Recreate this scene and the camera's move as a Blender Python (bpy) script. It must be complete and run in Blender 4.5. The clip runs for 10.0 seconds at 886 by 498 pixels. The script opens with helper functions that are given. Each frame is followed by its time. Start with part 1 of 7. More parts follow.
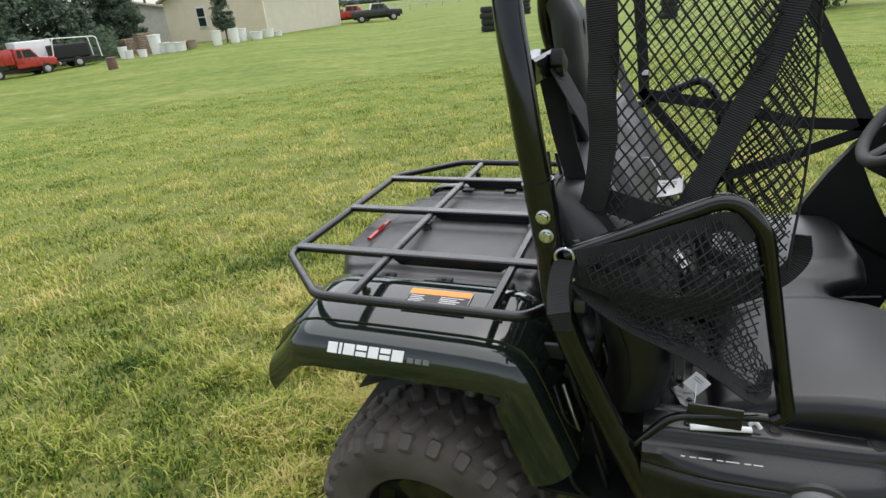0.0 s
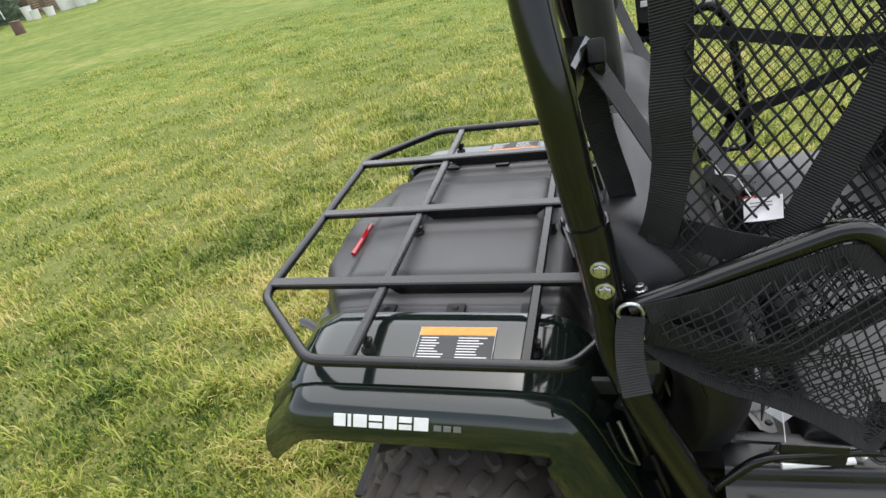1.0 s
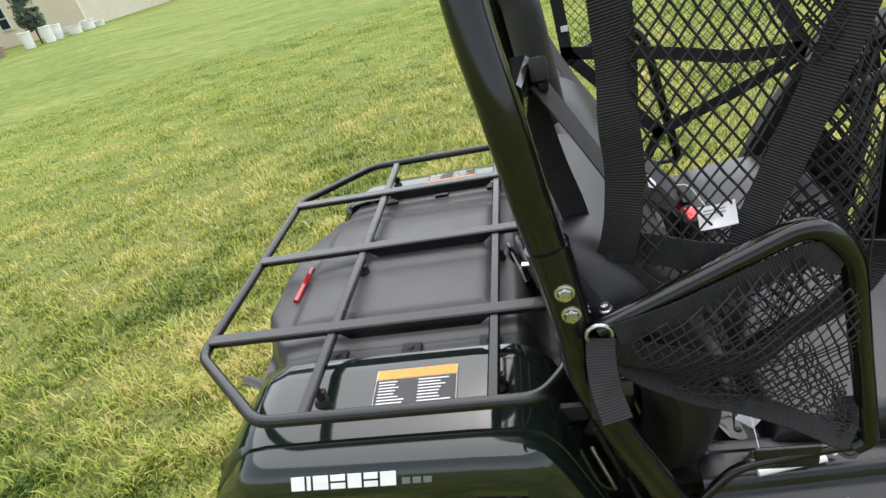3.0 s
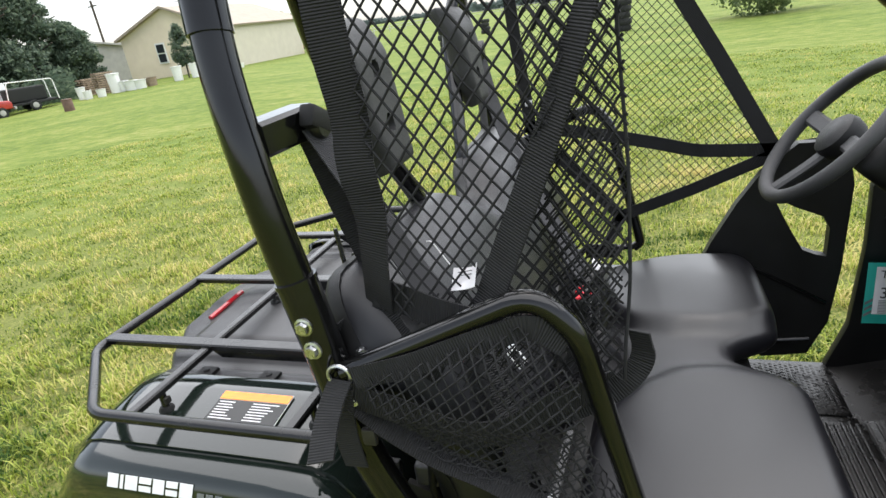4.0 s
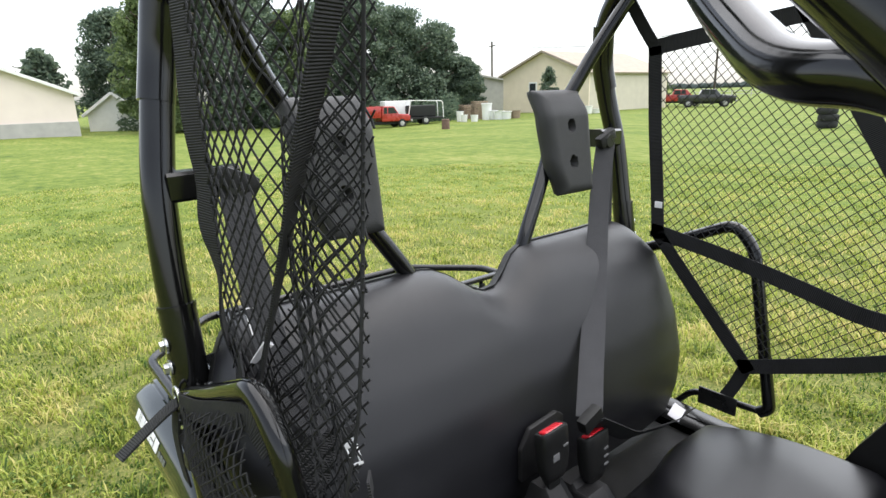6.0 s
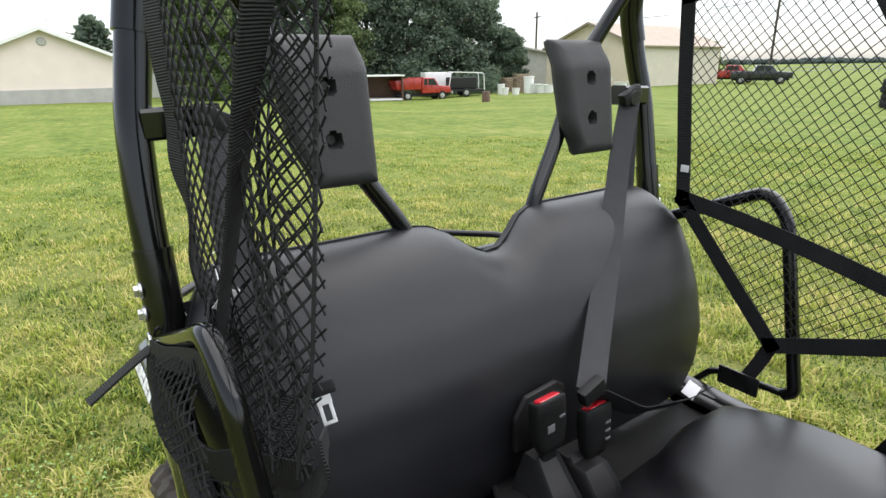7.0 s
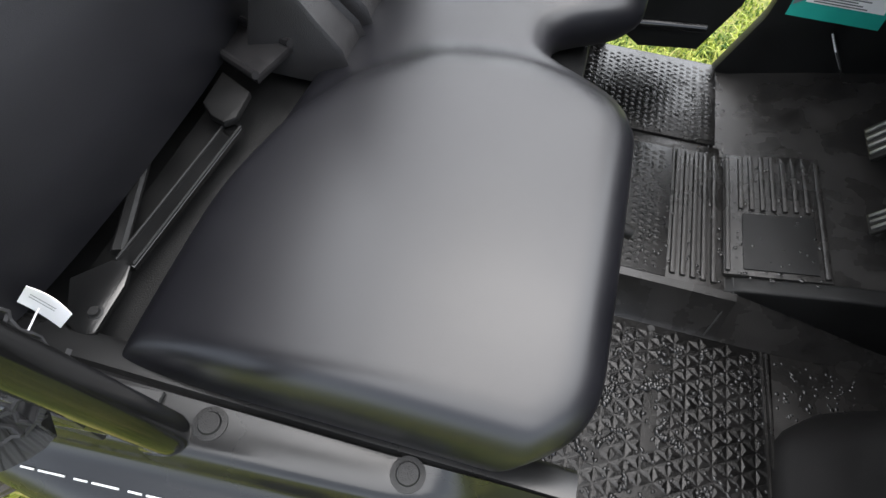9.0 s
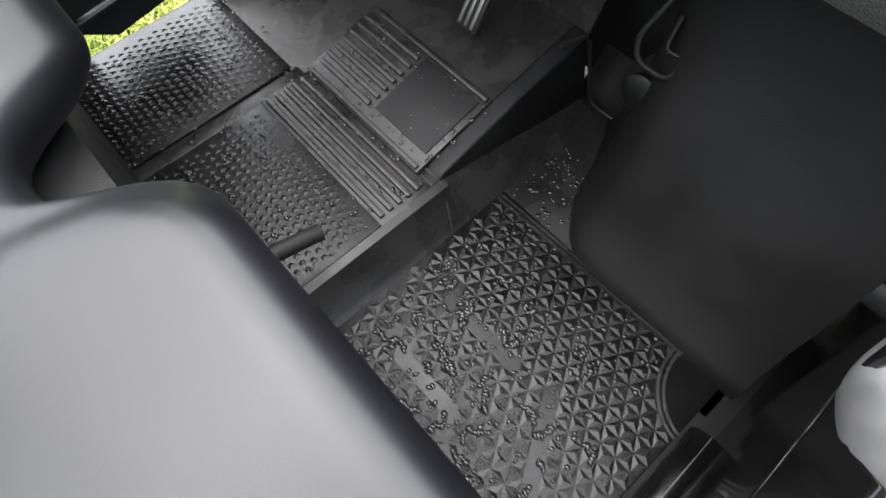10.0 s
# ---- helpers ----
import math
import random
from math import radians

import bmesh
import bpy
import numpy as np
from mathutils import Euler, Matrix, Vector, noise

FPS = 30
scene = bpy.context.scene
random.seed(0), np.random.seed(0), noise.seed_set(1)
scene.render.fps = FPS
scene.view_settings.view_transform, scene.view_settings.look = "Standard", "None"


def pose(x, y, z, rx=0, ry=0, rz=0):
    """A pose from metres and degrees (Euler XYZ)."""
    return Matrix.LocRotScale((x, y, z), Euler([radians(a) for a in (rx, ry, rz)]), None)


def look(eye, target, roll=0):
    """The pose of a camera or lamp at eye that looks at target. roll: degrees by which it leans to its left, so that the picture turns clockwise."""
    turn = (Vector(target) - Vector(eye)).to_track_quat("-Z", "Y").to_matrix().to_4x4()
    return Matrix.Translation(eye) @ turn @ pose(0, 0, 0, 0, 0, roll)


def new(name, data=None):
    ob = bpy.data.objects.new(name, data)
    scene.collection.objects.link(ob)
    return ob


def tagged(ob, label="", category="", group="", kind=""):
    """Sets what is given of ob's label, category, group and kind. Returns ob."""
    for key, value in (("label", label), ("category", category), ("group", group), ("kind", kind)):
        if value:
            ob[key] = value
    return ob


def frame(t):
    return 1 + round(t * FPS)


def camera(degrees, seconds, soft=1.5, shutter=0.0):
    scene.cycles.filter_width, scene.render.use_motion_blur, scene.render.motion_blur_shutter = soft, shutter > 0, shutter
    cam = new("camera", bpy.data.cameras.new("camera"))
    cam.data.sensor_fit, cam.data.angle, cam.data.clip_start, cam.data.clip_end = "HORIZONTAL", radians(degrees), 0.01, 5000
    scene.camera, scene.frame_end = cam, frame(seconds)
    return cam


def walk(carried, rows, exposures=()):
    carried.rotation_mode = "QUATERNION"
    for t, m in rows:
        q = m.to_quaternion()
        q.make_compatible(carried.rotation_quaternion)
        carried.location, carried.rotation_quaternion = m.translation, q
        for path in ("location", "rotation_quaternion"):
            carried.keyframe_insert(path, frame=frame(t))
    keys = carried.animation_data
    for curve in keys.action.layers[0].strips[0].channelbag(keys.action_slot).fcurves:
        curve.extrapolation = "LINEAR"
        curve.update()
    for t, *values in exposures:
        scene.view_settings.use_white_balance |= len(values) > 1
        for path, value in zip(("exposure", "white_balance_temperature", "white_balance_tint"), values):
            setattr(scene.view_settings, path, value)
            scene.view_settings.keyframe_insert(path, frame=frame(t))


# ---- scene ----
cam = camera(75.4, 10.0)
PATH = [
    (0, (0.468, -1.4949, 1.501), (-0.2229, 0.1981, 0.692), -5.4),
    (0.5, (0.3933, -1.3008, 1.554), (-0.3133, 0.3234, 0.626), -11.3),
    (1, (0.3114, -1.2116, 1.59), (-0.2714, 0.3836, 0.533), -12.8),
    (1.5, (0.2357, -1.143, 1.636), (-0.2426, 0.4321, 0.5), -15.9),
    (2, (0.195, -1.117, 1.667), (-0.233, 0.4272, 0.47), -18.6),
    (2.2, (0.1885, -1.1214, 1.671), (-0.2174, 0.4327, 0.479), -19.2),
    (3.3, (0.3838, -1.1904, 1.527), (-0.0231, 0.5416, 0.612), -11.2),
    (3.5, (0.4779, -1.1934, 1.509), (-0.009, 0.5412, 0.642), -10.0),
    (4, (0.683, -1.1399, 1.485), (0.0562, 0.6033, 0.73), -8.2),
    (4.5, (0.7947, -0.9818, 1.456), (-0.0306, 0.7241, 0.818), -4.7),
    (5, (0.9363, -0.8568, 1.462), (-0.1341, 0.724, 0.865), -2.8),
    (5.5, (1.0927, -0.7975, 1.491), (-0.2182, 0.6015, 0.922), -1.8),
    (5.7, (1.1351, -0.7855, 1.497), (-0.2717, 0.5263, 0.949), -1.8),
    (6.8, (1.1887, -0.6983, 1.478), (-0.4143, 0.3703, 0.94), -1.4),
    (7, (1.1694, -0.6793, 1.446), (-0.3967, 0.4068, 0.841), -0.8),
    (7.5, (1.1187, -0.6524, 1.363), (-0.2663, 0.4987, 0.495), 3.1),
    (8, (1.0521, -0.6459, 1.295), (0.0049, 0.4876, 0.023), 7.7),
    (8.5, (0.9766, -0.6578, 1.218), (0.3188, 0.4504, -0.311), 9.9),
    (9, (0.8966, -0.6018, 1.164), (0.6686, 0.484, -0.499), 4.1),
    (9.5, (0.9203, -0.5117, 1.104), (1.1266, 0.4409, -0.642), -4.5),
    (10, (0.9714, -0.388, 1.082), (1.524, 0.2911, -0.716), -3.2),
]
walk(cam, [(t, look(eye, target, roll)) for t, eye, target, roll in PATH],
     [(0, 0.72), (1.0, 0.95), (2.0, 1.06), (3.3, 1.1), (4.5, 1.25), (5.7, 1.22), (7.0, 1.02), (7.5, 0.98), (8.0, 1.22), (9.0, 2.10), (10.0, 2.56)])

# ---- world, sun ----
SUN_EL, SUN_AZ = 72.0, 85.0
world = bpy.data.worlds.new("world")
scene.world = world
world.use_nodes = True
wn, wl = world.node_tree.nodes, world.node_tree.links
sky = wn.new("ShaderNodeTexSky")
sky.sky_type, sky.sun_disc = "NISHITA", False
sky.sun_elevation, sky.sun_rotation = radians(SUN_EL), radians(90 - SUN_AZ)
sky.air_density, sky.dust_density, sky.ozone_density = 1.0, 1.6, 1.0
pale = wn.new("ShaderNodeHueSaturation")
pale.inputs["Saturation"].default_value = 0.42
pale.inputs["Value"].default_value = 1.0
wl.new(sky.outputs[0], pale.inputs["Color"])
wl.new(pale.outputs[0], wn["Background"].inputs["Color"])
wn["Background"].inputs["Strength"].default_value = 0.15
sun = new("sun", bpy.data.lights.new("sun", "SUN"))
sun.data.energy, sun.data.angle, sun.data.color = 2.35, radians(120), (1.0, 0.985, 0.965)
ce = math.cos(radians(SUN_EL))
sun.matrix_world = look((ce * math.cos(radians(SUN_AZ)) * 50, ce * math.sin(radians(SUN_AZ)) * 50, math.sin(radians(SUN_EL)) * 50), (0, 0, 0))


# ---- materials ----
def surface(name, c1, c2, scale=8.0, rough=0.5, metal=0.0, bump=0.0, bump_scale=300.0, coat=0.0, rough_var=0.08, spec=0.5, coords="Object", island=0.0):
    """Two colours mixed by broad and fine noise, with fine relief and uneven gloss."""
    m = bpy.data.materials.new(name)
    m.use_nodes = True
    n, l = m.node_tree.nodes, m.node_tree.links
    p = n["Principled BSDF"]
    tc = n.new("ShaderNodeTexCoord")
    big, fine = n.new("ShaderNodeTexNoise"), n.new("ShaderNodeTexNoise")
    big.inputs["Scale"].default_value, big.inputs["Detail"].default_value = scale, 6
    fine.inputs["Scale"].default_value, fine.inputs["Detail"].default_value = bump_scale, 3
    for q in (big, fine):
        l.new(tc.outputs[coords], q.inputs["Vector"])
    mix = n.new("ShaderNodeMix")
    mix.data_type = "RGBA"
    mix.inputs["A"].default_value, mix.inputs["B"].default_value = (*c1, 1), (*c2, 1)
    ramp = n.new("ShaderNodeMapRange")
    ramp.inputs["From Min"].default_value, ramp.inputs["From Max"].default_value = 0.3, 0.7
    if island:
        geo = n.new("ShaderNodeNewGeometry")
        add = n.new("ShaderNodeMath")
        add.operation = "MULTIPLY_ADD"
        add.inputs[1].default_value = island
        l.new(geo.outputs["Random Per Island"], add.inputs[0])
        l.new(big.outputs["Fac"], add.inputs[2])
        sub = n.new("ShaderNodeMath")
        sub.operation = "SUBTRACT"
        sub.inputs[1].default_value = island / 2
        l.new(add.outputs[0], sub.inputs[0])
        l.new(sub.outputs[0], ramp.inputs["Value"])
    else:
        l.new(big.outputs["Fac"], ramp.inputs["Value"])
    l.new(ramp.outputs[0], mix.inputs["Factor"])
    l.new(mix.outputs["Result"], p.inputs["Base Color"])
    rr = n.new("ShaderNodeMapRange")
    rr.interpolation_type = "SMOOTHSTEP"
    rr.inputs["From Min"].default_value, rr.inputs["From Max"].default_value = 0.3, 0.7
    rr.inputs["To Min"].default_value, rr.inputs["To Max"].default_value = max(0.02, rough - rough_var), min(1, rough + rough_var)
    l.new(big.outputs["Fac"], rr.inputs["Value"])
    l.new(rr.outputs[0], p.inputs["Roughness"])
    p.inputs["Metallic"].default_value = metal
    p.inputs["Specular IOR Level"].default_value = spec
    if coat:
        p.inputs["Coat Weight"].default_value, p.inputs["Coat Roughness"].default_value = coat, 0.06
    if bump:
        b = n.new("ShaderNodeBump")
        b.inputs["Strength"].default_value, b.inputs["Distance"].default_value = bump, 0.002
        l.new(fine.outputs["Fac"], b.inputs["Height"])
        l.new(b.outputs[0], p.inputs["Normal"])
    return m


def webbing(name, c1, c2, pitch):
    """Ribbed woven strap: bands across its length, from the strap's own UV in metres."""
    m = surface(name, c1, c2, 30, 0.75, bump=0.0, spec=0.25)
    n, l = m.node_tree.nodes, m.node_tree.links
    uv = n.new("ShaderNodeUVMap")
    wave = n.new("ShaderNodeTexWave")
    wave.wave_type, wave.bands_direction = "BANDS", "Y"
    wave.inputs["Scale"].default_value, wave.inputs["Distortion"].default_value = 0.314 / pitch, 0.3
    l.new(uv.outputs[0], wave.inputs["Vector"])
    b = n.new("ShaderNodeBump")
    b.inputs["Strength"].default_value, b.inputs["Distance"].default_value = 0.9, 0.0015
    l.new(wave.outputs["Fac"], b.inputs["Height"])
    l.new(b.outputs[0], n["Principled BSDF"].inputs["Normal"])
    return m


BLACK_PAINT = surface("gloss_black_steel", (0.003, 0.003, 0.003), (0.006, 0.006, 0.006), 20, 0.14, coat=0.2, rough_var=0.05, spec=0.38)
RACK_PAINT = surface("gloss_black_rack_paint", (0.004, 0.004, 0.004), (0.008, 0.008, 0.008), 30, 0.20, bump=0.12, bump_scale=700, spec=0.45)
SATIN_BLACK = surface("satin_black_steel", (0.006, 0.006, 0.006), (0.011, 0.011, 0.011), 30, 0.30, bump=0.25, bump_scale=700)
GREEN_BODY = surface("dark_green_body", (0.006, 0.010, 0.008), (0.009, 0.014, 0.011), 6, 0.10, bump=0.012, bump_scale=300, coat=0.6, rough_var=0.04, spec=0.45)
MOUNT_PLASTIC = surface("dark_grey_plastic", (0.010, 0.0095, 0.010), (0.016, 0.0155, 0.016), 10, 0.45, spec=0.35, bump=0.3, bump_scale=650)
GREY_PLASTIC = surface("grained_grey_plastic", (0.026, 0.0255, 0.027), (0.036, 0.0355, 0.037), 10, 0.36, bump=0.35, bump_scale=650)
CAP_GREY = surface("pale_grey_plastic", (0.11, 0.11, 0.112), (0.16, 0.16, 0.163), 14, 0.36, bump=0.2, bump_scale=600)
BLACK_PLASTIC = surface("grained_black_plastic", (0.004, 0.004, 0.004), (0.008, 0.008, 0.008), 12, 0.5, bump=0.35, bump_scale=800, spec=0.35)
WALL_BLACK = surface("matt_black_plastic", (0.0068, 0.0066, 0.0066), (0.0110, 0.0106, 0.0106), 12, 0.50, bump=0.35, bump_scale=800, spec=0.22)
FLOOR_PLASTIC = surface("wet_black_floor_plastic", (0.0125, 0.0120, 0.0116), (0.025, 0.0236, 0.0224), 14, 0.28, bump=0.3, bump_scale=500, rough_var=0.14, spec=0.42)
MAT_RUBBER = surface("wet_black_mat_rubber", (0.0040, 0.0040, 0.0040), (0.0085, 0.0080, 0.0078), 14, 0.23, bump=0.3, bump_scale=500, rough_var=0.12, spec=0.30)
PANEL_BLACK = surface("smooth_black_plastic", (0.005, 0.005, 0.005), (0.009, 0.009, 0.009), 9, 0.27, bump=0.03, bump_scale=500, rough_var=0.06, spec=0.46)
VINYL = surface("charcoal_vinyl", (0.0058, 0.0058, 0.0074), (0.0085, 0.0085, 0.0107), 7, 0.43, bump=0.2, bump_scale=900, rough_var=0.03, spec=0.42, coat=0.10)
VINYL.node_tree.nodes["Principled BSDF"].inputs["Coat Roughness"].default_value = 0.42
# Backrest vinyl copied darker: the shade on the cushion is in its colour.
CUSHION_VINYL = surface("shade_toned_charcoal_vinyl", (0.0030, 0.0030, 0.0042), (0.0050, 0.0050, 0.0068), 5, 0.37, bump=0.03, bump_scale=900, rough_var=0.04, spec=0.54)
FOAM = surface("moulded_black_foam", (0.024, 0.024, 0.025), (0.036, 0.036, 0.037), 14, 0.62, bump=0.4, bump_scale=500)
RUBBER = surface("tyre_rubber", (0.034, 0.029, 0.026), (0.082, 0.069, 0.058), 9, 0.75, bump=0.5, bump_scale=250)
STRAP = webbing("black_webbing", (0.015, 0.015, 0.0155), (0.024, 0.024, 0.025), 0.0035)
BELT = webbing("grey_belt_webbing", (0.055, 0.055, 0.059), (0.072, 0.072, 0.076), 0.0022)
CORD = surface("black_net_cord", (0.012, 0.012, 0.013), (0.023, 0.023, 0.024), 60, 0.75, spec=0.25)
ZINC = surface("zinc_plated_steel", (0.55, 0.56, 0.58), (0.70, 0.71, 0.73), 60, 0.3, metal=1.0, bump=0.1)
# Near-white with little metal: steel's bright reflections are put into the colour.
BRIGHT_PLATE = surface("bright_plated_steel", (0.78, 0.78, 0.79), (0.84, 0.84, 0.85), 40, 0.4, metal=0.25)
WHITE_PRINT = surface("white_print", (0.72, 0.72, 0.72), (0.8, 0.8, 0.8), 40, 0.4)
GREY_PRINT = surface("grey_print", (0.10, 0.11, 0.11), (0.15, 0.16, 0.16), 40, 0.4)
ORANGE_PRINT = surface("orange_print", (0.80, 0.23, 0.02), (0.88, 0.29, 0.03), 40, 0.4)
PAPER = surface("white_paper", (0.74, 0.72, 0.74), (0.82, 0.80, 0.82), 30, 0.8)
DARK_RED = surface("dark_red_lens", (0.28, 0.008, 0.014), (0.38, 0.012, 0.020), 20, 0.2, coat=0.6)
RED_LENS = surface("red_plastic", (0.50, 0.010, 0.020), (0.62, 0.018, 0.030), 20, 0.25, coat=0.5)
TEAL = surface("teal_card", (0.01, 0.30, 0.24), (0.015, 0.36, 0.29), 20, 0.5)
INK = surface("black_ink", (0.02, 0.02, 0.02), (0.04, 0.04, 0.04), 20, 0.6)
WATER = surface("water_drops", (0.012, 0.012, 0.012), (0.018, 0.018, 0.018), 20, 0.04, rough_var=0.02)
DARK_METAL = surface("oily_dark_metal", (0.02, 0.02, 0.02), (0.05, 0.048, 0.045), 15, 0.4, metal=0.6, bump=0.3)
ALLOY = surface("cast_alloy", (0.35, 0.35, 0.35), (0.5, 0.5, 0.5), 20, 0.45, metal=1.0, bump=0.3)


# ---- mesh helpers ----
def part(name, bm, material, parent=None, label="", smooth=True, angle=40):
    me = bpy.data.meshes.new(name)
    bmesh.ops.recalc_face_normals(bm, faces=bm.faces)
    if smooth:
        for f in bm.faces:
            f.smooth = True
        lim = radians(angle)
        for e in bm.edges:
            e.smooth = len(e.link_faces) == 2 and e.calc_face_angle(0) < lim
    bm.to_mesh(me)
    bm.free()
    me.materials.append(material)
    ob = new(name, me)
    if parent:
        ob.parent = parent
    if label:
        ob["label"] = label
    return ob


def thing(name, label, category, group="", kind=""):
    ob = new(name)
    ob.empty_display_size = 0.05
    return tagged(ob, label, category, group, kind)


def fillet(pts, rad, seg=6, closed=False):
    pts = [Vector(p) for p in pts]
    out, n = [], len(pts)
    for i, p in enumerate(pts):
        if not closed and i in (0, n - 1):
            out.append(p)
            continue
        a, b = pts[i - 1] - p, pts[(i + 1) % n] - p
        d = min(rad, a.length * 0.45, b.length * 0.45)
        s, e = p + a.normalized() * d, p + b.normalized() * d
        for k in range(seg + 1):
            t = k / seg
            out.append(s * (1 - t) ** 2 + p * 2 * t * (1 - t) + e * t * t)
    return out


def sweep(bm, pts, section, up=None, closed=False, uv=False, twist=None):
    """A section of (sideways, upwards) points carried along pts."""
    pts = [Vector(p) for p in pts]
    n, m = len(pts), len(section)
    ref = Vector(up) if up is not None else None
    rings, run, prev = [], 0.0, None
    layer = bm.loops.layers.uv.verify() if uv else None
    runs = []
    for i, p in enumerate(pts):
        a = pts[i - 1] if (i or closed) else p
        b = pts[(i + 1) % n] if (i < n - 1 or closed) else p
        d = (b - a).normalized()
        if twist is not None:
            side = Vector(twist[i])
            side = (side - d * side.dot(d)).normalized()
            nrm = side.cross(d)
        elif ref is not None:
            side = d.cross(ref).normalized()
            nrm = side.cross(d)
        else:
            if prev is None:
                prev = Vector((0, 0, 1)) if abs(d.z) < 0.9 else Vector((0, 1, 0))
            side = d.cross(prev).normalized()
            nrm = side.cross(d)
            prev = nrm
        if i:
            run += (p - pts[i - 1]).length
        runs.append(run)
        rings.append([bm.verts.new(p + side * u + nrm * v) for u, v in section])
    for i in range(n if closed else n - 1):
        r, q = rings[i], rings[(i + 1) % n]
        for k in range(m):
            f = bm.faces.new((r[k], r[(k + 1) % m], q[(k + 1) % m], q[k]))
            if uv:
                w0, w1 = section[k][0], section[(k + 1) % m][0]
                ends = (runs[i], runs[(i + 1) % n])
                for lp, c in zip(f.loops, ((w0, ends[0]), (w1, ends[0]), (w1, ends[1]), (w0, ends[1]))):
                    lp[layer].uv = c
    if not closed:
        bm.faces.new(rings[0][::-1])
        bm.faces.new(rings[-1])
    return bm


def circle(r, n=12):
    return [(r * math.cos(2 * math.pi * k / n), r * math.sin(2 * math.pi * k / n)) for k in range(n)]


def tube(pts, r, bend=0.04, n=12, closed=False, bm=None, seg=6):
    return sweep(bm or bmesh.new(), fillet(pts, bend, seg, closed), circle(r, n), closed=closed)


def bar(a, b, w, h, bm=None, up=(0, 0, 1), bevel=0.003):
    c = bevel
    sec = [(-w / 2 + c, -h / 2), (w / 2 - c, -h / 2), (w / 2, -h / 2 + c), (w / 2, h / 2 - c), (w / 2 - c, h / 2), (-w / 2 + c, h / 2), (-w / 2, h / 2 - c), (-w / 2, -h / 2 + c)]
    return sweep(bm or bmesh.new(), [a, b], sec, up=up)


def ribbon(pts, width, side=None, sides=None, thick=0.002, smooth_by=0.03, bm=None):
    """A flat strap whose width runs along side."""
    q = fillet(pts, smooth_by, 5) if sides is None else [Vector(p) for p in pts]
    tw = [side] * len(q) if sides is None else sides
    w, h = width / 2, thick / 2
    return sweep(bm or bmesh.new(), q, [(-w, -h), (w, -h), (w, h), (-w, h)], uv=True, twist=tw)


def box(size, m=None, bevel=0.004, seg=2, bm=None):
    b = bmesh.new()
    bmesh.ops.create_cube(b, size=1, matrix=Matrix.Diagonal((*size, 1)))
    if bevel:
        bmesh.ops.bevel(b, geom=b.edges[:], offset=bevel, segments=seg, profile=0.6, affect="EDGES")
    if m is not None:
        bmesh.ops.transform(b, matrix=m, verts=b.verts)
    if bm is None:
        return b
    return join(bm, b)


def join(bm, other):
    me = bpy.data.meshes.new("tmp")
    other.to_mesh(me)
    other.free()
    bm.from_mesh(me)
    bpy.data.meshes.remove(me)
    return bm


def lathe(profile, m, n=32, bm=None):
    """Profile of (radius, along) turned about the z axis of m."""
    b = bm or bmesh.new()
    rings = []
    for k in range(n):
        a = 2 * math.pi * k / n
        rings.append([b.verts.new(m @ Vector((r * math.cos(a), r * math.sin(a), h))) for r, h in profile])
    for k in range(n):
        r, q = rings[k], rings[(k + 1) % n]
        for i in range(len(profile) - 1):
            b.faces.new((r[i], q[i], q[i + 1], r[i + 1]))
    return b


def loft(rows, thick=0.0, bm=None, closed_rows=False):
    b = bm or bmesh.new()
    g = [[b.verts.new(p) for p in row] for row in rows]
    faces = []
    for i in range(len(g) - 1):
        for k in range(len(g[i]) - 1):
            faces.append(b.faces.new((g[i][k], g[i][k + 1], g[i + 1][k + 1], g[i + 1][k])))
        if closed_rows:
            faces.append(b.faces.new((g[i][-1], g[i][0], g[i + 1][0], g[i + 1][-1])))
    if thick:
        bmesh.ops.recalc_face_normals(b, faces=faces)
        bmesh.ops.solidify(b, geom=faces, thickness=thick)
    return b


def plate(poly, place, thick, bevel=0.004, seg=2):
    """A polygon of 2D points, mapped to space by place(u, v, w), thick deep along w, with rounded rims."""
    b = bmesh.new()
    lo = [b.verts.new(place(u, v, 0)) for u, v in poly]
    hi = [b.verts.new(place(u, v, thick)) for u, v in poly]
    b.faces.new(lo[::-1])
    b.faces.new(hi)
    n = len(poly)
    for k in range(n):
        b.faces.new((lo[k], lo[(k + 1) % n], hi[(k + 1) % n], hi[k]))
    bmesh.ops.recalc_face_normals(b, faces=b.faces)
    if bevel:
        bmesh.ops.bevel(b, geom=[e for e in b.edges], offset=bevel, segments=seg, profile=0.6, affect="EDGES", clamp_overlap=True)
    return b


def fast_mesh(name, verts, faces, material):
    me = bpy.data.meshes.new(name)
    verts, faces = np.asarray(verts, np.float32), np.asarray(faces, np.int32)
    k = faces.shape[1]
    me.vertices.add(len(verts))
    me.vertices.foreach_set("co", verts.ravel())
    me.loops.add(faces.size)
    me.loops.foreach_set("vertex_index", faces.ravel())
    me.polygons.add(len(faces))
    me.polygons.foreach_set("loop_start", np.arange(0, faces.size, k, dtype=np.int32))
    me.update(calc_edges=True)
    me.validate()
    me.materials.append(material)
    return new(name, me)


def smooth01(t):
    t = min(1.0, max(0.0, t))
    return t * t * (3 - 2 * t)


def table(x, pairs):
    return float(np.interp(x, [p[0] for p in pairs], [p[1] for p in pairs]))

# ---- ground ----
EYE0 = (1.05, -0.75)


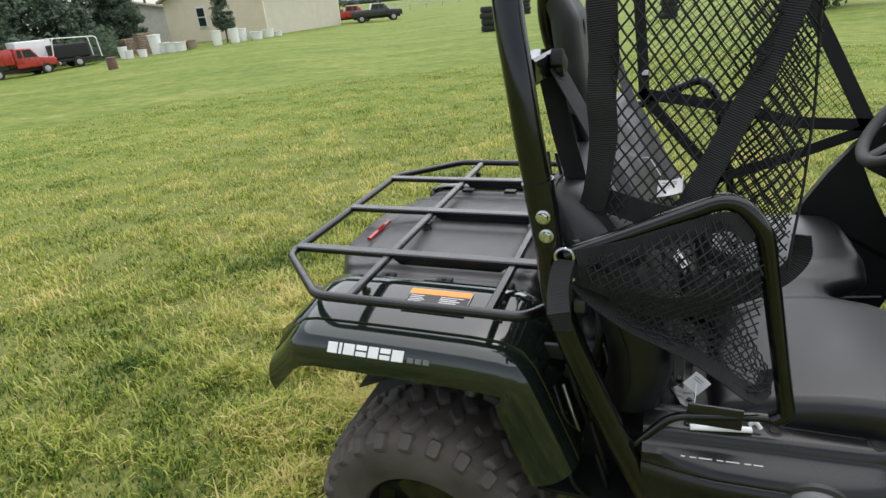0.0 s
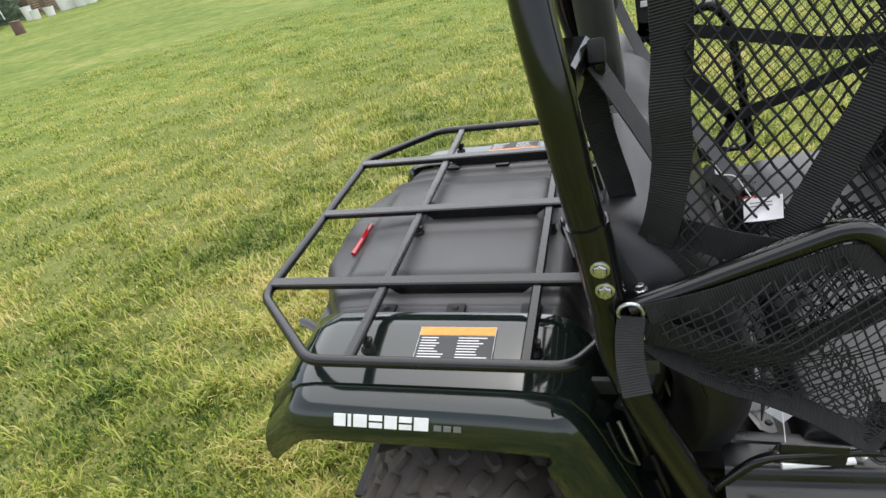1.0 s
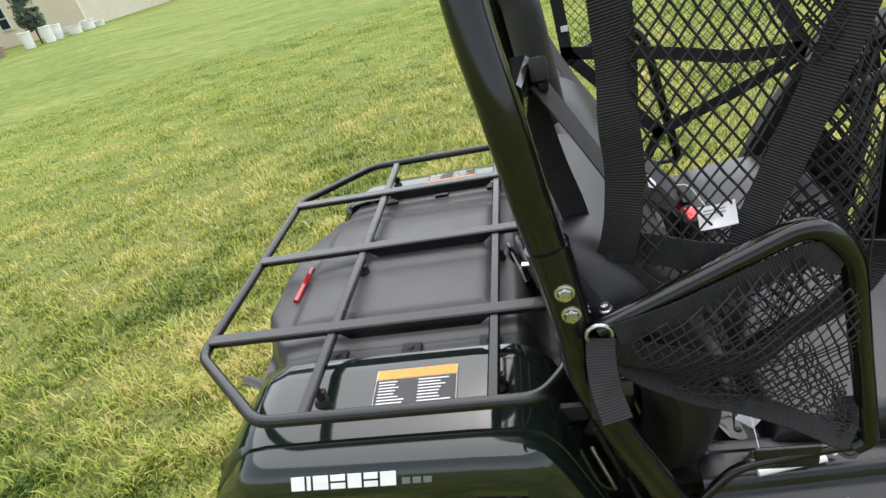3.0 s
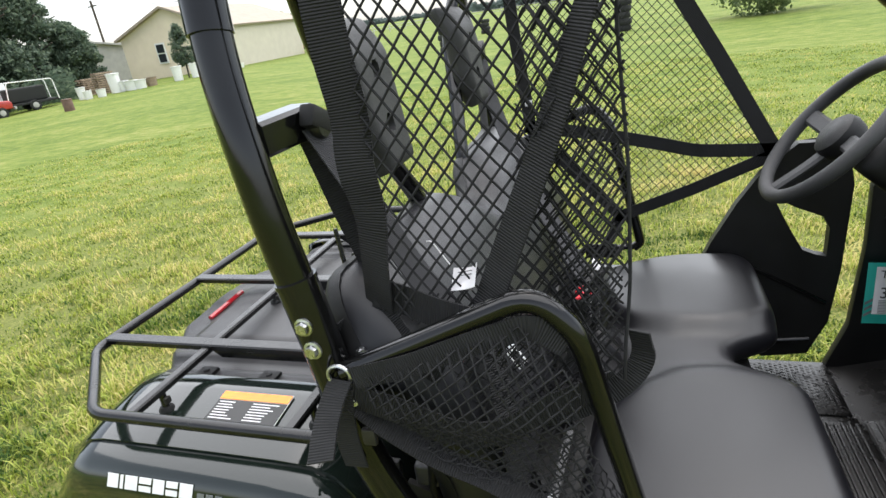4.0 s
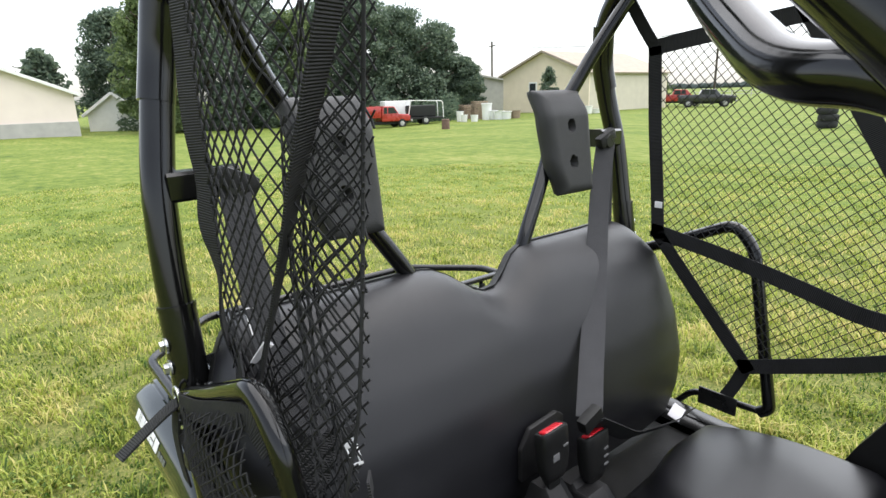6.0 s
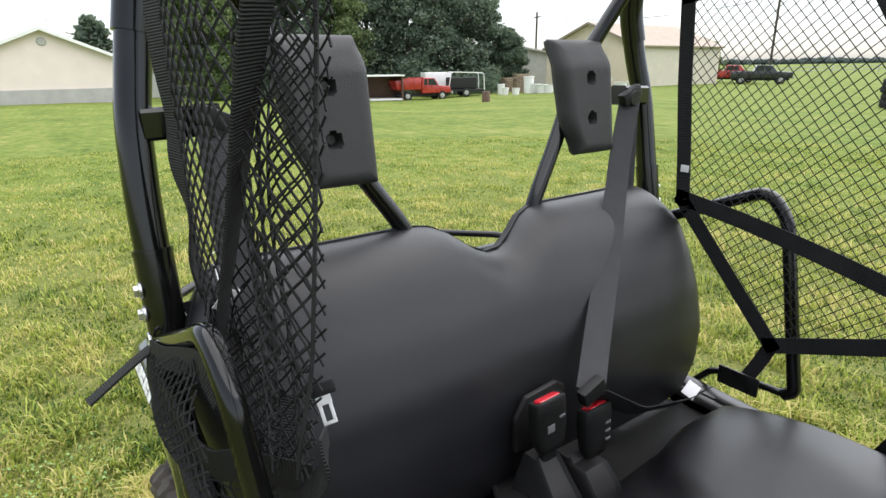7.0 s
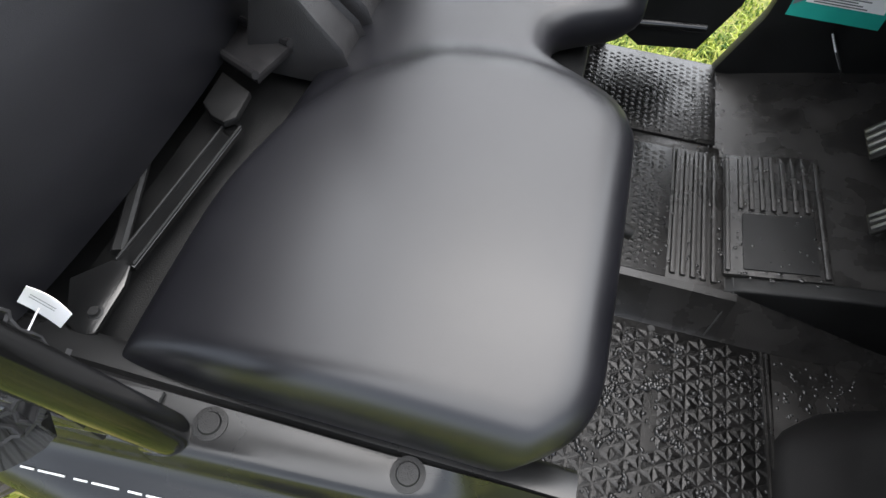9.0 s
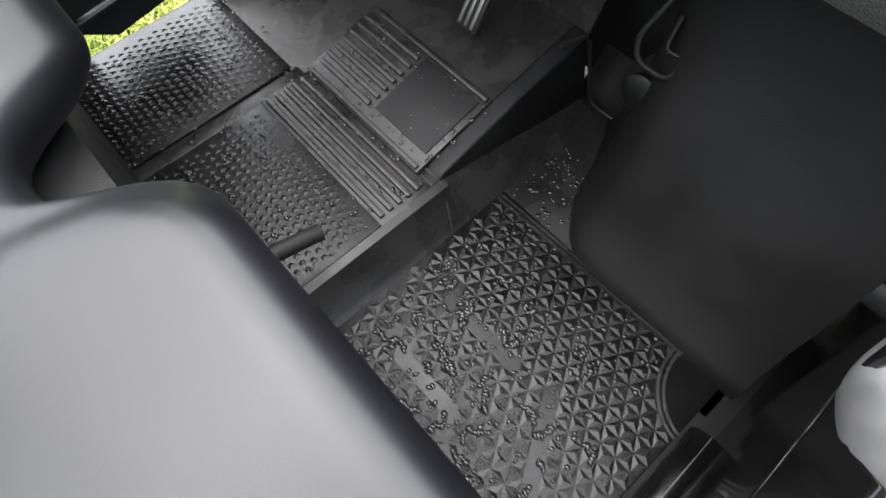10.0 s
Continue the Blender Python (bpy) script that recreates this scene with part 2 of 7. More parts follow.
def fall(x, y):
    """Gentle fall of the field away from the vehicle."""
    dx, dy = x - EYE0[0], y - EYE0[1]
    r, a = math.hypot(dx, dy), math.degrees(math.atan2(dy, dx)) % 360
    d = table(a, [(0, 0), (60, 0), (90, -0.25), (107, -0.3), (117, -0.6), (127, -0.4), (137, -0.65), (147, -0.95), (160, -0.8), (176, -0.45), (210, -0.3), (300, 0), (360, 0)])
    return d * smooth01((r - 5) / 40) + 0.03 * noise.noise((x * 0.12, y * 0.12, 0)) * smooth01((r - 2) / 8)


def far_at(az, r, dz=0.0):
    x, y = EYE0[0] + r * math.cos(radians(az)), EYE0[1] + r * math.sin(radians(az))
    return Vector((x, y, fall(x, y) + dz))


def grass_ground():
    m = bpy.data.materials.new("mown_grass_ground")
    m.use_nodes = True
    n, l = m.node_tree.nodes, m.node_tree.links
    p = n["Principled BSDF"]
    tc = n.new("ShaderNodeTexCoord")
    cols = [(0.054, 0.094, 0.015), (0.112, 0.156, 0.026), (0.156, 0.195, 0.040), (0.265, 0.245, 0.088)]
    def noise_tex(scale, detail, stretch=1.0):
        mp = n.new("ShaderNodeMapping")
        mp.inputs["Scale"].default_value = (1.0, stretch, 1.0)
        mp.inputs["Rotation"].default_value = (0, 0, 0.5)
        t = n.new("ShaderNodeTexNoise")
        t.inputs["Scale"].default_value, t.inputs["Detail"].default_value, t.inputs["Roughness"].default_value = scale, detail, 0.65
        l.new(tc.outputs["Object"], mp.inputs["Vector"])
        l.new(mp.outputs[0], t.inputs["Vector"])
        return t
    fine, mid, broad = noise_tex(60, 10), noise_tex(2.6, 8, 1.8), noise_tex(0.22, 5, 2.5)
    def blend(a, b, w):
        x = n.new("ShaderNodeMath")
        x.operation = "MULTIPLY_ADD"
        x.inputs[1].default_value = w
        l.new(a, x.inputs[0])
        l.new(b, x.inputs[2])
        return x.outputs[0]
    zero = n.new("ShaderNodeValue")
    zero.outputs[0].default_value = -0.20
    v = blend(fine.outputs["Fac"], blend(mid.outputs["Fac"], blend(broad.outputs["Fac"], zero.outputs[0], 0.40), 0.60), 0.40)
    ramp = n.new("ShaderNodeValToRGB")
    e = ramp.color_ramp.elements
    e[0].position, e[0].color = 0.36, (*cols[0], 1)
    e[1].position, e[1].color = 0.66, (*cols[3], 1)
    for pos, c in ((0.46, cols[1]), (0.55, cols[2])):
        q = e.new(pos)
        q.color = (*c, 1)
    l.new(v, ramp.inputs["Fac"])
    # thatch and soil show between the blades of the nearer turf
    dist, near = n.new("ShaderNodeVectorMath"), n.new("ShaderNodeMapRange")
    dist.operation = "LENGTH"
    l.new(tc.outputs["Object"], dist.inputs[0])
    near.inputs["From Min"].default_value, near.inputs["From Max"].default_value = 2.5, 8.0
    l.new(dist.outputs["Value"], near.inputs["Value"])
    thatch, mix = n.new("ShaderNodeValToRGB"), n.new("ShaderNodeMix")
    thatch.color_ramp.elements[0].position, thatch.color_ramp.elements[0].color = 0.36, (0.055, 0.085, 0.016, 1)
    thatch.color_ramp.elements[1].position, thatch.color_ramp.elements[1].color = 0.66, (0.240, 0.230, 0.075, 1)
    l.new(fine.outputs["Fac"], thatch.inputs["Fac"])
    mix.data_type = "RGBA"
    l.new(near.outputs[0], mix.inputs["Factor"])
    l.new(thatch.outputs[0], mix.inputs["A"])
    l.new(ramp.outputs[0], mix.inputs["B"])
    l.new(mix.outputs["Result"], p.inputs["Base Color"])
    p.inputs["Roughness"].default_value = 0.9
    p.inputs["Specular IOR Level"].default_value = 0.15
    b = n.new("ShaderNodeBump")
    b.inputs["Strength"].default_value, b.inputs["Distance"].default_value = 0.6, 0.03
    l.new(fine.outputs["Fac"], b.inputs["Height"])
    l.new(b.outputs[0], p.inputs["Normal"])
    return m


GROUND = grass_ground()
radii = [0.0] + [0.4 * 1.16 ** k for k in range(62)]
radii = [r for r in radii if r < 2600] + [2800]
rows = []
for r in radii:
    row = []
    for k in range(96):
        a = 2 * math.pi * k / 96
        x, y = EYE0[0] + max(r, 0.01) * math.cos(a), EYE0[1] + max(r, 0.01) * math.sin(a)
        row.append((x, y, fall(x, y) - 0.006))
    rows.append(row)
ground = part("ground", loft(rows, closed_rows=True), GROUND, None, angle=80)
tagged(ground, "broad mown lawn of green and yellowed grass", "lawn", kind="structure")


# ---- grass blades ----
def blade_material(name, a, b, c, tuft=0.0):
    """Leaves that differ one by one and, in the lawn, from tuft to tuft."""
    m = bpy.data.materials.new(name)
    m.use_nodes = True
    n, l = m.node_tree.nodes, m.node_tree.links
    p = n["Principled BSDF"]
    geo, ramp, tc, t = n.new("ShaderNodeNewGeometry"), n.new("ShaderNodeValToRGB"), n.new("ShaderNodeTexCoord"), n.new("ShaderNodeTexNoise")
    t.inputs["Scale"].default_value, t.inputs["Detail"].default_value, t.inputs["Roughness"].default_value = 3.4, 8, 0.72
    l.new(tc.outputs["Object"], t.inputs["Vector"])
    x = n.new("ShaderNodeMath")
    x.operation = "MULTIPLY_ADD"
    x.inputs[1].default_value = 0.76 if tuft else 1.05
    l.new(geo.outputs["Random Per Island"], x.inputs[0])
    if tuft:
        at = n.new("ShaderNodeAttribute")
        at.attribute_name = "tuft"
        l.new(at.outputs["Fac"], x.inputs[2])
    else:
        y = n.new("ShaderNodeMath")
        y.operation = "MULTIPLY_ADD"
        y.inputs[1].default_value, y.inputs[2].default_value = 2.9, -1.56
        l.new(t.outputs["Fac"], y.inputs[0])
        l.new(y.outputs[0], x.inputs[2])
    e = ramp.color_ramp.elements
    e[0].position, e[0].color = 0.1, (*a, 1)
    e[1].position, e[1].color = 0.95, (*c, 1)
    q = e.new(0.62)
    q.color = (*b, 1)
    l.new(x.outputs[0], ramp.inputs["Fac"])
    l.new(ramp.outputs[0], p.inputs["Base Color"])
    p.inputs["Roughness"].default_value, p.inputs["Specular IOR Level"].default_value = 0.55, 0.3
    tr = n.new("ShaderNodeBsdfTranslucent")
    l.new(ramp.outputs[0], tr.inputs["Color"])
    mix = n.new("ShaderNodeMixShader")
    mix.inputs[0].default_value = 0.42
    l.new(p.outputs[0], mix.inputs[1])
    l.new(tr.outputs[0], mix.inputs[2])
    l.new(mix.outputs[0], n["Material Output"].inputs["Surface"])
    return m


BLADES = blade_material("grass_blades", (0.034, 0.085, 0.008), (0.370, 0.430, 0.070), (0.600, 0.515, 0.205), 1.0)


def blades(name, count, reach, power, hmin, hmax, w0, w1, seed):
    """Cushion-like tufts with thin thatch between them; fewer and broader blades farther off."""
    rng = np.random.default_rng(seed)
    nc = count // 18
    rc = reach * rng.uniform(0, 1, nc) ** power
    ac = rng.uniform(0, 2 * math.pi, nc)
    cx, cy = 0.2 + rc * np.cos(ac), 0.1 + rc * np.sin(ac)
    # tufts stand in loose rows left by the mower
    u, v = cx * 0.86 + cy * 0.5, -cx * 0.5 + cy * 0.86
    cush = np.array([noise.noise((a * 3.2, b * 5.6, 4.0)) + 0.5 * noise.noise((a * 9.0, b * 9.0, 9.0)) for a, b in zip(u, v)])
    dry = np.array([noise.noise((a * 0.9, b * 1.7, 21.0)) + 0.7 * noise.noise((a * 3.0, b * 4.0, 33.0)) for a, b in zip(u, v)])
    tall = 1 / (1 + np.exp(-9.0 * cush))
    ch = rng.uniform(0.75, 1.2, nc) * (0.22 + 1.75 * tall)
    ct = 0.15 + 0.26 * (tall - 0.5) + 0.50 * dry + rng.normal(0, 0.09, nc)
    lean_to = 6.28 * np.array([noise.noise((a * 2.2, b * 2.2, 60.0)) for a, b in zip(cx, cy)])
    i = rng.integers(0, nc, count)
    s = 0.018 + 0.008 * rc[i]
    x, y = cx[i] + rng.normal(0, 1, count) * s, cy[i] + rng.normal(0, 1, count) * s
    ok = ~((np.abs(x + 0.02) < 0.10) & (np.abs(np.abs(y) - 0.485) < 0.12)) & ~((np.abs(y) < 0.42) & (x > -0.3) & (x < 1.4))
    x, y, i = x[ok], y[ok], i[ok]
    n = len(x)
    r = np.hypot(x - 0.2, y - 0.1)
    h = rng.uniform(hmin, hmax, n) * ch[i] * np.clip(1.15 - r / 10.0, 0.22, 1.0)
    a = lean_to[i] + rng.normal(0, 2.0, n)
    lean = rng.uniform(0.3, 1.5, n) * h
    ww = (w0 + w1 * r) * rng.uniform(0.6, 1.4, n)
    dx, dy = np.cos(a), np.sin(a)
    z0 = np.where(r > 3, np.array([fall(px, py) for px, py in zip(x, y)]), 0.0)
    V = np.empty((n, 5, 3), np.float32)
    px, py = -dy * ww / 2, dx * ww / 2
    V[:, 0] = np.stack([x - px, y - py, z0 - 0.01], 1)
    V[:, 1] = np.stack([x + px, y + py, z0 - 0.01], 1)
    mx, my, mz = x + dx * lean * 0.42, y + dy * lean * 0.42, z0 + h * 0.62
    V[:, 2] = np.stack([mx + px * 0.85, my + py * 0.85, mz], 1)
    V[:, 3] = np.stack([mx - px * 0.85, my - py * 0.85, mz], 1)
    V[:, 4] = np.stack([x + dx * lean, y + dy * lean, z0 + h * rng.uniform(0.55, 1.0, n)], 1)
    base = np.arange(n, dtype=np.int32)[:, None] * 5
    F = np.concatenate([base + np.array([[0, 1, 2]]), base + np.array([[0, 2, 3]]), base + np.array([[3, 2, 4]])])
    ob = fast_mesh(name, V.reshape(-1, 3), F, BLADES)
    at = ob.data.attributes.new("tuft", "FLOAT", "POINT")
    if len(at.data) == 5 * n:
        at.data.foreach_set("value", np.repeat(ct[i], 5).astype(np.float32))
    return tagged(ob, "short uneven blades of mown grass with dry straw among them", "grass", kind="stuff")


blades("grass", 740000, 12.0, 1.7, 0.014, 0.042, 0.0046, 0.0008, 1)

# broad-leaved weeds near the wheels
WEED = surface("clover_leaf", (0.110, 0.200, 0.035), (0.180, 0.270, 0.060), 30, 0.5, island=0.6)
rng = np.random.default_rng(8)
V, F = [], []
for k in range(2400):
    x, y = rng.uniform(-1.6, 1.4), rng.uniform(-1.5, -0.64)
    z, s, a, t = rng.uniform(0.012, 0.035), rng.uniform(0.006, 0.013), rng.uniform(0, 6.28), rng.uniform(-0.9, 0.9)
    c, q = math.cos(a), math.sin(a)
    i = len(V)
    for u, v in ((0, -0.5), (0.5, -0.15), (0.45, 0.4), (0, 0.6), (-0.45, 0.4), (-0.5, -0.15)):
        V.append((x + s * (u * c - v * q), y + s * (u * q + v * c), z + s * v * t + 0.15 * s * abs(u)))
    F += [(i, i + 1, i + 2), (i, i + 2, i + 3), (i, i + 3, i + 4), (i, i + 4, i + 5)]
tagged(fast_mesh("clover", V, F, WEED), "small broad clover leaves in the grass", "clover", kind="stuff")

# ---- distance ----
# These leaf colours are lightened and blued to carry the distance haze.
LEAF_DARK = blade_material("dark_foliage", (0.085, 0.125, 0.088), (0.135, 0.182, 0.122), (0.195, 0.245, 0.160))
LEAF_MID = blade_material("mid_foliage", (0.090, 0.130, 0.050), (0.145, 0.200, 0.078), (0.215, 0.265, 0.110))
BARK = surface("bark", (0.045, 0.036, 0.028), (0.085, 0.070, 0.055), 4, 0.9, bump=0.6, bump_scale=20)
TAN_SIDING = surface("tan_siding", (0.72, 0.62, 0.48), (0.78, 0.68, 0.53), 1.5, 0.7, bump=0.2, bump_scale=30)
# Side walls of the workshop: darker and greyer than the gable tan.
TAN_SIDE = surface("tan_siding_darker", (0.50, 0.46, 0.37), (0.56, 0.52, 0.42), 1.5, 0.7, bump=0.2, bump_scale=30)
CREAM_SIDING = surface("cream_siding", (0.72, 0.62, 0.56), (0.78, 0.68, 0.61), 1.0, 0.7, bump=0.2, bump_scale=30)
GREY_BLOCK = surface("grey_block", (0.36, 0.35, 0.33), (0.44, 0.43, 0.40), 2, 0.85)
ROOF = surface("weathered_shingle", (0.30, 0.25, 0.20), (0.38, 0.32, 0.26), 2, 0.9, bump=0.3, bump_scale=12)
GLASS_DARK = surface("dark_window_glass", (0.02, 0.025, 0.03), (0.03, 0.035, 0.04), 2, 0.1)
WHITE_PAINT = surface("white_paint", (0.74, 0.74, 0.72), (0.80, 0.80, 0.78), 3, 0.5)
RED_PAINT = surface("red_vehicle_paint", (0.30, 0.020, 0.016), (0.40, 0.03, 0.024), 3, 0.3, coat=0.5)
BLACK_CAR = surface("black_vehicle_paint", (0.012, 0.012, 0.014), (0.02, 0.02, 0.022), 3, 0.25, coat=0.6)
RUST_WOOD = surface("weathered_wood", (0.22, 0.16, 0.11), (0.36, 0.28, 0.20), 5, 0.85, bump=0.4, bump_scale=60)
BROWN = surface("rusty_brown", (0.10, 0.06, 0.045), (0.16, 0.10, 0.075), 6, 0.85)
OLD_RUBBER = surface("old_tyre_rubber", (0.012, 0.013, 0.012), (0.022, 0.023, 0.022), 5, 0.85)
# Haze over the skyline woods is mixed into their colour.
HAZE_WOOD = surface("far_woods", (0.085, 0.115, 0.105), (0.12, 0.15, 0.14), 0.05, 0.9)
PURPLE_LEAF = blade_material("bronze_foliage", (0.065, 0.055, 0.062), (0.090, 0.075, 0.080), (0.120, 0.100, 0.100))


def tree(pos, height, spread, material, seed, leaves=5000, leaf=0.30, base=0.12, cone=0.35, label="tall dark green tree with a dense uneven crown", group="trees"):
    rng = np.random.default_rng(seed)
    t = thing("tree", label, "tree", group)
    t.location = pos
    b = tube([(0, 0, -0.2), (0.05 * spread, 0.02, height * 0.3), (-0.03 * spread, 0.05, height * 0.65), (0, 0, height * 0.92)], height * 0.016, 0.5, 9)
    for k in range(7):
        a, z = rng.uniform(0, 6.28), height * rng.uniform(0.2, 0.7)
        tube([(0, 0, z), (0.3 * spread * math.cos(a), 0.3 * spread * math.sin(a), z + 0.10 * height), (0.75 * spread * math.cos(a), 0.75 * spread * math.sin(a), z + 0.16 * height)], height * 0.006, 0.4, 6, bm=b)
    part("trunk", b, BARK, t)
    # clumps of leaves round limb ends
    nc = 120
    v = rng.uniform(0, 1, nc)
    rad = spread * np.power(np.maximum(0.02, 1 - v), cone) * np.minimum(1, 0.45 + v * 3.0) * rng.uniform(0.35, 1.0, nc)
    a = rng.uniform(0, 6.28, nc)
    c = np.stack([rad * np.cos(a), rad * np.sin(a), height * (base + (0.96 - base) * v)], 1)
    size = spread * rng.uniform(0.17, 0.36, nc)
    i = rng.integers(0, nc, leaves)
    d = rng.normal(0, 1, (leaves, 3))
    d /= np.linalg.norm(d, axis=1)[:, None]
    p = c[i] + d * (size[i] * np.power(rng.uniform(0.15, 1, leaves), 0.45))[:, None] * np.array([1, 1, 0.75])
    n1 = rng.normal(0, 1, (leaves, 3))
    n1 /= np.linalg.norm(n1, axis=1)[:, None]
    n2 = np.cross(n1, rng.normal(0, 1, (leaves, 3)))
    n2 /= np.linalg.norm(n2, axis=1)[:, None]
    s = (leaf * rng.uniform(0.5, 1.3, leaves))[:, None]
    V = np.stack([p - n1 * s, p + n2 * s * 0.5, p + n1 * s, p - n2 * s * 0.5], 1).reshape(-1, 3)
    F = np.arange(leaves * 4, dtype=np.int32).reshape(-1, 4)
    cr = fast_mesh("crown", V, F, material)
    cr.parent = t
    return t


for k, (az, r, h, sp, mat) in enumerate([(138.8, 62, 5.2, 2.2, LEAF_DARK), (141.5, 62, 8.4, 3.6, LEAF_DARK), (144.8, 60, 9.6, 4.0, LEAF_DARK), (148.2, 58, 10.4, 4.2, LEAF_DARK), (152.0, 58, 10.6, 4.2, LEAF_DARK), (155.0, 54, 9.0, 3.2, LEAF_MID), (158.6, 52, 10.5, 3.8, LEAF_DARK), (162.5, 50, 10.0, 3.6, LEAF_DARK), (166.2, 47, 8.6, 3.0, LEAF_MID), (169.6, 60, 9.0, 3.4, LEAF_DARK)]):
    tree(far_at(az, r), h * 1.1, sp * 1.05, mat, 20 + k, 22000, 0.18, 0.02)
tree(far_at(174.8, 62), 6.6, 2.6, LEAF_DARK, 41, 3000, 0.3, 0.1, 0.6)
tree(far_at(184.0, 75), 6.5, 4.0, PURPLE_LEAF, 42, 3000, 0.35, 0.2, 0.4, "bronze-leaved tree behind the shed")
tree(far_at(80.2, 25), 4.6, 2.1, LEAF_MID, 43, 14000, 0.09, 0.06, 0.4, "leafy green tree standing alone on the lawn")
tree(far_at(130.8, 50), 3.9, 0.95, LEAF_DARK, 44, 4200, 0.10, 0.22, 0.5, "small dark garden tree before the tan workshop")
tree(far_at(121.5, 72), 4.4, 2.4, LEAF_MID, 45, 2500, 0.22, 0.1, 0.5, "green tree behind the workshop")

# low bushes under the tree line
V, F = [], []
rng = np.random.default_rng(77)
for k in range(9000):
    az = rng.uniform(139.5, 170)
    q = far_at(az, rng.uniform(50, 56))
    z = q.z + abs(rng.normal(0, 0.9))
    s, a = rng.uniform(0.12, 0.35), rng.uniform(0, 6.28)
    i = len(V)
    V += [(q.x - s * math.cos(a), q.y - s * math.sin(a), z - s * 0.4), (q.x + 0.2 * s, q.y, z + s * 0.5), (q.x + s * math.cos(a), q.y + s * math.sin(a), z + s * 0.2)]
    F.append((i, i + 1, i + 2))
tagged(fast_mesh("undergrowth", V, F, LEAF_DARK), "dark undergrowth along the foot of the trees", "bushes", kind="stuff")


def shed(name, label, c, wdir, width, sdir, length, eave, peak, wall_mat, side_mat, roof_mat, skirt=None, over=0.35, windows=(), vent=False):
    """Gabled building: c its near corner, wdir along the gable, sdir along its side."""
    t = thing(name, label, "building", "buildings")
    w, s = Vector((*wdir, 0)).normalized(), Vector((*sdir, 0)).normalized()
    z0 = c.z - 0.4
    P = lambda u, v, z: Vector((c.x, c.y, 0)) + w * u + s * v + Vector((0, 0, z))
    for v in (0.0, length):
        b = bmesh.new()
        q = [P(0, v, z0), P(width, v, z0), P(width, v, c.z + eave), P(width / 2, v, c.z + peak), P(0, v, c.z + eave)]
        q2 = [p + s * (0.15 if v == 0 else -0.15) for p in q]
        a1, a2 = [b.verts.new(p) for p in q], [b.verts.new(p) for p in q2]
        b.faces.new(a1)
        b.faces.new(a2)
        for k in range(5):
            b.faces.new((a1[k], a1[(k + 1) % 5], a2[(k + 1) % 5], a2[k]))
        part("gable_wall", b, wall_mat, t, smooth=False)
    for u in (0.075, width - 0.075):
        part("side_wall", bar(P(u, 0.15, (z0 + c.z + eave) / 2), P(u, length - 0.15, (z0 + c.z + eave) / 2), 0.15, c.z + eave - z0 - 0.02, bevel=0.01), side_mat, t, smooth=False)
    if skirt:
        part("skirt", bar(P(-0.03, -0.06, c.z + skirt / 2 - 0.2), P(width + 0.03, -0.06, c.z + skirt / 2 - 0.2), 0.1, skirt + 0.4, bevel=0.01), GREY_BLOCK, t, smooth=False)
    rise = (peak - eave) / (width / 2)
    for k in (0, 1):
        e, m = (-over, width / 2) if k == 0 else (width + over, width / 2)
        rows = [[P(e, v, c.z + eave - over * rise + 0.05), P(m, v, c.z + peak + 0.05)] for v in (-over, length + over)]
        part("roof", loft(rows, 0.14), roof_mat, t, smooth=False)
        part("barge_board", bar(rows[0][0] - s * 0.02 - Vector((0, 0, 0.05)), rows[0][1] - s * 0.02 - Vector((0, 0, 0.05)), 0.06, 0.2, bevel=0.01), WHITE_PAINT if skirt else roof_mat, t, smooth=False)
    for u, z, ww, hh in windows:
        win = part("window", bar(P(u - ww / 2 - 0.12, -0.05, c.z + z), P(u + ww / 2 + 0.12, -0.05, c.z + z), 0.08, hh + 0.24, bevel=0.01), WHITE_PAINT, t, smooth=False)
        part("pane", bar(P(u - ww / 2, -0.10, c.z + z + hh * 0.26), P(u + ww / 2, -0.10, c.z + z + hh * 0.26), 0.05, hh * 0.46, bevel=0.005), GLASS_DARK, win, smooth=False)
        part("pane", bar(P(u - ww / 2, -0.10, c.z + z - hh * 0.26), P(u + ww / 2, -0.10, c.z + z - hh * 0.26), 0.05, hh * 0.46, bevel=0.005), GLASS_DARK, win, smooth=False)
    if vent:
        part("gable_vent", lathe([(0, 0.06), (0.22, 0.06), (0.28, 0)], Matrix.Translation(P(width / 2, -0.02, c.z + peak - 0.75)) @ Matrix.Rotation(math.atan2(-s.y, -s.x), 4, "Z") @ Matrix.Rotation(radians(90), 4, "Y"), 8), GREY_BLOCK, t)
        part("chimney_pipe", tube([P(width / 2 - 0.5, 0.8, c.z + peak - 0.3), P(width / 2 - 0.5, 0.8, c.z + peak + 0.7)], 0.09, n=10), WHITE_PAINT, t)
    return t


u127 = Vector((math.cos(radians(127)), math.sin(radians(127))))
p127 = Vector((u127.y, -u127.x))
th = radians(35)
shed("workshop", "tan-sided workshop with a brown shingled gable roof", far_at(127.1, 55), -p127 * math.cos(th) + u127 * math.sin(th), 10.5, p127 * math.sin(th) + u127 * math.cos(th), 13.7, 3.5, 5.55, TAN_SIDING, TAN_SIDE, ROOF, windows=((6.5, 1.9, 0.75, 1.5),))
u173 = Vector((math.cos(radians(178)), math.sin(radians(178))))
p173 = Vector((u173.y, -u173.x))
shed("cream_shed", "cream-sided shed with a grey block skirt and a low gable roof", far_at(172.9, 45), -p173, 8.5, u173, 9.0, 2.75, 4.55, CREAM_SIDING, CREAM_SIDING, GREY_BLOCK, skirt=0.95, vent=True)
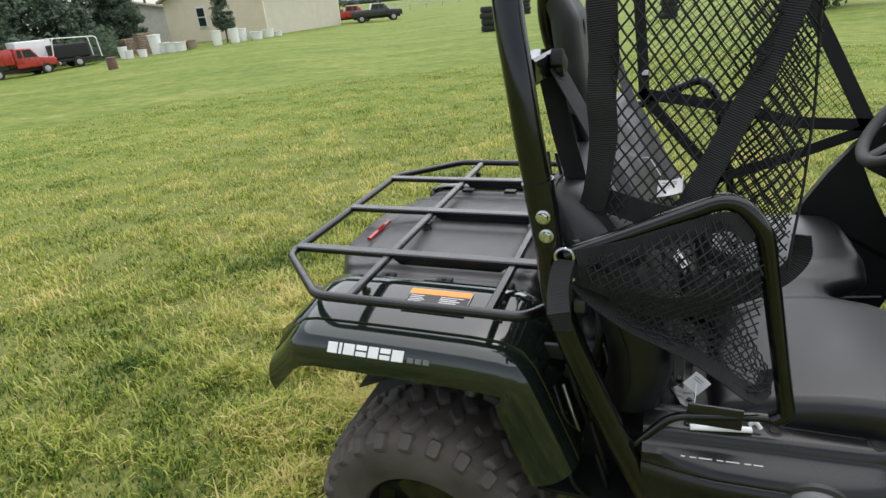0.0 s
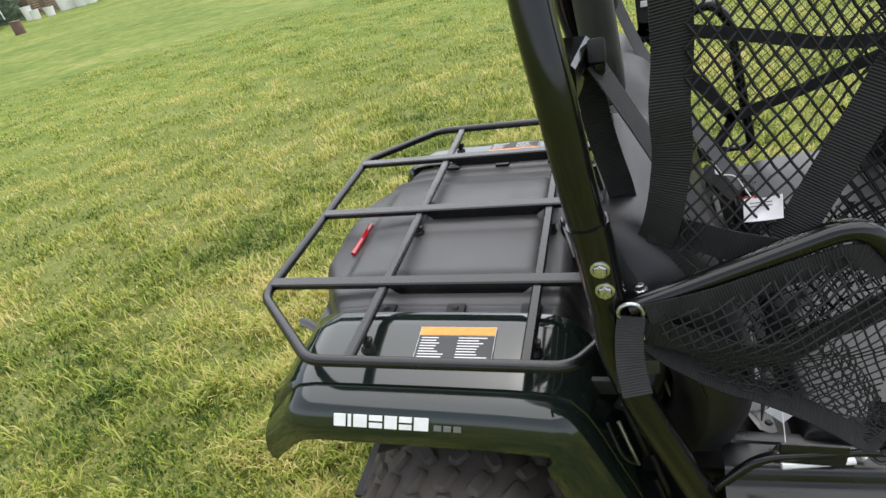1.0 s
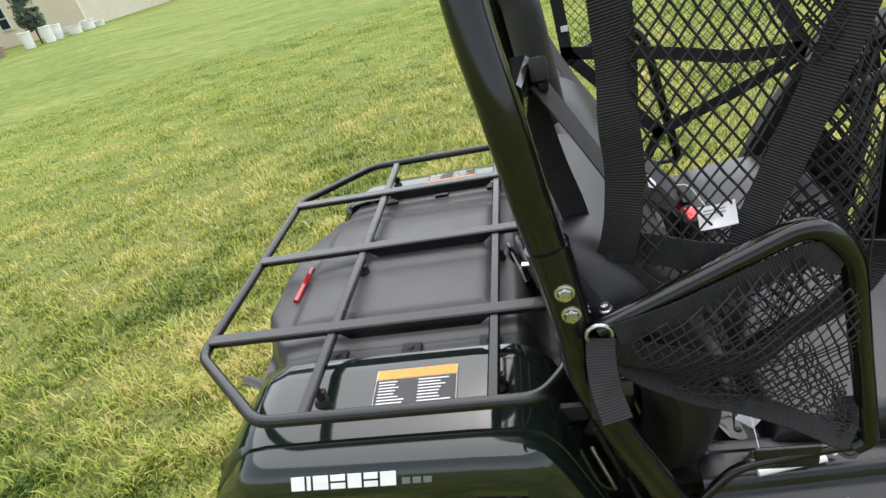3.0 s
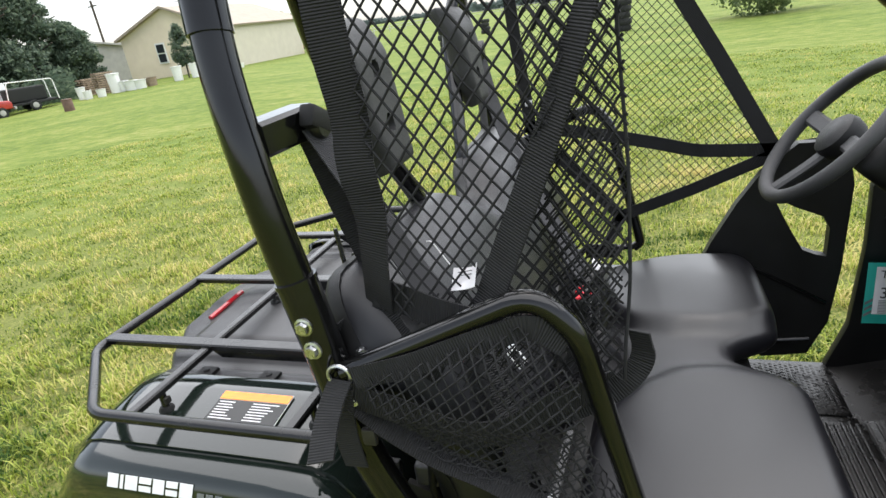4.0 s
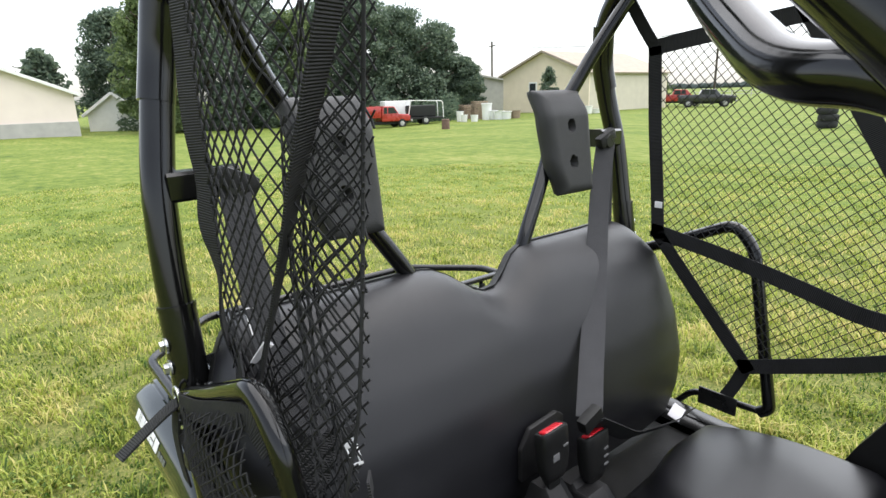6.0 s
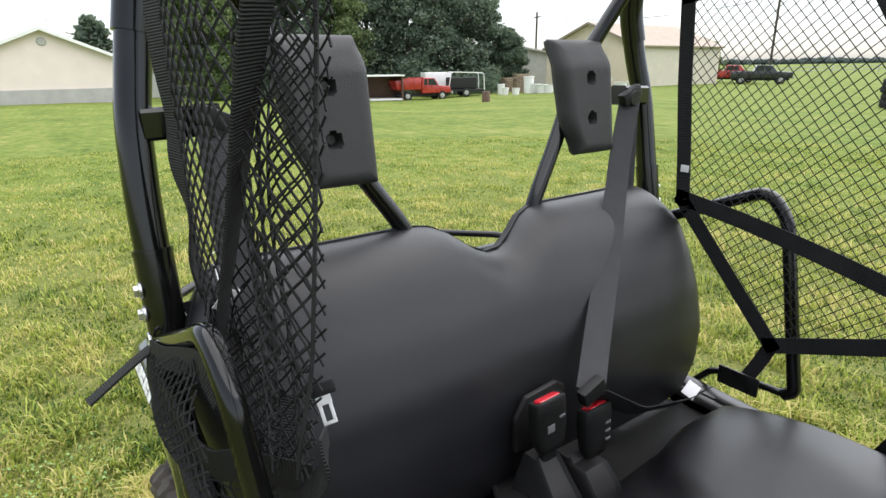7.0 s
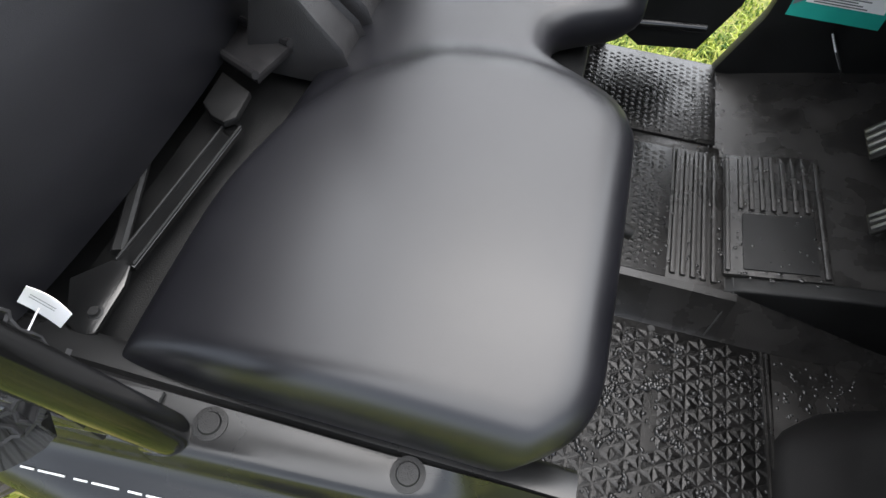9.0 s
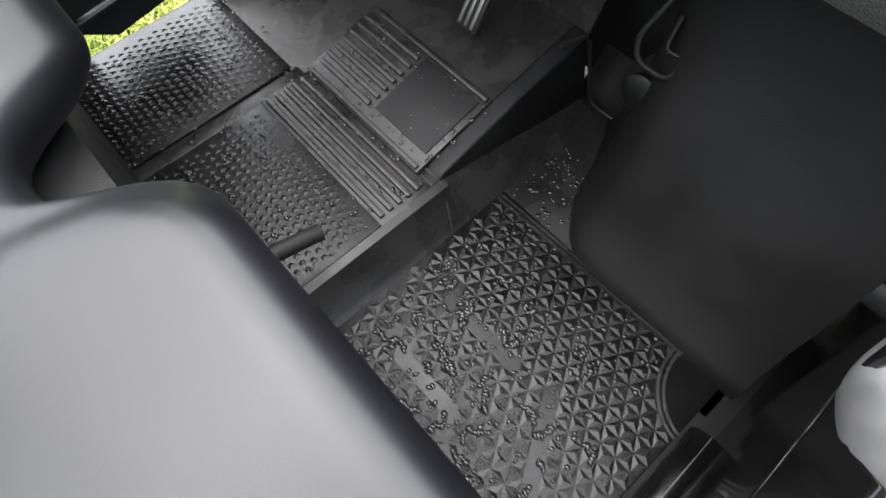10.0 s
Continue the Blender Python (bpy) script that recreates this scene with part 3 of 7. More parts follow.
shed("old_barn", "low grey-roofed barn behind the yard", far_at(134.6, 72), (-0.55, -0.83), 9.0, (-0.7, 0.7), 7.0, 3.4, 4.3, GREY_BLOCK, GREY_BLOCK, GREY_BLOCK)
shed("white_shed", "small white shed half hidden behind the cream shed", far_at(168.2, 52), (-0.2, -0.98), 3.6, (-0.98, 0.2), 4, 1.5, 2.9, WHITE_PAINT, WHITE_PAINT, WHITE_PAINT)


def far_frame(az, r, turn):
    p = far_at(az, r)
    return Matrix.Translation(p) @ Matrix.Rotation(radians(az + turn), 4, "Z")


def tyres(t, m, xs, y, r, w):
    for x in xs:
        for s in (-1, 1):
            q = m @ Matrix.Translation((x, s * y, r)) @ Matrix.Rotation(radians(90), 4, "X")
            ty = part("wheel", lathe([(0, w * 0.3), (r * 0.55, w * 0.35), (r * 0.62, w * 0.5), (r * 0.95, w * 0.5), (r, w * 0.3), (r, -w * 0.3), (r * 0.95, -w * 0.5), (0, -w * 0.4)], q, 22), OLD_RUBBER, t)
            part("rim", lathe([(0, s * w * 0.0 + w * 0.42), (r * 0.5, w * 0.42), (r * 0.56, w * 0.36)], q @ (Matrix.Identity(4) if s < 0 else Matrix.Rotation(radians(180), 4, "X")), 16), GREY_BLOCK, ty)


def pickup(name, label, m, paint, dump=False):
    """Parked truck along x of m, its nose at +x."""
    t = thing(name, label, "truck", "parked vehicles")
    side = [(-2.7, 0.55), (2.7, 0.55), (2.75, 0.95), (2.65, 1.12), (1.35, 1.2), (0.85, 1.78), (-0.45, 1.82), (-0.65, 1.25), (-2.7, 1.22)]
    if dump:
        side = [(-0.3, 0.6), (2.6, 0.6), (2.65, 1.0), (2.5, 1.2), (1.45, 1.28), (1.0, 1.95), (-0.15, 2.0), (-0.3, 1.6)]
    body = part("body", plate(side, lambda u, v, w: m @ Vector((u, w - 0.9, v)), 1.8, 0.08, 3), paint, t)
    for s in (-1, 1):
        gl = [(0.75, 1.28), (0.72, 1.68), (0.3, 1.72), (0.3, 1.28)] if not dump else [(1.3, 1.32), (0.92, 1.85), (0.35, 1.88), (0.35, 1.32)]
        part("side_window", plate(gl, lambda u, v, w: m @ Vector((u, s * (0.895 + w), v)), 0.015, 0), GLASS_DARK, t, smooth=False)
        gl = [(0.2, 1.28), (0.2, 1.72), (-0.38, 1.72), (-0.5, 1.28)] if not dump else [(0.25, 1.32), (0.25, 1.88), (-0.05, 1.88), (-0.1, 1.32)]
        part("side_window", plate(gl, lambda u, v, w: m @ Vector((u, s * (0.895 + w), v)), 0.015, 0), GLASS_DARK, t, smooth=False)
    part("bumper", box((0.14, 1.8, 0.2), m @ Matrix.Translation((2.78, 0, 0.62)), 0.03), GREY_BLOCK, t)
    part("underbody", box((5.0, 1.3, 0.25), m @ Matrix.Translation((0, 0, 0.48)), 0.04), OLD_RUBBER, t)
    if dump:
        bed = part("dump_body", plate([(-2.7, 0.95), (-0.4, 0.95), (-0.4, 1.95), (-0.6, 2.0), (-2.9, 1.75)], lambda u, v, w: m @ Vector((u, w - 1.0, v)), 2.0, 0.05), paint, t)
        for k in range(5):
            part("bed_rib", box((0.09, 2.06, 0.75), m @ Matrix.Translation((-2.5 + 0.48 * k, 0, 1.38)), 0.02), paint, bed)
    else:
        part("bed_cover", box((1.9, 1.6, 0.03), m @ Matrix.Translation((-1.7, 0, 1.25)), 0.01), OLD_RUBBER, t)
    tyres(t, m, (-1.7, 1.75), 0.82, 0.40, 0.26)
    return t


pickup("dump_truck", "red dump truck parked before the trees", far_frame(147.0, 46, -66) @ Matrix.Scale(0.84, 4), RED_PAINT, True)
pickup("pickup_truck", "black pickup truck parked beyond the workshop", far_frame(117.0, 67, -85), BLACK_CAR)
pickup("pickup_truck", "red pickup truck parked behind the black one", far_frame(119.3, 71, -88), RED_PAINT)


def open_shed(az, r, label, w, d, h, turn, mat, roof):
    m = far_frame(az, r, turn)
    t = thing("field_shelter", label, "shelter", "shelters")
    part("back_wall", box((w, 0.08, h), m @ Matrix.Translation((0, d / 2, h / 2)), 0.01), mat, t)
    for s in (-1, 1):
        part("end_wall", box((0.08, d, h), m @ Matrix.Translation((s * w / 2, 0, h / 2)), 0.01), mat, t)
    part("shelter_roof", box((w + 0.3, d + 0.3, 0.10), m @ Matrix.Translation((0, 0, h + 0.05)), 0.02), roof, t)
    part("shelter_floor", box((w, d, 0.12), m @ Matrix.Translation((0, 0, 0.10)), 0.02), WHITE_PAINT, t)
    return t


open_shed(150.9, 45, "open-fronted brown shelter with a white roof edge", 3.0, 2.2, 1.75, -80, BROWN, WHITE_PAINT)
tr = thing("box_trailer", "white box trailer behind the dump truck", "trailer", "parked vehicles")
bm_ = far_frame(145.6, 50, -75)
part("trailer_body", box((2.2, 1.8, 1.5), bm_ @ Matrix.Translation((0, 0, 1.2)), 0.08), WHITE_PAINT, tr)
tyres(tr, bm_, (-0.4, 0.4), 0.95, 0.34, 0.2)
ut = thing("mesh_trailer", "dark utility trailer with a tall tube frame", "trailer", "parked vehicles")
bm_ = far_frame(142.9, 48, -75)
part("trailer_deck", box((3.0, 1.6, 0.16), bm_ @ Matrix.Translation((0, 0, 0.5)), 0.03), OLD_RUBBER, ut)
part("trailer_load", box((2.3, 1.2, 0.9), bm_ @ Matrix.Translation((-0.2, 0, 1.05)), 0.12, 3), OLD_RUBBER, ut)
part("trailer_frame", tube([bm_ @ Vector(p) for p in ((1.5, -0.8, 0.5), (1.45, -0.8, 1.8), (-1.2, -0.8, 1.9), (-1.45, -0.8, 0.5))], 0.035, 0.2, 8), WHITE_PAINT, ut)
part("trailer_frame", tube([bm_ @ Vector(p) for p in ((1.5, 0.8, 0.5), (1.45, 0.8, 1.8), (-1.2, 0.8, 1.9), (-1.45, 0.8, 0.5))], 0.035, 0.2, 8), WHITE_PAINT, ut)
tyres(ut, bm_, (0.0,), 0.85, 0.33, 0.2)
stump = thing("rusty_drum", "rusty brown drum standing on the lawn", "drum", "yard things")
q = Matrix.Translation(far_at(140.7, 37))
part("drum_body", lathe([(0, 0.62), (0.24, 0.62), (0.26, 0.60), (0.25, 0.42), (0.26, 0.40), (0.25, 0.2), (0.26, 0.0)], q, 20), BROWN, stump)


def pallet_stack(az, r, n, turn):
    m = far_frame(az, r, turn)
    t = thing("pallet_stack", "stack of weathered wooden pallets in the yard", "pallets", "yard things")
    for k in range(n):
        for s in (-1, 0, 1):
            part("bearer", box((1.2, 0.09, 0.09), m @ Matrix.Translation((0, s * 0.45, 0.05 + 0.15 * k)), 0.01), RUST_WOOD, t)
        for j in range(5):
            part("slat", box((0.14, 1.0, 0.022), m @ Matrix.Translation((-0.52 + 0.26 * j, 0, 0.107 + 0.15 * k)), 0.004), RUST_WOOD, t)
    return t


pallet_stack(137.4, 50, 10, -70)
pallet_stack(138.6, 52, 8, -60)


def bucket(p, r, h, mat, label, name="bucket"):
    t = thing(name, label, name.replace("_", " "), "yard things")
    b = lathe([(0, 0.02), (r * 0.85, 0), (r, h), (r * 1.06, h), (r * 1.06, h * 0.94), (r * 1.0, h * 0.93)], Matrix.Translation(p), 16)
    part("pail", b, mat, t)
    part("rim_ring", lathe([(r * 0.9, h * 1.0), (r * 1.08, h * 1.01), (r * 1.08, h * 0.97)], Matrix.Translation(p), 16), mat, t)
    return t


rnd = random.Random(12)
for az, r, rad, h in ((139.3, 48, 0.3, 0.8), (138.9, 47, 0.28, 0.55), (137.9, 46.5, 0.3, 0.5), (136.7, 48, 0.42, 1.3), (136.1, 48, 0.4, 0.7), (135.5, 47.5, 0.45, 0.65), (134.9, 47.5, 0.5, 0.6), (133.9, 48, 0.4, 0.6), (131.7, 48, 0.36, 1.0), (130.2, 48, 0.36, 1.0), (129.5, 49, 0.34, 0.9), (128.3, 49, 0.5, 0.55), (127.2, 50, 0.45, 0.6), (126.4, 51, 0.4, 0.35)):
    bucket(far_at(az, r), rad, h, WHITE_PAINT if rnd.random() < 0.7 else RUST_WOOD, "pale tub standing in the yard before the workshop", "tub")


def tyre_stack(az, r, n, R, label):
    t = thing("tyre_stack", label, "tyres", "tyre stacks")
    p = far_at(az, r)
    for k in range(n):
        q = Matrix.Translation(p + Vector((0.03 * math.sin(k * 2.1), 0.03 * math.cos(k * 1.7), R * 0.36 + k * R * 0.72)))
        part("tyre", lathe([(R * 0.6, -R * 0.3), (R * 0.9, -R * 0.34), (R, -R * 0.18), (R, R * 0.18), (R * 0.9, R * 0.34), (R * 0.6, R * 0.3), (R * 0.55, 0), (R * 0.6, -R * 0.3)], q, 28), OLD_RUBBER, t)


tyre_stack(107.6, 27, 4, 0.36, "stack of old black tyres standing on the lawn")
tyre_stack(103.5, 44, 4, 0.34, "distant stack of old black tyres on the lawn")
tyre_stack(91.5, 25, 5, 0.33, "tall stack of old black tyres on the lawn")
tyre_stack(93.4, 44, 4, 0.36, "distant stack of old black tyres on the lawn")


def pole(az, r, h, wires=None):
    t = thing("utility_pole", "tall grey wooden utility pole", "utility pole", "utility poles")
    p = far_at(az, r)
    part("mast", tube([p, p + Vector((0, 0, h))], 0.13, n=10), BARK, t)
    part("cross_arm", bar(p + Vector((-0.9, 0.3, h - 0.6)), p + Vector((0.9, -0.3, h - 0.6)), 0.1, 0.12), BARK, t)
    return p + Vector((0, 0, h - 0.55))


p1, p2, p3 = pole(116.4, 78, 9.5), pole(136.2, 80, 8.6), pole(94.0, 150, 9.5)
for k in range(3):
    off = Vector((0.8 * (k - 1), -0.27 * (k - 1), 0.1))
    for a, b in ((p1, p3), (p2, p1)):
        w = thing("power_line", "thin dark power line between poles", "power line", "power lines")
        part("wire", tube([a + off + (b - a) * t - Vector((0, 0, 1.2 * 4 * t * (1 - t))) for t in np.linspace(0, 1, 13)], 0.014, 0.1, 5, seg=1), OLD_RUBBER, w)

# post-and-rail fence and woods on the skyline
fence = thing("field_fence", "pale rail fence along the far edge of the field", "fence")
for k in range(26):
    a = far_at(118 - k * 1.5, 110 + k * 2)
    b = far_at(118 - (k + 1) * 1.5, 112 + k * 2)
    part("post", box((0.12, 0.12, 1.3), Matrix.Translation(a + Vector((0, 0, 0.65))), 0.02), GREY_BLOCK, fence)
    for h in (0.6, 1.1):
        part("rail", bar(a + Vector((0, 0, h)), b + Vector((0, 0, h)), 0.05, 0.1), GREY_BLOCK, fence)
V, F = [], []
rng = np.random.default_rng(5)
for az0, az1, r, h, n in ((60, 100, 420, 9, 6000), (96, 104, 300, 6, 1500), (40, 80, 300, 8, 4000), (176, 215, 200, 7, 3500), (100, 135, 700, 7, 3500)):
    for k in range(n):
        az = rng.uniform(az0, az1)
        bump = 0.35 + 0.65 * abs(noise.noise((az * 0.9, r * 0.01, 3.1)))
        z = h * bump * rng.uniform(0, 1) ** 0.7
        s = rng.uniform(0.006, 0.012) * r
        x, y = EYE0[0] + r * math.cos(radians(az)), EYE0[1] + r * math.sin(radians(az))
        a = rng.uniform(0, 6.28)
        i = len(V)
        V += [(x + s * math.cos(a + j * 2.1) * 0.6, y + s * math.sin(a + j) * 0.6, z + s * 0.35 * math.sin(a + j * 2.1)) for j in range(3)]
        F.append((i, i + 1, i + 2))
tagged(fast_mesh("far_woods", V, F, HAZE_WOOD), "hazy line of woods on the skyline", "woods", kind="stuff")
silo = thing("far_barn", "white barn far off beyond the fields", "building", "buildings")
q = far_frame(96.5, 330, -90)
part("wall", box((26, 12, 5), q @ Matrix.Translation((0, 0, 2.5)), 0.1), WHITE_PAINT, silo)
part("roof", plate([(-13.5, 5), (13.5, 5), (13, 7), (-13, 7)], lambda u, v, w: q @ Vector((u, w - 6.5, v)), 13, 0), GREY_BLOCK, silo, smooth=False)

# ---- the vehicle ----
utv = thing("utility_vehicle", "dark green and black two-seat utility vehicle with tubular roll cage", "utility vehicle")

# roll cage, both sides alike
for s in (-1, 1):
    post = part("roll_cage_post", tube([(0.30, s * 0.572, 1.02), (0.286, s * 0.573, 1.14), (0.264, s * 0.573, 1.26), (0.247, s * 0.567, 1.375), (0.230, s * 0.551, 1.46), (0.221, s * 0.533, 1.56), (0.235, s * 0.518, 1.66), (0.34, s * 0.485, 1.78), (0.58, s * 0.43, 1.86), (0.73, s * 0.345, 1.845), (1.0, s * 0.425, 1.605), (1.30, s * 0.525, 1.340), (1.44, s * 0.56, 1.19), (1.50, s * 0.56, 1.0)], 0.0245, 0.07, 16), BLACK_PAINT, utv, "bent glossy black roll-cage tube")
    part("sleeve", tube([(0.227, s * 0.546, 1.497), (0.221, s * 0.533, 1.56), (0.232, s * 0.520, 1.65)], 0.0268, 0.05, 18), BLACK_PAINT, post)
    leg = part("cage_leg", tube([(0.296, s * 0.572, 1.06), (0.303, s * 0.572, 0.98), (0.335, s * 0.572, 0.88), (0.41, s * 0.568, 0.70), (0.52, s * 0.56, 0.46), (0.66, s * 0.54, 0.36)], 0.026, 0.10, 14), BLACK_PAINT, utv)
    clamp = part("clamp_sleeve", tube([(0.2765, s * 0.573, 1.196), (0.286, s * 0.573, 1.14), (0.303, s * 0.572, 1.03)], 0.0272, 0.03, 18), BLACK_PAINT, utv)
    part("sleeve_rim", lathe([(0.0245, 0.003), (0.0282, 0.003), (0.0282, -0.003), (0.0245, -0.003)], Matrix.Translation((0.2762, s * 0.573, 1.198)) @ Matrix.Rotation(radians(-10), 4, "Y"), 22), BLACK_PAINT, clamp)
    for bx, bz in ((0.291, 1.145), (0.296, 1.111)):
        m = Matrix.Translation((bx - 0.002, s * 0.598, bz)) @ Matrix.Rotation(radians(-90 * s), 4, "X")
        b = lathe([(0.0125, 0), (0.0125, 0.003), (0.009, 0.004)], m, 20)
        hexa = bmesh.new()
        bmesh.ops.create_cone(hexa, cap_ends=True, segments=6, radius1=0.0088, radius2=0.0082, depth=0.007, matrix=m @ Matrix.Translation((0, 0, 0.0065)))
        part("bolt", join(b, hexa), ZINC, clamp, "zinc-plated flange bolt")
    stub = part("belt_arm", bar((0.252, s * 0.555, 1.374), (0.266, s * 0.452, 1.378), 0.042, 0.044, bevel=0.005), BLACK_PAINT, utv)
    m = Matrix.Translation((0.292, s * 0.468, 1.372)) @ Matrix.Rotation(radians(90), 4, "Y")
    part("anchor_plate", lathe([(0, 0.012), (0.016, 0.012), (0.019, 0.008), (0.019, 0)], m, 18), SATIN_BLACK, stub)
    # headrest strut and pad
    part("headrest_strut", tube([(0.31, s * 0.105, 1.02), (0.30, s * 0.15, 1.15), (0.275, s * 0.245, 1.29), (0.245, s * 0.335, 1.44), (0.27, s * 0.42, 1.57), (0.315, s * 0.495, 1.70)], 0.0165, 0.06, 12), BLACK_PAINT, utv)
part("cage_cross_tube", tube([(0.36, -0.485, 1.775), (0.36, 0.485, 1.775)], 0.023, n=14), BLACK_PAINT, utv)
part("cage_cross_tube", tube([(0.74, -0.345, 1.845), (0.74, 0.345, 1.845)], 0.021, n=14), BLACK_PAINT, utv)
part("lower_cross_tube", tube([(0.30, -0.565, 1.005), (0.31, 0.565, 1.005)], 0.019, n=14), BLACK_PAINT, utv)


def headrest(yc):
    """Moulded pad with two deep bolt holes, tapered towards its foot on one side."""
    b = bmesh.new()
    rows = []
    nz, ny = 56, 36
    for face in (0, 1):
        for i in range(nz + 1):
            v = i / nz
            z = 1.260 + v * 0.238
            lo = -0.070 - 0.010 * smooth01((v - 0.35) / 0.4) + 0.034 * (1 - smooth01((v + 0.02) / 0.42))
            hi = 0.079 - 0.008 * smooth01((v - 0.8) / 0.2)
            row = []
            for k in range(ny + 1):
                u = k / ny
                y = lo + (hi - lo) * u
                d = min(u * (hi - lo), (1 - u) * (hi - lo), v * 0.238, (1 - v) * 0.238)
                r = 0.026
                drop = r - math.sqrt(max(0, r * r - max(0, r - d) ** 2))
                xm = 0.334 - 0.030 * v - 0.020 * smooth01((v - 0.74) / 0.26)
                hole = 0.0
                for hz in (1.337, 1.420):
                    rr = math.hypot(y - 0.0, z - hz)
                    if rr < 0.013:
                        hole = 0.022
                x = xm - drop - hole if face == 0 else xm - 0.052 + drop * 0.9
                row.append((x, yc + y, z))
            rows.append(row)
    g = [[b.verts.new(p) for p in r] for r in rows]
    n = nz + 1
    for base in (0, n):
        for i in range(nz):
            for k in range(ny):
                b.faces.new((g[base + i][k], g[base + i][k + 1], g[base + i + 1][k + 1], g[base + i + 1][k]))
    for i in range(nz):
        for k in (0, ny):
            b.faces.new((g[i][k], g[i + 1][k], g[n + i + 1][k], g[n + i][k]))
    for k in range(ny):
        for i in (0, nz):
            b.faces.new((g[i][k], g[i][k + 1], g[n + i][k + 1], g[n + i][k]))
    return b


for yc in (-0.297, 0.302):
    pad = part("headrest", headrest(yc), FOAM, utv, "black moulded foam headrest pad with two bolt holes", angle=50)
    for hz, hx in ((1.337, 0.302), (1.420, 0.291)):
        m = Matrix.Translation((hx, yc, hz)) @ Matrix.Rotation(radians(86), 4, "Y")
        part("recessed_bolt", lathe([(0.0, 0.006), (0.007, 0.006), (0.008, 0), (0.0125, 0), (0.0125, -0.004)], m, 14), SATIN_BLACK, pad)


# bench backrest and cushion
def back_top(y):
    a = abs(y)
    return 1.167 - 0.069 * math.exp(-(abs(y - 0.012) / 0.084) ** 2.3) - 0.13 * max(0.0, (a - 0.46) / 0.112) ** 2.8


def back_front(y, z):
    x = table(z, [(0.68, 0.505), (0.78, 0.528), (0.86, 0.525), (0.95, 0.50), (1.03, 0.462), (1.10, 0.42), (1.18, 0.362)])
    return x - 0.016 * math.exp(-(y / 0.10) ** 2) - 0.020 * max(0.0, (abs(y) - 0.30) / 0.24) ** 2


def backrest():
    b = bmesh.new()
    nz, ny, z0 = 30, 64, 0.70
    g = {}
    for f in (0, 1):
        for i in range(nz + 1):
            for k in range(ny + 1):
                u = math.sin((k / ny - 0.5) * math.pi * 0.96) / math.sin(0.48 * math.pi)
                v = math.sin(i / nz * math.pi / 2 * 0.97) / math.sin(0.485 * math.pi)
                half = 0.573 - 0.05 * (1 - v) ** 1.5
                y = u * half
                zt = back_top(y)
                z = z0 + v * (zt - z0)
                d = min(half - abs(y), zt - z)
                r = 0.055
                q = r - math.sqrt(max(0.0, r * r - max(0.0, r - d) ** 2))
                x = back_front(y, z)
                g[f, i, k] = b.verts.new((x - q if f == 0 else x - 0.115 + q * 0.9, y, z))
    for f in (0, 1):
        for i in range(nz):
            for k in range(ny):
                b.faces.new((g[f, i, k], g[f, i, k + 1], g[f, i + 1, k + 1], g[f, i + 1, k]))
    for i in range(nz):
        for k in (0, ny):
            b.faces.new((g[0, i, k], g[0, i + 1, k], g[1, i + 1, k], g[1, i, k]))
    for k in range(ny):
        for i in (0, nz):
            b.faces.new((g[0, i, k], g[0, i, k + 1], g[1, i, k + 1], g[1, i, k]))
    return b


PAD_IN = [(0.58, 0.36), (0.606, 0.27), (0.634, 0.183), (0.683, 0.118), (0.775, 0.070), (0.865, 0.066), (0.933, 0.083), (0.985, 0.120)]


def cushion():
    b = bmesh.new()
    nx, ny = 56, 130
    g = {}
    for f in (0, 1):
        for i in range(nx + 1):
            for k in range(ny + 1):
                u = math.sin((k / ny - 0.5) * math.pi * 0.92) / math.sin(0.46 * math.pi)
                y = u * 0.490
                a = abs(y)
                front = 0.994 - 0.105 * math.exp(-(y / 0.068) ** 4) - 0.055 * max(0.0, (a - 0.40) / 0.09) ** 3
                rear = 0.592 + 0.02 * math.exp(-(y / 0.2) ** 2)
                w = math.sin((i / nx - 0.5) * math.pi * 0.94) / math.sin(0.47 * math.pi) * 0.5 + 0.5
                x = rear + w * (front - rear)
                d = min(front - x, (0.490 - a) * 1.35, (x - rear) * 1.5)
                r = 0.040
                q = r - math.sqrt(max(0.0, r * r - max(0.0, r - d) ** 2))
                dip = 1 - smooth01((a - table(x, PAD_IN) + 0.014) / 0.052)
                top = 0.780 - 0.060 * max(0.0, (0.87 - x) / 0.28) ** 2.0 - 0.027 * dip - 0.012 * max(0, (a - 0.27) / 0.22) ** 2 
                z = top - q if f == 0 else 0.690 - 0.050 * max(0.0, (0.76 - x) / 0.17) + q * 0.25
                xx = x - (0.018 * smooth01((x - 0.85) / 0.1) if f else 0)
                g[f, i, k] = b.verts.new((xx, y, z))
    for f in (0, 1):
        for i in range(nx):
            for k in range(ny):
                b.faces.new((g[f, i, k], g[f, i, k + 1], g[f, i + 1, k + 1], g[f, i + 1, k]))
    for i in range(nx):
        for k in (0, ny):
            b.faces.new((g[0, i, k], g[0, i + 1, k], g[1, i + 1, k], g[1, i, k]))
    for k in range(ny):
        for i in (0, nx):
            b.faces.new((g[0, i, k], g[0, i, k + 1], g[1, i, k + 1], g[1, i, k]))
    for k in range(5):
        bmesh.ops.smooth_vert(b, verts=b.verts, factor=0.5, use_axis_x=True, use_axis_y=True, use_axis_z=True)
    return b


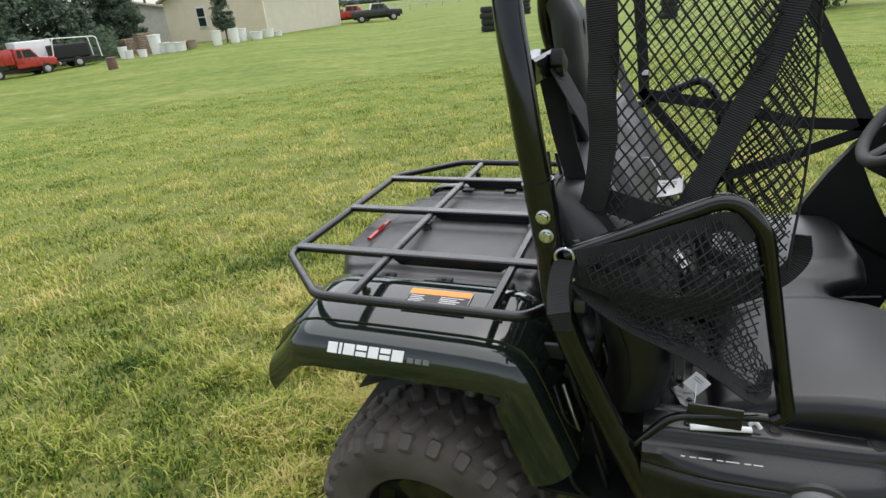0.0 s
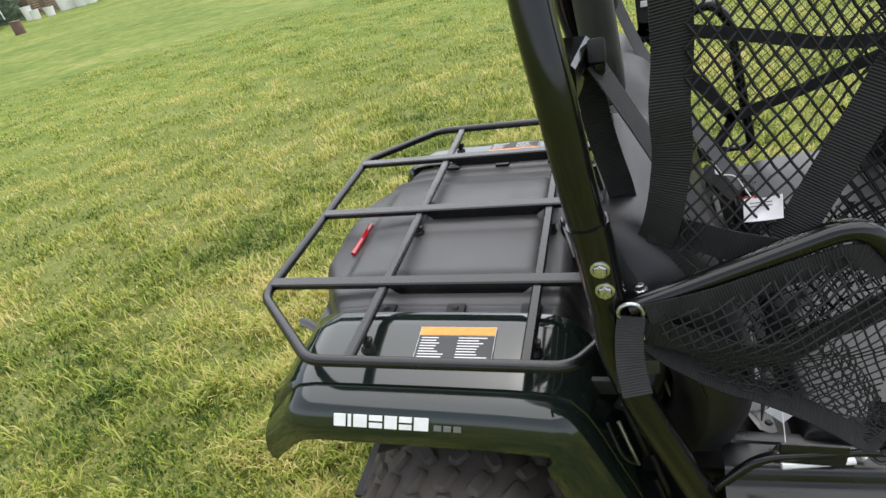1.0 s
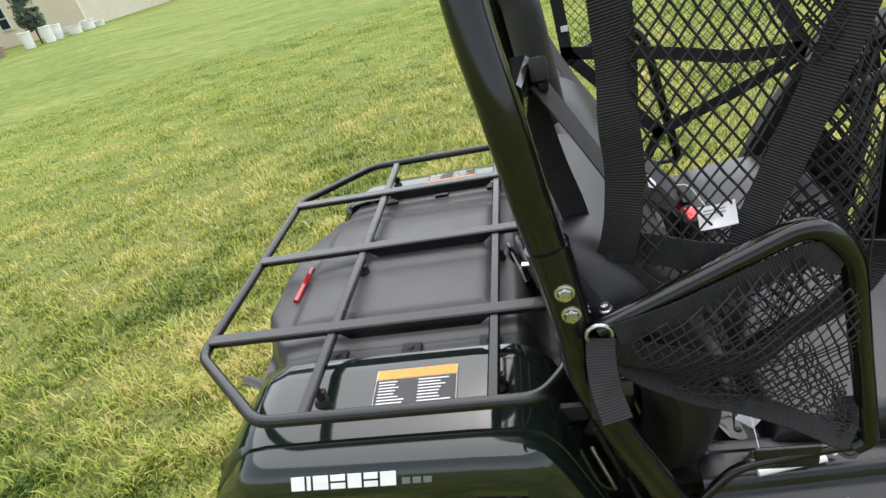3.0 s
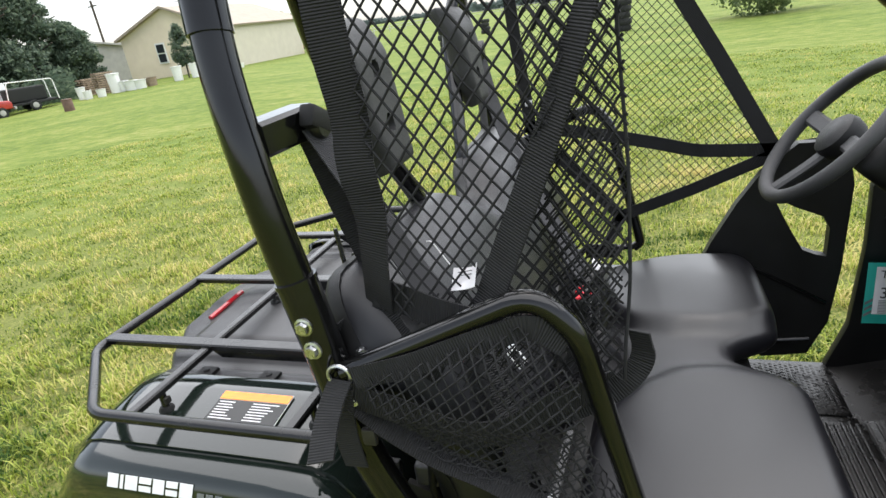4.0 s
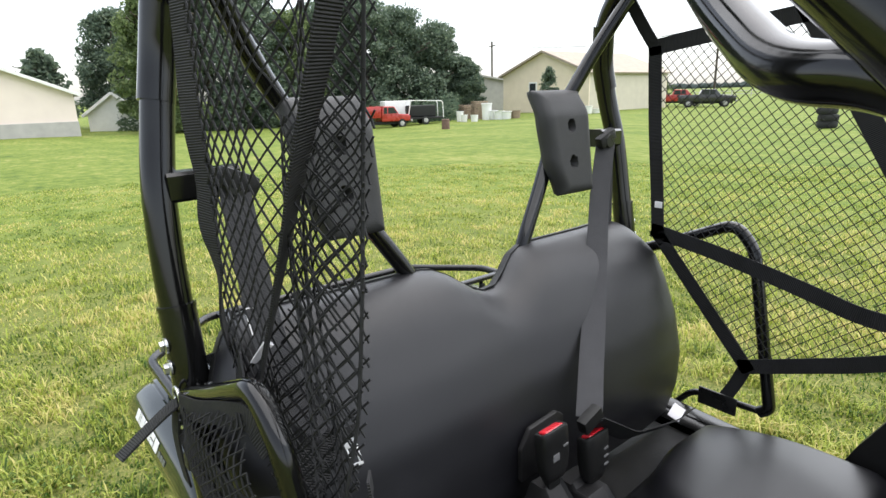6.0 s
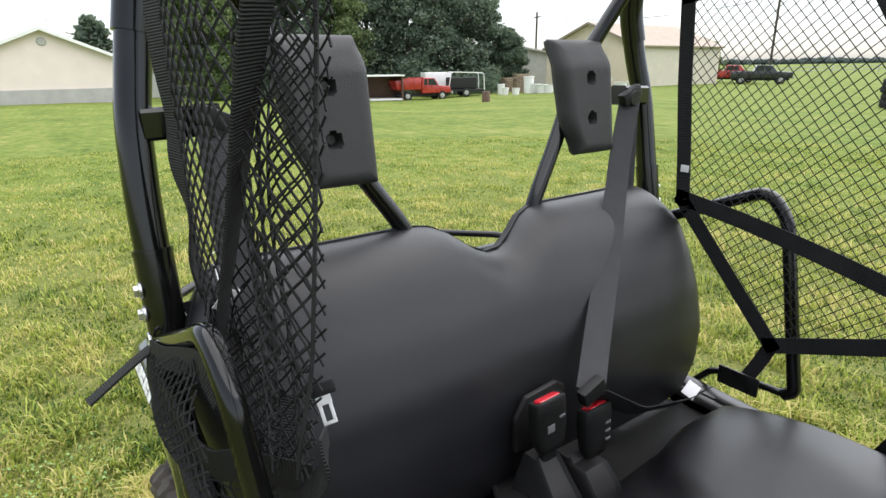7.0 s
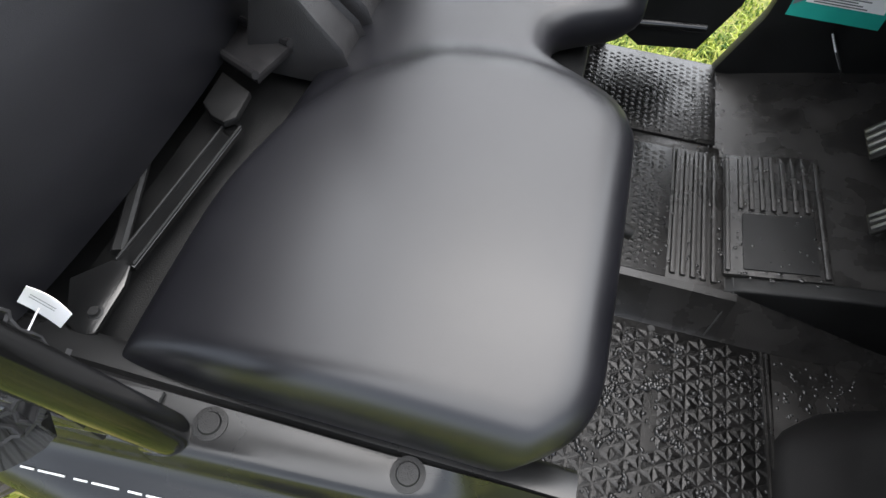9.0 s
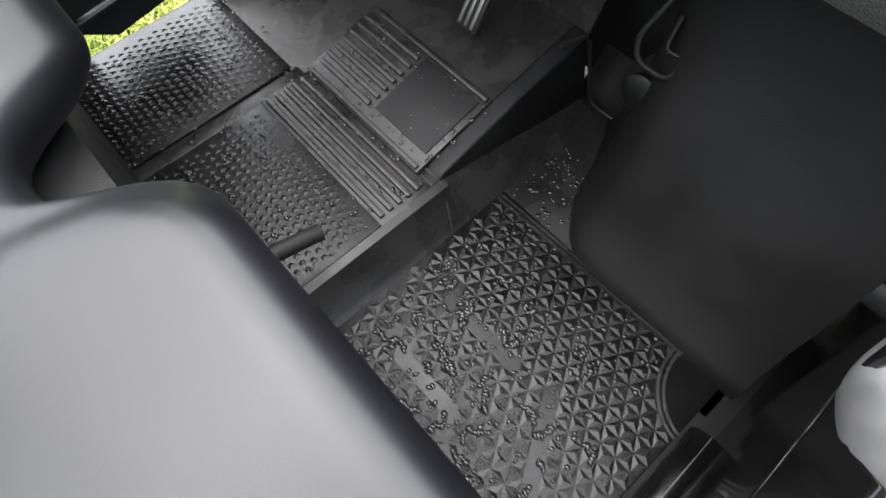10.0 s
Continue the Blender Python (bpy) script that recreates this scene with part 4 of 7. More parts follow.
part("seat_backrest", backrest(), VINYL, utv, "charcoal vinyl bench backrest with two rounded shoulders", angle=70)
shell = []
for i in range(25):
    v = math.sin(i / 24 * math.pi / 2 * 0.97) / math.sin(0.485 * math.pi)
    row = []
    for k in range(49):
        u = math.sin((k / 48 - 0.5) * math.pi * 0.97) / math.sin(0.485 * math.pi)
        half = (0.573 - 0.05 * (1 - v) ** 1.5) * 1.006
        y = u * half
        zt = back_top(y) + 0.003
        z = 0.70 + v * (zt - 0.70)
        d = min(half - abs(y), zt - z)
        q = 0.06 - math.sqrt(max(0.0, 0.0036 - max(0.0, 0.06 - d) ** 2))
        row.append((back_front(y, z) - 0.121 + q * 0.9, y, z))
    shell.append(row)
part("seat_back_shell", loft(shell, 0.003), BLACK_PLASTIC, utv, "black shell behind the backrest", angle=60)
for lx, ly, lz, rot in ((0.285, -0.40, 1.09, 12),):
    lp = part("latch_plate", plate([(-0.017, -0.06), (0.015, -0.052), (0.019, 0.04), (0.004, 0.062), (-0.014, 0.055)], lambda u, v, w: Matrix.Translation((lx, ly, lz)) @ Matrix.Rotation(radians(rot), 4, "Y") @ Vector((u, w, v)), 0.006, 0.0015), SATIN_BLACK, utv)
    part("latch_bolt", lathe([(0, 0.007), (0.005, 0.007), (0.0065, 0.002), (0.009, 0.0)], Matrix.Translation((lx + 0.003, ly - 0.001, lz + 0.02)) @ Matrix.Rotation(radians(90), 4, "X"), 12), ZINC, lp)
part("latch_loop", tube([(0.268, -0.438, 1.215), (0.276, -0.444, 1.15), (0.292, -0.44, 1.10), (0.296, -0.43, 1.15), (0.282, -0.432, 1.21)], 0.0035, 0.012, 8), SATIN_BLACK, utv)
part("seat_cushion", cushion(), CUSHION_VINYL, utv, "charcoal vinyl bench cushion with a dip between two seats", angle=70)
# seat base: black box under the cushion and behind it
part("seat_base", plate([(-0.47, 0.36), (0.47, 0.36), (0.47, 0.674), (-0.47, 0.674)], lambda u, v, w: (0.50 + w * (1 + 0.0), u, v), 0.435, 0.012), BLACK_PLASTIC, utv)
part("seat_pan", box((0.30, 1.02, 0.03), Matrix.Translation((0.555, 0, 0.625)), 0.008), BLACK_PLASTIC, utv)
bracket = part("seat_bracket", plate([(0.486, -0.040), (0.595, -0.098), (0.578, -0.158), (0.497, -0.108)], lambda u, v, w: (u, v, 0.708 + w + (u - 0.53) * 0.25), 0.012, 0.003), MOUNT_PLASTIC, utv, "dark plastic bracket between cushion and backrest")
part("bracket_rim", tube([(0.486, -0.042, 0.712), (0.535, -0.068, 0.724), (0.594, -0.099, 0.738)], 0.0055, 0.02, 8), MOUNT_PLASTIC, bracket)
part("bracket_rim", tube([(0.497, -0.107, 0.712), (0.535, -0.131, 0.722), (0.577, -0.157, 0.733)], 0.0050, 0.02, 8), MOUNT_PLASTIC, bracket)
part("seat_hinge", plate([(0.514, -0.130), (0.569, -0.164), (0.573, -0.206), (0.562, -0.216), (0.540, -0.206), (0.518, -0.186)], lambda u, v, w: (u, v, 0.696 + w + (u - 0.53) * 0.2), 0.010, 0.003), BLACK_PLASTIC, utv)
# Rail, its edges and the corner plate are blackened to stand for deep shade.
rail = part("hinge_rail", bar((0.565, -0.205, 0.694), (0.552, -0.400, 0.694), 0.019, 0.010, bevel=0.002), BLACK_PAINT, utv, "narrow steel rail behind the cushion, blackened for its shade")
for off in (-0.009, 0.009):
    part("rail_edge", bar((0.565 + off, -0.206, 0.700), (0.552 + off, -0.399, 0.700), 0.0025, 0.004, bevel=0.0008), BLACK_PLASTIC, rail)
part("frame_strip", bar((0.488, -0.262, 0.690), (0.538, -0.390, 0.697), 0.014, 0.010, bevel=0.003), BLACK_PLASTIC, utv)
corner = part("corner_plate", plate([(0.518, -0.430), (0.541, -0.400), (0.556, -0.393), (0.564, -0.420), (0.566, -0.470), (0.555, -0.476), (0.537, -0.468)], lambda u, v, w: (u, v, 0.692 + w + max(0.0, 0.548 - u + (v + 0.43) * 0.25) * 0.25), 0.006, 0.002), BLACK_PAINT, utv)
part("plate_bolt", lathe([(0, 0.004), (0.0045, 0.004), (0.0055, 0.001), (0.008, 0.0)], Matrix.Translation((0.555, -0.452, 0.698)), 12), BLACK_PLASTIC, corner)
part("release_knob", tube([(0.93, -0.025, 0.50), (1.01, -0.033, 0.482), (1.066, -0.037, 0.467)], 0.011, 0.02, 10), BLACK_PLASTIC, utv)

# grab bars beside the seats
for s in (-1, 1):
    out = 0.0 if s < 0 else 0.020
    gb = part("grab_bar", tube([(x, s * (y + out), z) for x, y, z in ((0.325, 0.588, 1.072), (0.42, 0.58, 1.112), (0.575, 0.570, 1.182), (0.625, 0.567, 1.13), (0.708, 0.540, 0.765), (0.688, 0.540, 0.750))], 0.0142, 0.035, 14), BLACK_PAINT, utv, "bent glossy black tubular side grab bar")
    part("lower_rail", tube([(0.695, s * (0.540 + out), 0.7515), (0.660, s * (0.541 + out), 0.750), (0.520, s * (0.552 + out), 0.734), (0.44, s * (0.565 + out), 0.640)], 0.0085, 0.03, 12), BLACK_PAINT, gb)
    part("mount_tab", plate([(0.545, 0.72), (0.64, 0.72), (0.64, 0.766), (0.545, 0.766)], lambda u, v, w, s=s: (u, s * (0.545 + w * 0.2), v), 0.03, 0.003), SATIN_BLACK, gb)

# rear fenders
PROF = [(0.355, 0.868), (0.36, 0.8715), (0.40, 0.869), (0.46, 0.862), (0.515, 0.852), (0.5345, 0.8465), (0.5355, 0.8405), (0.5395, 0.8405), (0.5405, 0.8425), (0.556, 0.8375), (0.574, 0.8275), (0.583, 0.8165), (0.592, 0.797), (0.594, 0.775), (0.590, 0.748), (0.580, 0.744)]
CROWN = [(-0.400, -0.115), (-0.378, -0.092), (-0.345, -0.058), (-0.312, -0.024), (-0.285, -0.006), (-0.25, 0.0), (-0.15, 0.001), (0.0, 0.001), (0.12, 0.0), (0.19, -0.004), (0.228, -0.02), (0.255, -0.055), (0.275, -0.10), (0.30, -0.165), (0.33, -0.24), (0.345, -0.28)]


def fender(s):
    rows = []
    for i, (x, dz) in enumerate(CROWN):
        row = []
        for j, (y, z) in enumerate(PROF):
            yy, zz, xx = y, z + dz, x
            tail = smooth01((-0.285 - x) / 0.115)
            yy -= tail * 0.03 * (j / 15) ** 2
            if x < -0.3 and j < 5:
                xx = max(x, -0.30 - 0.02 * j)
                zz = z + dz * 0.75
            if x > 0.19 and j > 6:
                # the flank turns with the arch
                th = radians(64) * smooth01((x - 0.19) / 0.10)
                d = max(0.0, 0.8405 - z) * (1.0 + 0.10 * smooth01((x - 0.19) / 0.08))
                xx, zz = x - d * math.sin(th), 0.8405 + dz - d * math.cos(th)
            row.append((xx, s * yy, zz))
        rows.append(row)
    b = loft(rows, 0.004)
    return b


for s in (-1, 1):
    fd = part("rear_fender", fender(s), GREEN_BODY, utv, "glossy dark green rear fender with a rolled lower edge", angle=55)
    part("inner_fender", loft([[(-0.15 + 0.40 * i / 12, s * y, 0.70 + 0.06 * math.sin(math.pi * i / 12) - d) for y, d in ((0.34, 0.0), (0.45, 0.0), (0.57, 0.006))] for i in range(13)], 0.004), BLACK_PLASTIC, utv)

# rear deck cover
def deck(x, y):
    z = 0.869 + 0.006 * math.cos(y * math.pi / 0.38)
    for yc in (-0.30, 0.30):
        z -= 0.014 * math.exp(-((y - yc) / 0.022) ** 4)
    z -= 0.016 * smooth01((-0.18 - x) / 0.2) + 0.15 * (1 - 0.75 * smooth01((abs(y) - 0.27) / 0.07)) * smooth01((-0.365 - x + 0.60 * max(0.0, abs(y) - 0.17)) / 0.085) ** 1.6 + 0.05 * smooth01((abs(y) - 0.27) / 0.09) * smooth01((-0.27 - x) / 0.09)
    z -= 0.004 * smooth01((abs(y) - 0.318) / 0.02)
    z -= 0.10 * smooth01((x - 0.20) / 0.05)
    # raised middle with a chamfered rim
    z += 0.012 * smooth01((0.235 - abs(y)) / 0.026) * smooth01((x + 0.315) / 0.030) * smooth01((0.155 - x) / 0.03)
    z -= 0.018 * math.exp(-((x + 0.05) / 0.35) ** 4) * smooth01((0.12 - abs(abs(y) - 0.15)) / 0.03) * 0.4
    return z


rows = [[(x, y * (1 - 0.24 * smooth01((-0.29 - x) / 0.16)), deck(x, y)) for y in np.linspace(-0.357, 0.357, 110)] for x in list(np.linspace(-0.445, -0.2, 30)) + list(np.linspace(-0.19, 0.27, 36))]
part("deck_cover", loft(rows, 0.006), GREY_PLASTIC, utv, "grained dark grey plastic rear deck cover", angle=60)
part("tail_panel", loft([[(-0.415 - 0.03 * math.sin(math.pi * i / 8), y, 0.46 + 0.25 * i / 8) for y in np.linspace(-0.24, 0.24, 12)] for i in range(9)], 0.008), BLACK_PLASTIC, utv)
part("tail_reflector", bar((-0.319, 0.010, deck(-0.319, 0.010) + 0.004), (-0.326, -0.118, deck(-0.326, -0.118) + 0.004), 0.013, 0.010, up=(0.35, 0, 1)), DARK_RED, utv, "red plastic tail light strip")
# Raised black blocks stand in for the shaded notches that hold the clips.
for x in (-0.161, -0.009, 0.145):
    clip = part("clip_recess_block", box((0.040, 0.032, 0.014), Matrix.Translation((x, -0.340, deck(x, -0.340) + 0.001)), 0.003), BLACK_PLASTIC, utv)
    part("clip_pin", lathe([(0, 0.004), (0.006, 0.003), (0.007, 0)], Matrix.Translation((x, -0.340, deck(x, -0.340) + 0.008)), 12), MOUNT_PLASTIC, clip)
    clip = part("clip_recess_block", box((0.040, 0.032, 0.014), Matrix.Translation((x, 0.340, deck(x, 0.340) + 0.001)), 0.003), BLACK_PLASTIC, utv)

# rack over the rear deck
RZ = 0.905
rack = part("rear_rack", tube([(-0.245, -0.536, RZ), (-0.44, -0.345, RZ), (-0.44, 0.345, RZ), (-0.245, 0.536, RZ), (0.235, 0.536, RZ), (0.285, 0.47, RZ), (0.285, -0.47, RZ), (0.235, -0.536, RZ)], 0.0112, 0.03, 12, closed=True), RACK_PAINT, utv, "satin black welded tubular steel luggage rack")
for yb in (-0.305, 0.0, 0.305):
    part("rack_crossbar", bar((-0.436, yb, RZ + 0.004), (0.283, yb, RZ + 0.004), 0.031, 0.015), RACK_PAINT, rack)
    part("rack_stiffener", plate([(-0.155, 0.0), (0.15, 0.0), (0.128, -0.017), (-0.133, -0.017)], lambda u, v, w, yb=yb: (u, yb - 0.012 + w, RZ - 0.002 + v), 0.004, 0.001), RACK_PAINT, rack)
for xb in (-0.165, 0.16):
    part("rack_rail", bar((xb, -0.532, RZ - 0.002), (xb, 0.532, RZ - 0.002), 0.020, 0.015), RACK_PAINT, rack)
    for yb in (-0.455, -0.06, 0.06, 0.455):
        zt = 0.862 if abs(yb) > 0.3 else deck(xb, yb)
        ft = part("rack_foot", tube([(xb, yb, RZ - 0.006), (xb + 0.004, yb - 0.004, zt + 0.006)], 0.007, n=10), RACK_PAINT, rack)
        part("rubber_foot", lathe([(0, 0.010), (0.010, 0.009), (0.014, 0.004), (0.015, 0.0)], Matrix.Translation((xb + 0.004, yb - 0.004, zt)), 16), BLACK_PLASTIC, ft)
        part("foot_nut", box((0.008, 0.013, 0.013), Matrix.Translation((xb + 0.012, yb - 0.003, (RZ + zt) / 2)), 0.002), DARK_METAL, ft)

# printed labels on the fender tops
for s in (-1, 1):
    def on_top(u, v, w, s=s):
        v = 0.0060 + 1.40 * v
        return (0.013 + u * 1.04, s * (0.440 + v), 0.8674 - 0.117 * v + w)
    lab = part("warning_label", plate([(-0.0725, -0.0295), (0.0725, -0.0295), (0.0725, 0.0285), (-0.0725, 0.0285)], lambda u, v, w, s=s: on_top(u, v * 1.0, w), 0.0012, 0), WHITE_PRINT, utv, "printed warning label with an orange head strip")
    part("label_field", plate([(-0.0715, -0.0135), (0.0715, -0.0135), (0.0715, 0.0275), (-0.0715, 0.0275)], lambda u, v, w: on_top(u, v, w + 0.0016), 0.0006, 0), INK, lab)
    part("label_head", plate([(-0.0715, -0.0285), (0.0715, -0.0285), (0.0715, -0.0145), (-0.0715, -0.0145)], lambda u, v, w: on_top(u, v, w + 0.0016), 0.0008, 0), ORANGE_PRINT, lab)
    b = bmesh.new()
    rnd = random.Random(4)
    for col, x0, wmax in ((0, -0.066, 0.05), (1, 0.005, 0.06)):
        for r in range(8):
            v = -0.010 + r * 0.0047
            w = wmax * (0.55 + 0.45 * rnd.random())
            q = [b.verts.new(on_top(x0 + du, v + dv, 0.0026)) for du, dv in ((0, 0), (w, 0), (w, 0.0014), (0, 0.0014))]
            b.faces.new(q)
    part("label_lines", b, WHITE_PRINT, lab, smooth=False)

# badge on the fender sides: plain shapes in place of lettering
for s in (-1, 1):
    def on_side(u, v, w, s=s):
        # v runs down the rolled flank
        yy = table(v, [(0.0, 0.5825), (0.012, 0.588), (0.026, 0.5925)])
        zz = table(v, [(0.0, 0.8195), (0.012, 0.808), (0.026, 0.795)])
        return (u, s * (yy + w), zz)
    badge = part("badge_plate", plate([(-0.200, 0.0), (-0.013, 0.0), (-0.017, 0.026), (-0.204, 0.026)], lambda u, v, w: on_side(u, v, w), 0.0008, 0), GREEN_BODY, utv, "white printed badge of plain block shapes", smooth=False)
    x = -0.198
    for k, wd in enumerate((0.024, 0.007, 0.027, 0.026, 0.024, 0.024, 0.027)):
        # plain slanted blocks, every other one split by a slit
        cells = [(0, 0, 1, 0.40), (0, 0.58, 1, 1)] if k % 2 and wd > 0.01 else [(0, 0, 1, 1)]
        for a, c, d, e in cells:
            pts = [(x + a * wd, c * 0.024), (x + d * wd, c * 0.024), (x + d * wd, e * 0.024), (x + a * wd, e * 0.024)]
            part("badge_block", plate([(u - v * 0.15, v) for u, v in pts], lambda u, v, w: on_side(u, v, w + 0.001), 0.0008, 0), WHITE_PRINT, badge, smooth=False)
        x += wd + 0.0042
    x = -0.004
    for k in range(3):
        pts = [(x, 0.012), (x + 0.014, 0.012), (x + 0.014, 0.023), (x, 0.023)]
        part("suffix_block", plate([(u - v * 0.15, v) for u, v in pts], lambda u, v, w: on_side(u, v, w + 0.0005), 0.0008, 0), GREY_PRINT, badge, smooth=False)
        x += 0.018


# wheels
def wheel(xc, yc, s, width=0.245, R=0.30):
    m = Matrix.Translation((xc, yc, R)) @ Matrix.Rotation(radians(-90 * s), 4, "X")
    w = width / 2
    prof = [(0.155, -w * 0.80), (0.165, -w * 0.92), (0.20, -w * 1.0), (0.245, -w * 0.99), (0.272, -w * 0.88), (0.281, -w * 0.6), (0.284, 0), (0.281, w * 0.6), (0.272, w * 0.88), (0.245, w * 0.99), (0.20, w * 1.0), (0.165, w * 0.92), (0.155, w * 0.80)]
    tyre = part("tyre", lathe(prof, m, 56), RUBBER, None, "knobbly black off-road tyre")
    n = 25
    shapes = {}
    for k in range(n):
        for row, (off, tilt, sx, sy) in enumerate(((-0.058, 28, 0.035, 0.060), (0.058, -28, 0.035, 0.060), (0.0, 40 if k % 2 else -40, 0.030, 0.046), (-0.106, 6, 0.034, 0.044), (0.106, -6, 0.034, 0.044))):
            a = 2 * math.pi * (k + (0.5 if row in (1, 4) else 0.25 if row == 2 else 0)) / n
            rad = 0.287 if row < 3 else 0.272
            lean = 0 if row < 3 else (38 if off > 0 else -38)
            q = m @ Matrix.Rotation(a, 4, "Z") @ Matrix.Translation((rad, 0, off)) @ Matrix.Rotation(radians(90), 4, "Y") @ Matrix.Rotation(radians(-lean), 4, "Y") @ Matrix.Rotation(radians(tilt), 4, "Z")
            if (sx, sy) not in shapes:
                lug = bmesh.new()
                rings = [[lug.verts.new((cx * sy * f, cy * sx * f, h)) for cx, cy in ((-0.5, -0.36), (-0.36, -0.5), (0.36, -0.5), (0.5, -0.36), (0.5, 0.36), (0.36, 0.5), (-0.36, 0.5), (-0.5, 0.36))] for f, h in ((1.08, -0.012), (0.94, 0.003), (0.78, 0.0085))]
                for lo, hi in zip(rings, rings[1:]):
                    for j in range(8):
                        lug.faces.new((lo[j], lo[(j + 1) % 8], hi[(j + 1) % 8], hi[j]))
                lug.faces.new(rings[-1])
                ob = part("tread_lug", lug, RUBBER, tyre, angle=50)
                shapes[sx, sy] = ob.data
            else:
                ob = new("tread_lug", shapes[sx, sy])
                ob.parent = tyre
            ob.matrix_world = q
    rim = part("rim", lathe([(0.157, w * 0.86), (0.152, w * 0.80), (0.145, w * 0.55), (0.11, w * 0.35), (0.07, w * 0.42), (0.045, w * 0.55), (0.0, w * 0.55)], m, 40), BLACK_PAINT, tyre)
    part("rim_back", lathe([(0.157, -w * 0.86), (0.15, -w * 0.7), (0.14, w * 0.4)], m, 30), BLACK_PAINT, tyre)
    return tyre


for s in (-1, 1):
    wheel(-0.02, s * 0.485, s).parent = utv

# suspension, engine bay and exhaust seen under the fender and behind the seat
part("spring", tube([(0.06 + 0.026 * math.cos(k * 0.9), -0.40 + 0.026 * math.sin(k * 0.9), 0.42 + k * 0.0075) for k in range(42)], 0.0055, 0.001, 8, seg=1), DARK_METAL, utv)
part("damper", tube([(0.06, -0.40, 0.40), (0.06, -0.40, 0.76)], 0.016, n=12), ALLOY, utv)
part("axle_housing", box((0.20, 0.60, 0.16), Matrix.Translation((-0.02, 0, 0.31)), 0.03, 3), DARK_METAL, utv)
part("rear_frame", tube([(-0.36, -0.30, 0.72), (-0.1, -0.32, 0.73), (0.30, -0.36, 0.70), (0.50, -0.40, 0.45)], 0.019, 0.06, 12), BLACK_PAINT, utv)
part("rear_frame", tube([(-0.36, 0.30, 0.72), (-0.1, 0.32, 0.73), (0.30, 0.36, 0.70), (0.50, 0.40, 0.45)], 0.019, 0.06, 12), BLACK_PAINT, utv)
part("engine_block", box((0.34, 0.46, 0.34), Matrix.Translation((0.24, 0.02, 0.52)), 0.03, 3), DARK_METAL, utv)
part("engine_cover", box((0.10, 0.26, 0.20), Matrix.Translation((0.36, -0.30, 0.72)) @ Matrix.Rotation(radians(12), 4, "Z"), 0.02, 3), BLACK_PLASTIC, utv)
part("reservoir", box((0.045, 0.04, 0.045), Matrix.Translation((0.357, -0.45, 0.782)), 0.008, 3), GREY_PLASTIC, utv)
part("hose", tube([(0.44, -0.44, 0.86), (0.47, -0.47, 0.80), (0.44, -0.48, 0.73), (0.46, -0.46, 0.66)], 0.007, 0.03, 10), BLACK_PLASTIC, utv)
part("hose", tube([(0.36, -0.42, 0.92), (0.38, -0.48, 0.86), (0.36, -0.46, 0.74), (0.40, -0.42, 0.62)], 0.009, 0.03, 10), BLACK_PLASTIC, utv)
part("cable", tube([(0.450, -0.47, 0.875), (0.455, -0.48, 0.845), (0.447, -0.482, 0.803), (0.420, -0.48, 0.740)], 0.0030, 0.02, 8), ALLOY, utv)
# Unseen plate, added to keep light from the grass out of the bay.
part("bay_light_block", box((0.95, 0.98, 0.012), Matrix.Translation((0.16, 0, 0.405)), 0.004), BLACK_PLASTIC, utv)
part("bay_panel", plate([(0.30, 0.40), (0.50, 0.40), (0.48, 0.60), (0.40, 0.66), (0.33, 0.90), (0.30, 0.90)], lambda u, v, w: (u, -0.36 + w, v), 0.01, 0.003), BLACK_PLASTIC, utv)
part("bay_panel", plate([(0.30, 0.40), (0.50, 0.40), (0.48, 0.60), (0.40, 0.66), (0.33, 0.90), (0.30, 0.90)], lambda u, v, w: (u, 0.36 + w, v), 0.01, 0.003), BLACK_PLASTIC, utv)
part("fuel_tank", box((0.15, 0.56, 0.12), Matrix.Translation((0.335, 0.02, 0.84)), 0.03, 3), BLACK_PLASTIC, utv)
m = Matrix.Translation((0.340, -0.497, 1.014)) @ Matrix.Rotation(radians(90), 4, "X")
part("bay_bolt", lathe([(0.0, 0.010), (0.007, 0.010), (0.0085, 0.003), (0.012, 0.003), (0.0125, 0.0)], m, 16), ZINC, utv)
for k, off in enumerate((-0.026, 0.0, 0.026)):
    part("intake_duct", tube([(0.196 + off, 0.085, 0.842), (0.203 + off, 0.02, 0.862), (0.216 + off, -0.045, 0.868), (0.236 + off, -0.110, 0.858), (0.246 + off, -0.135, 0.840)], 0.0125 - 0.002 * (k != 1), 0.06, 12), (BLACK_PAINT, SATIN_BLACK, BLACK_PAINT)[k], utv)
part("duct_clip", bar((0.214, -0.112, 0.874), (0.250, -0.120, 0.876), 0.012, 0.008, bevel=0.002), ZINC, utv)
part("gas_strut", tube([(0.235, -0.20, 1.00), (0.246, -0.22, 0.94), (0.255, -0.24, 0.90)], 0.011, 0.02, 12), MOUNT_PLASTIC, utv)
part("strut_end", tube([(0.250, -0.225, 0.925), (0.258, -0.245, 0.893)], 0.007, n=10), ZINC, utv)
for k in range(4):
    part("control_cable", tube([(0.27 + 0.012 * k, -0.40 + 0.05 * k, 1.16), (0.285 + 0.01 * k, -0.41 + 0.04 * k, 1.08), (0.30, -0.42 + 0.02 * k, 0.99), (0.32 + 0.01 * k, -0.43, 0.90)], 0.0055, 0.04, 8), BLACK_PLASTIC, utv)
part("cable_clamp", box((0.018, 0.012, 0.05), Matrix.Translation((0.295, -0.40, 1.12)) @ Matrix.Rotation(radians(20), 4, "Y"), 0.003), ALLOY, utv)
rnd = random.Random(21)
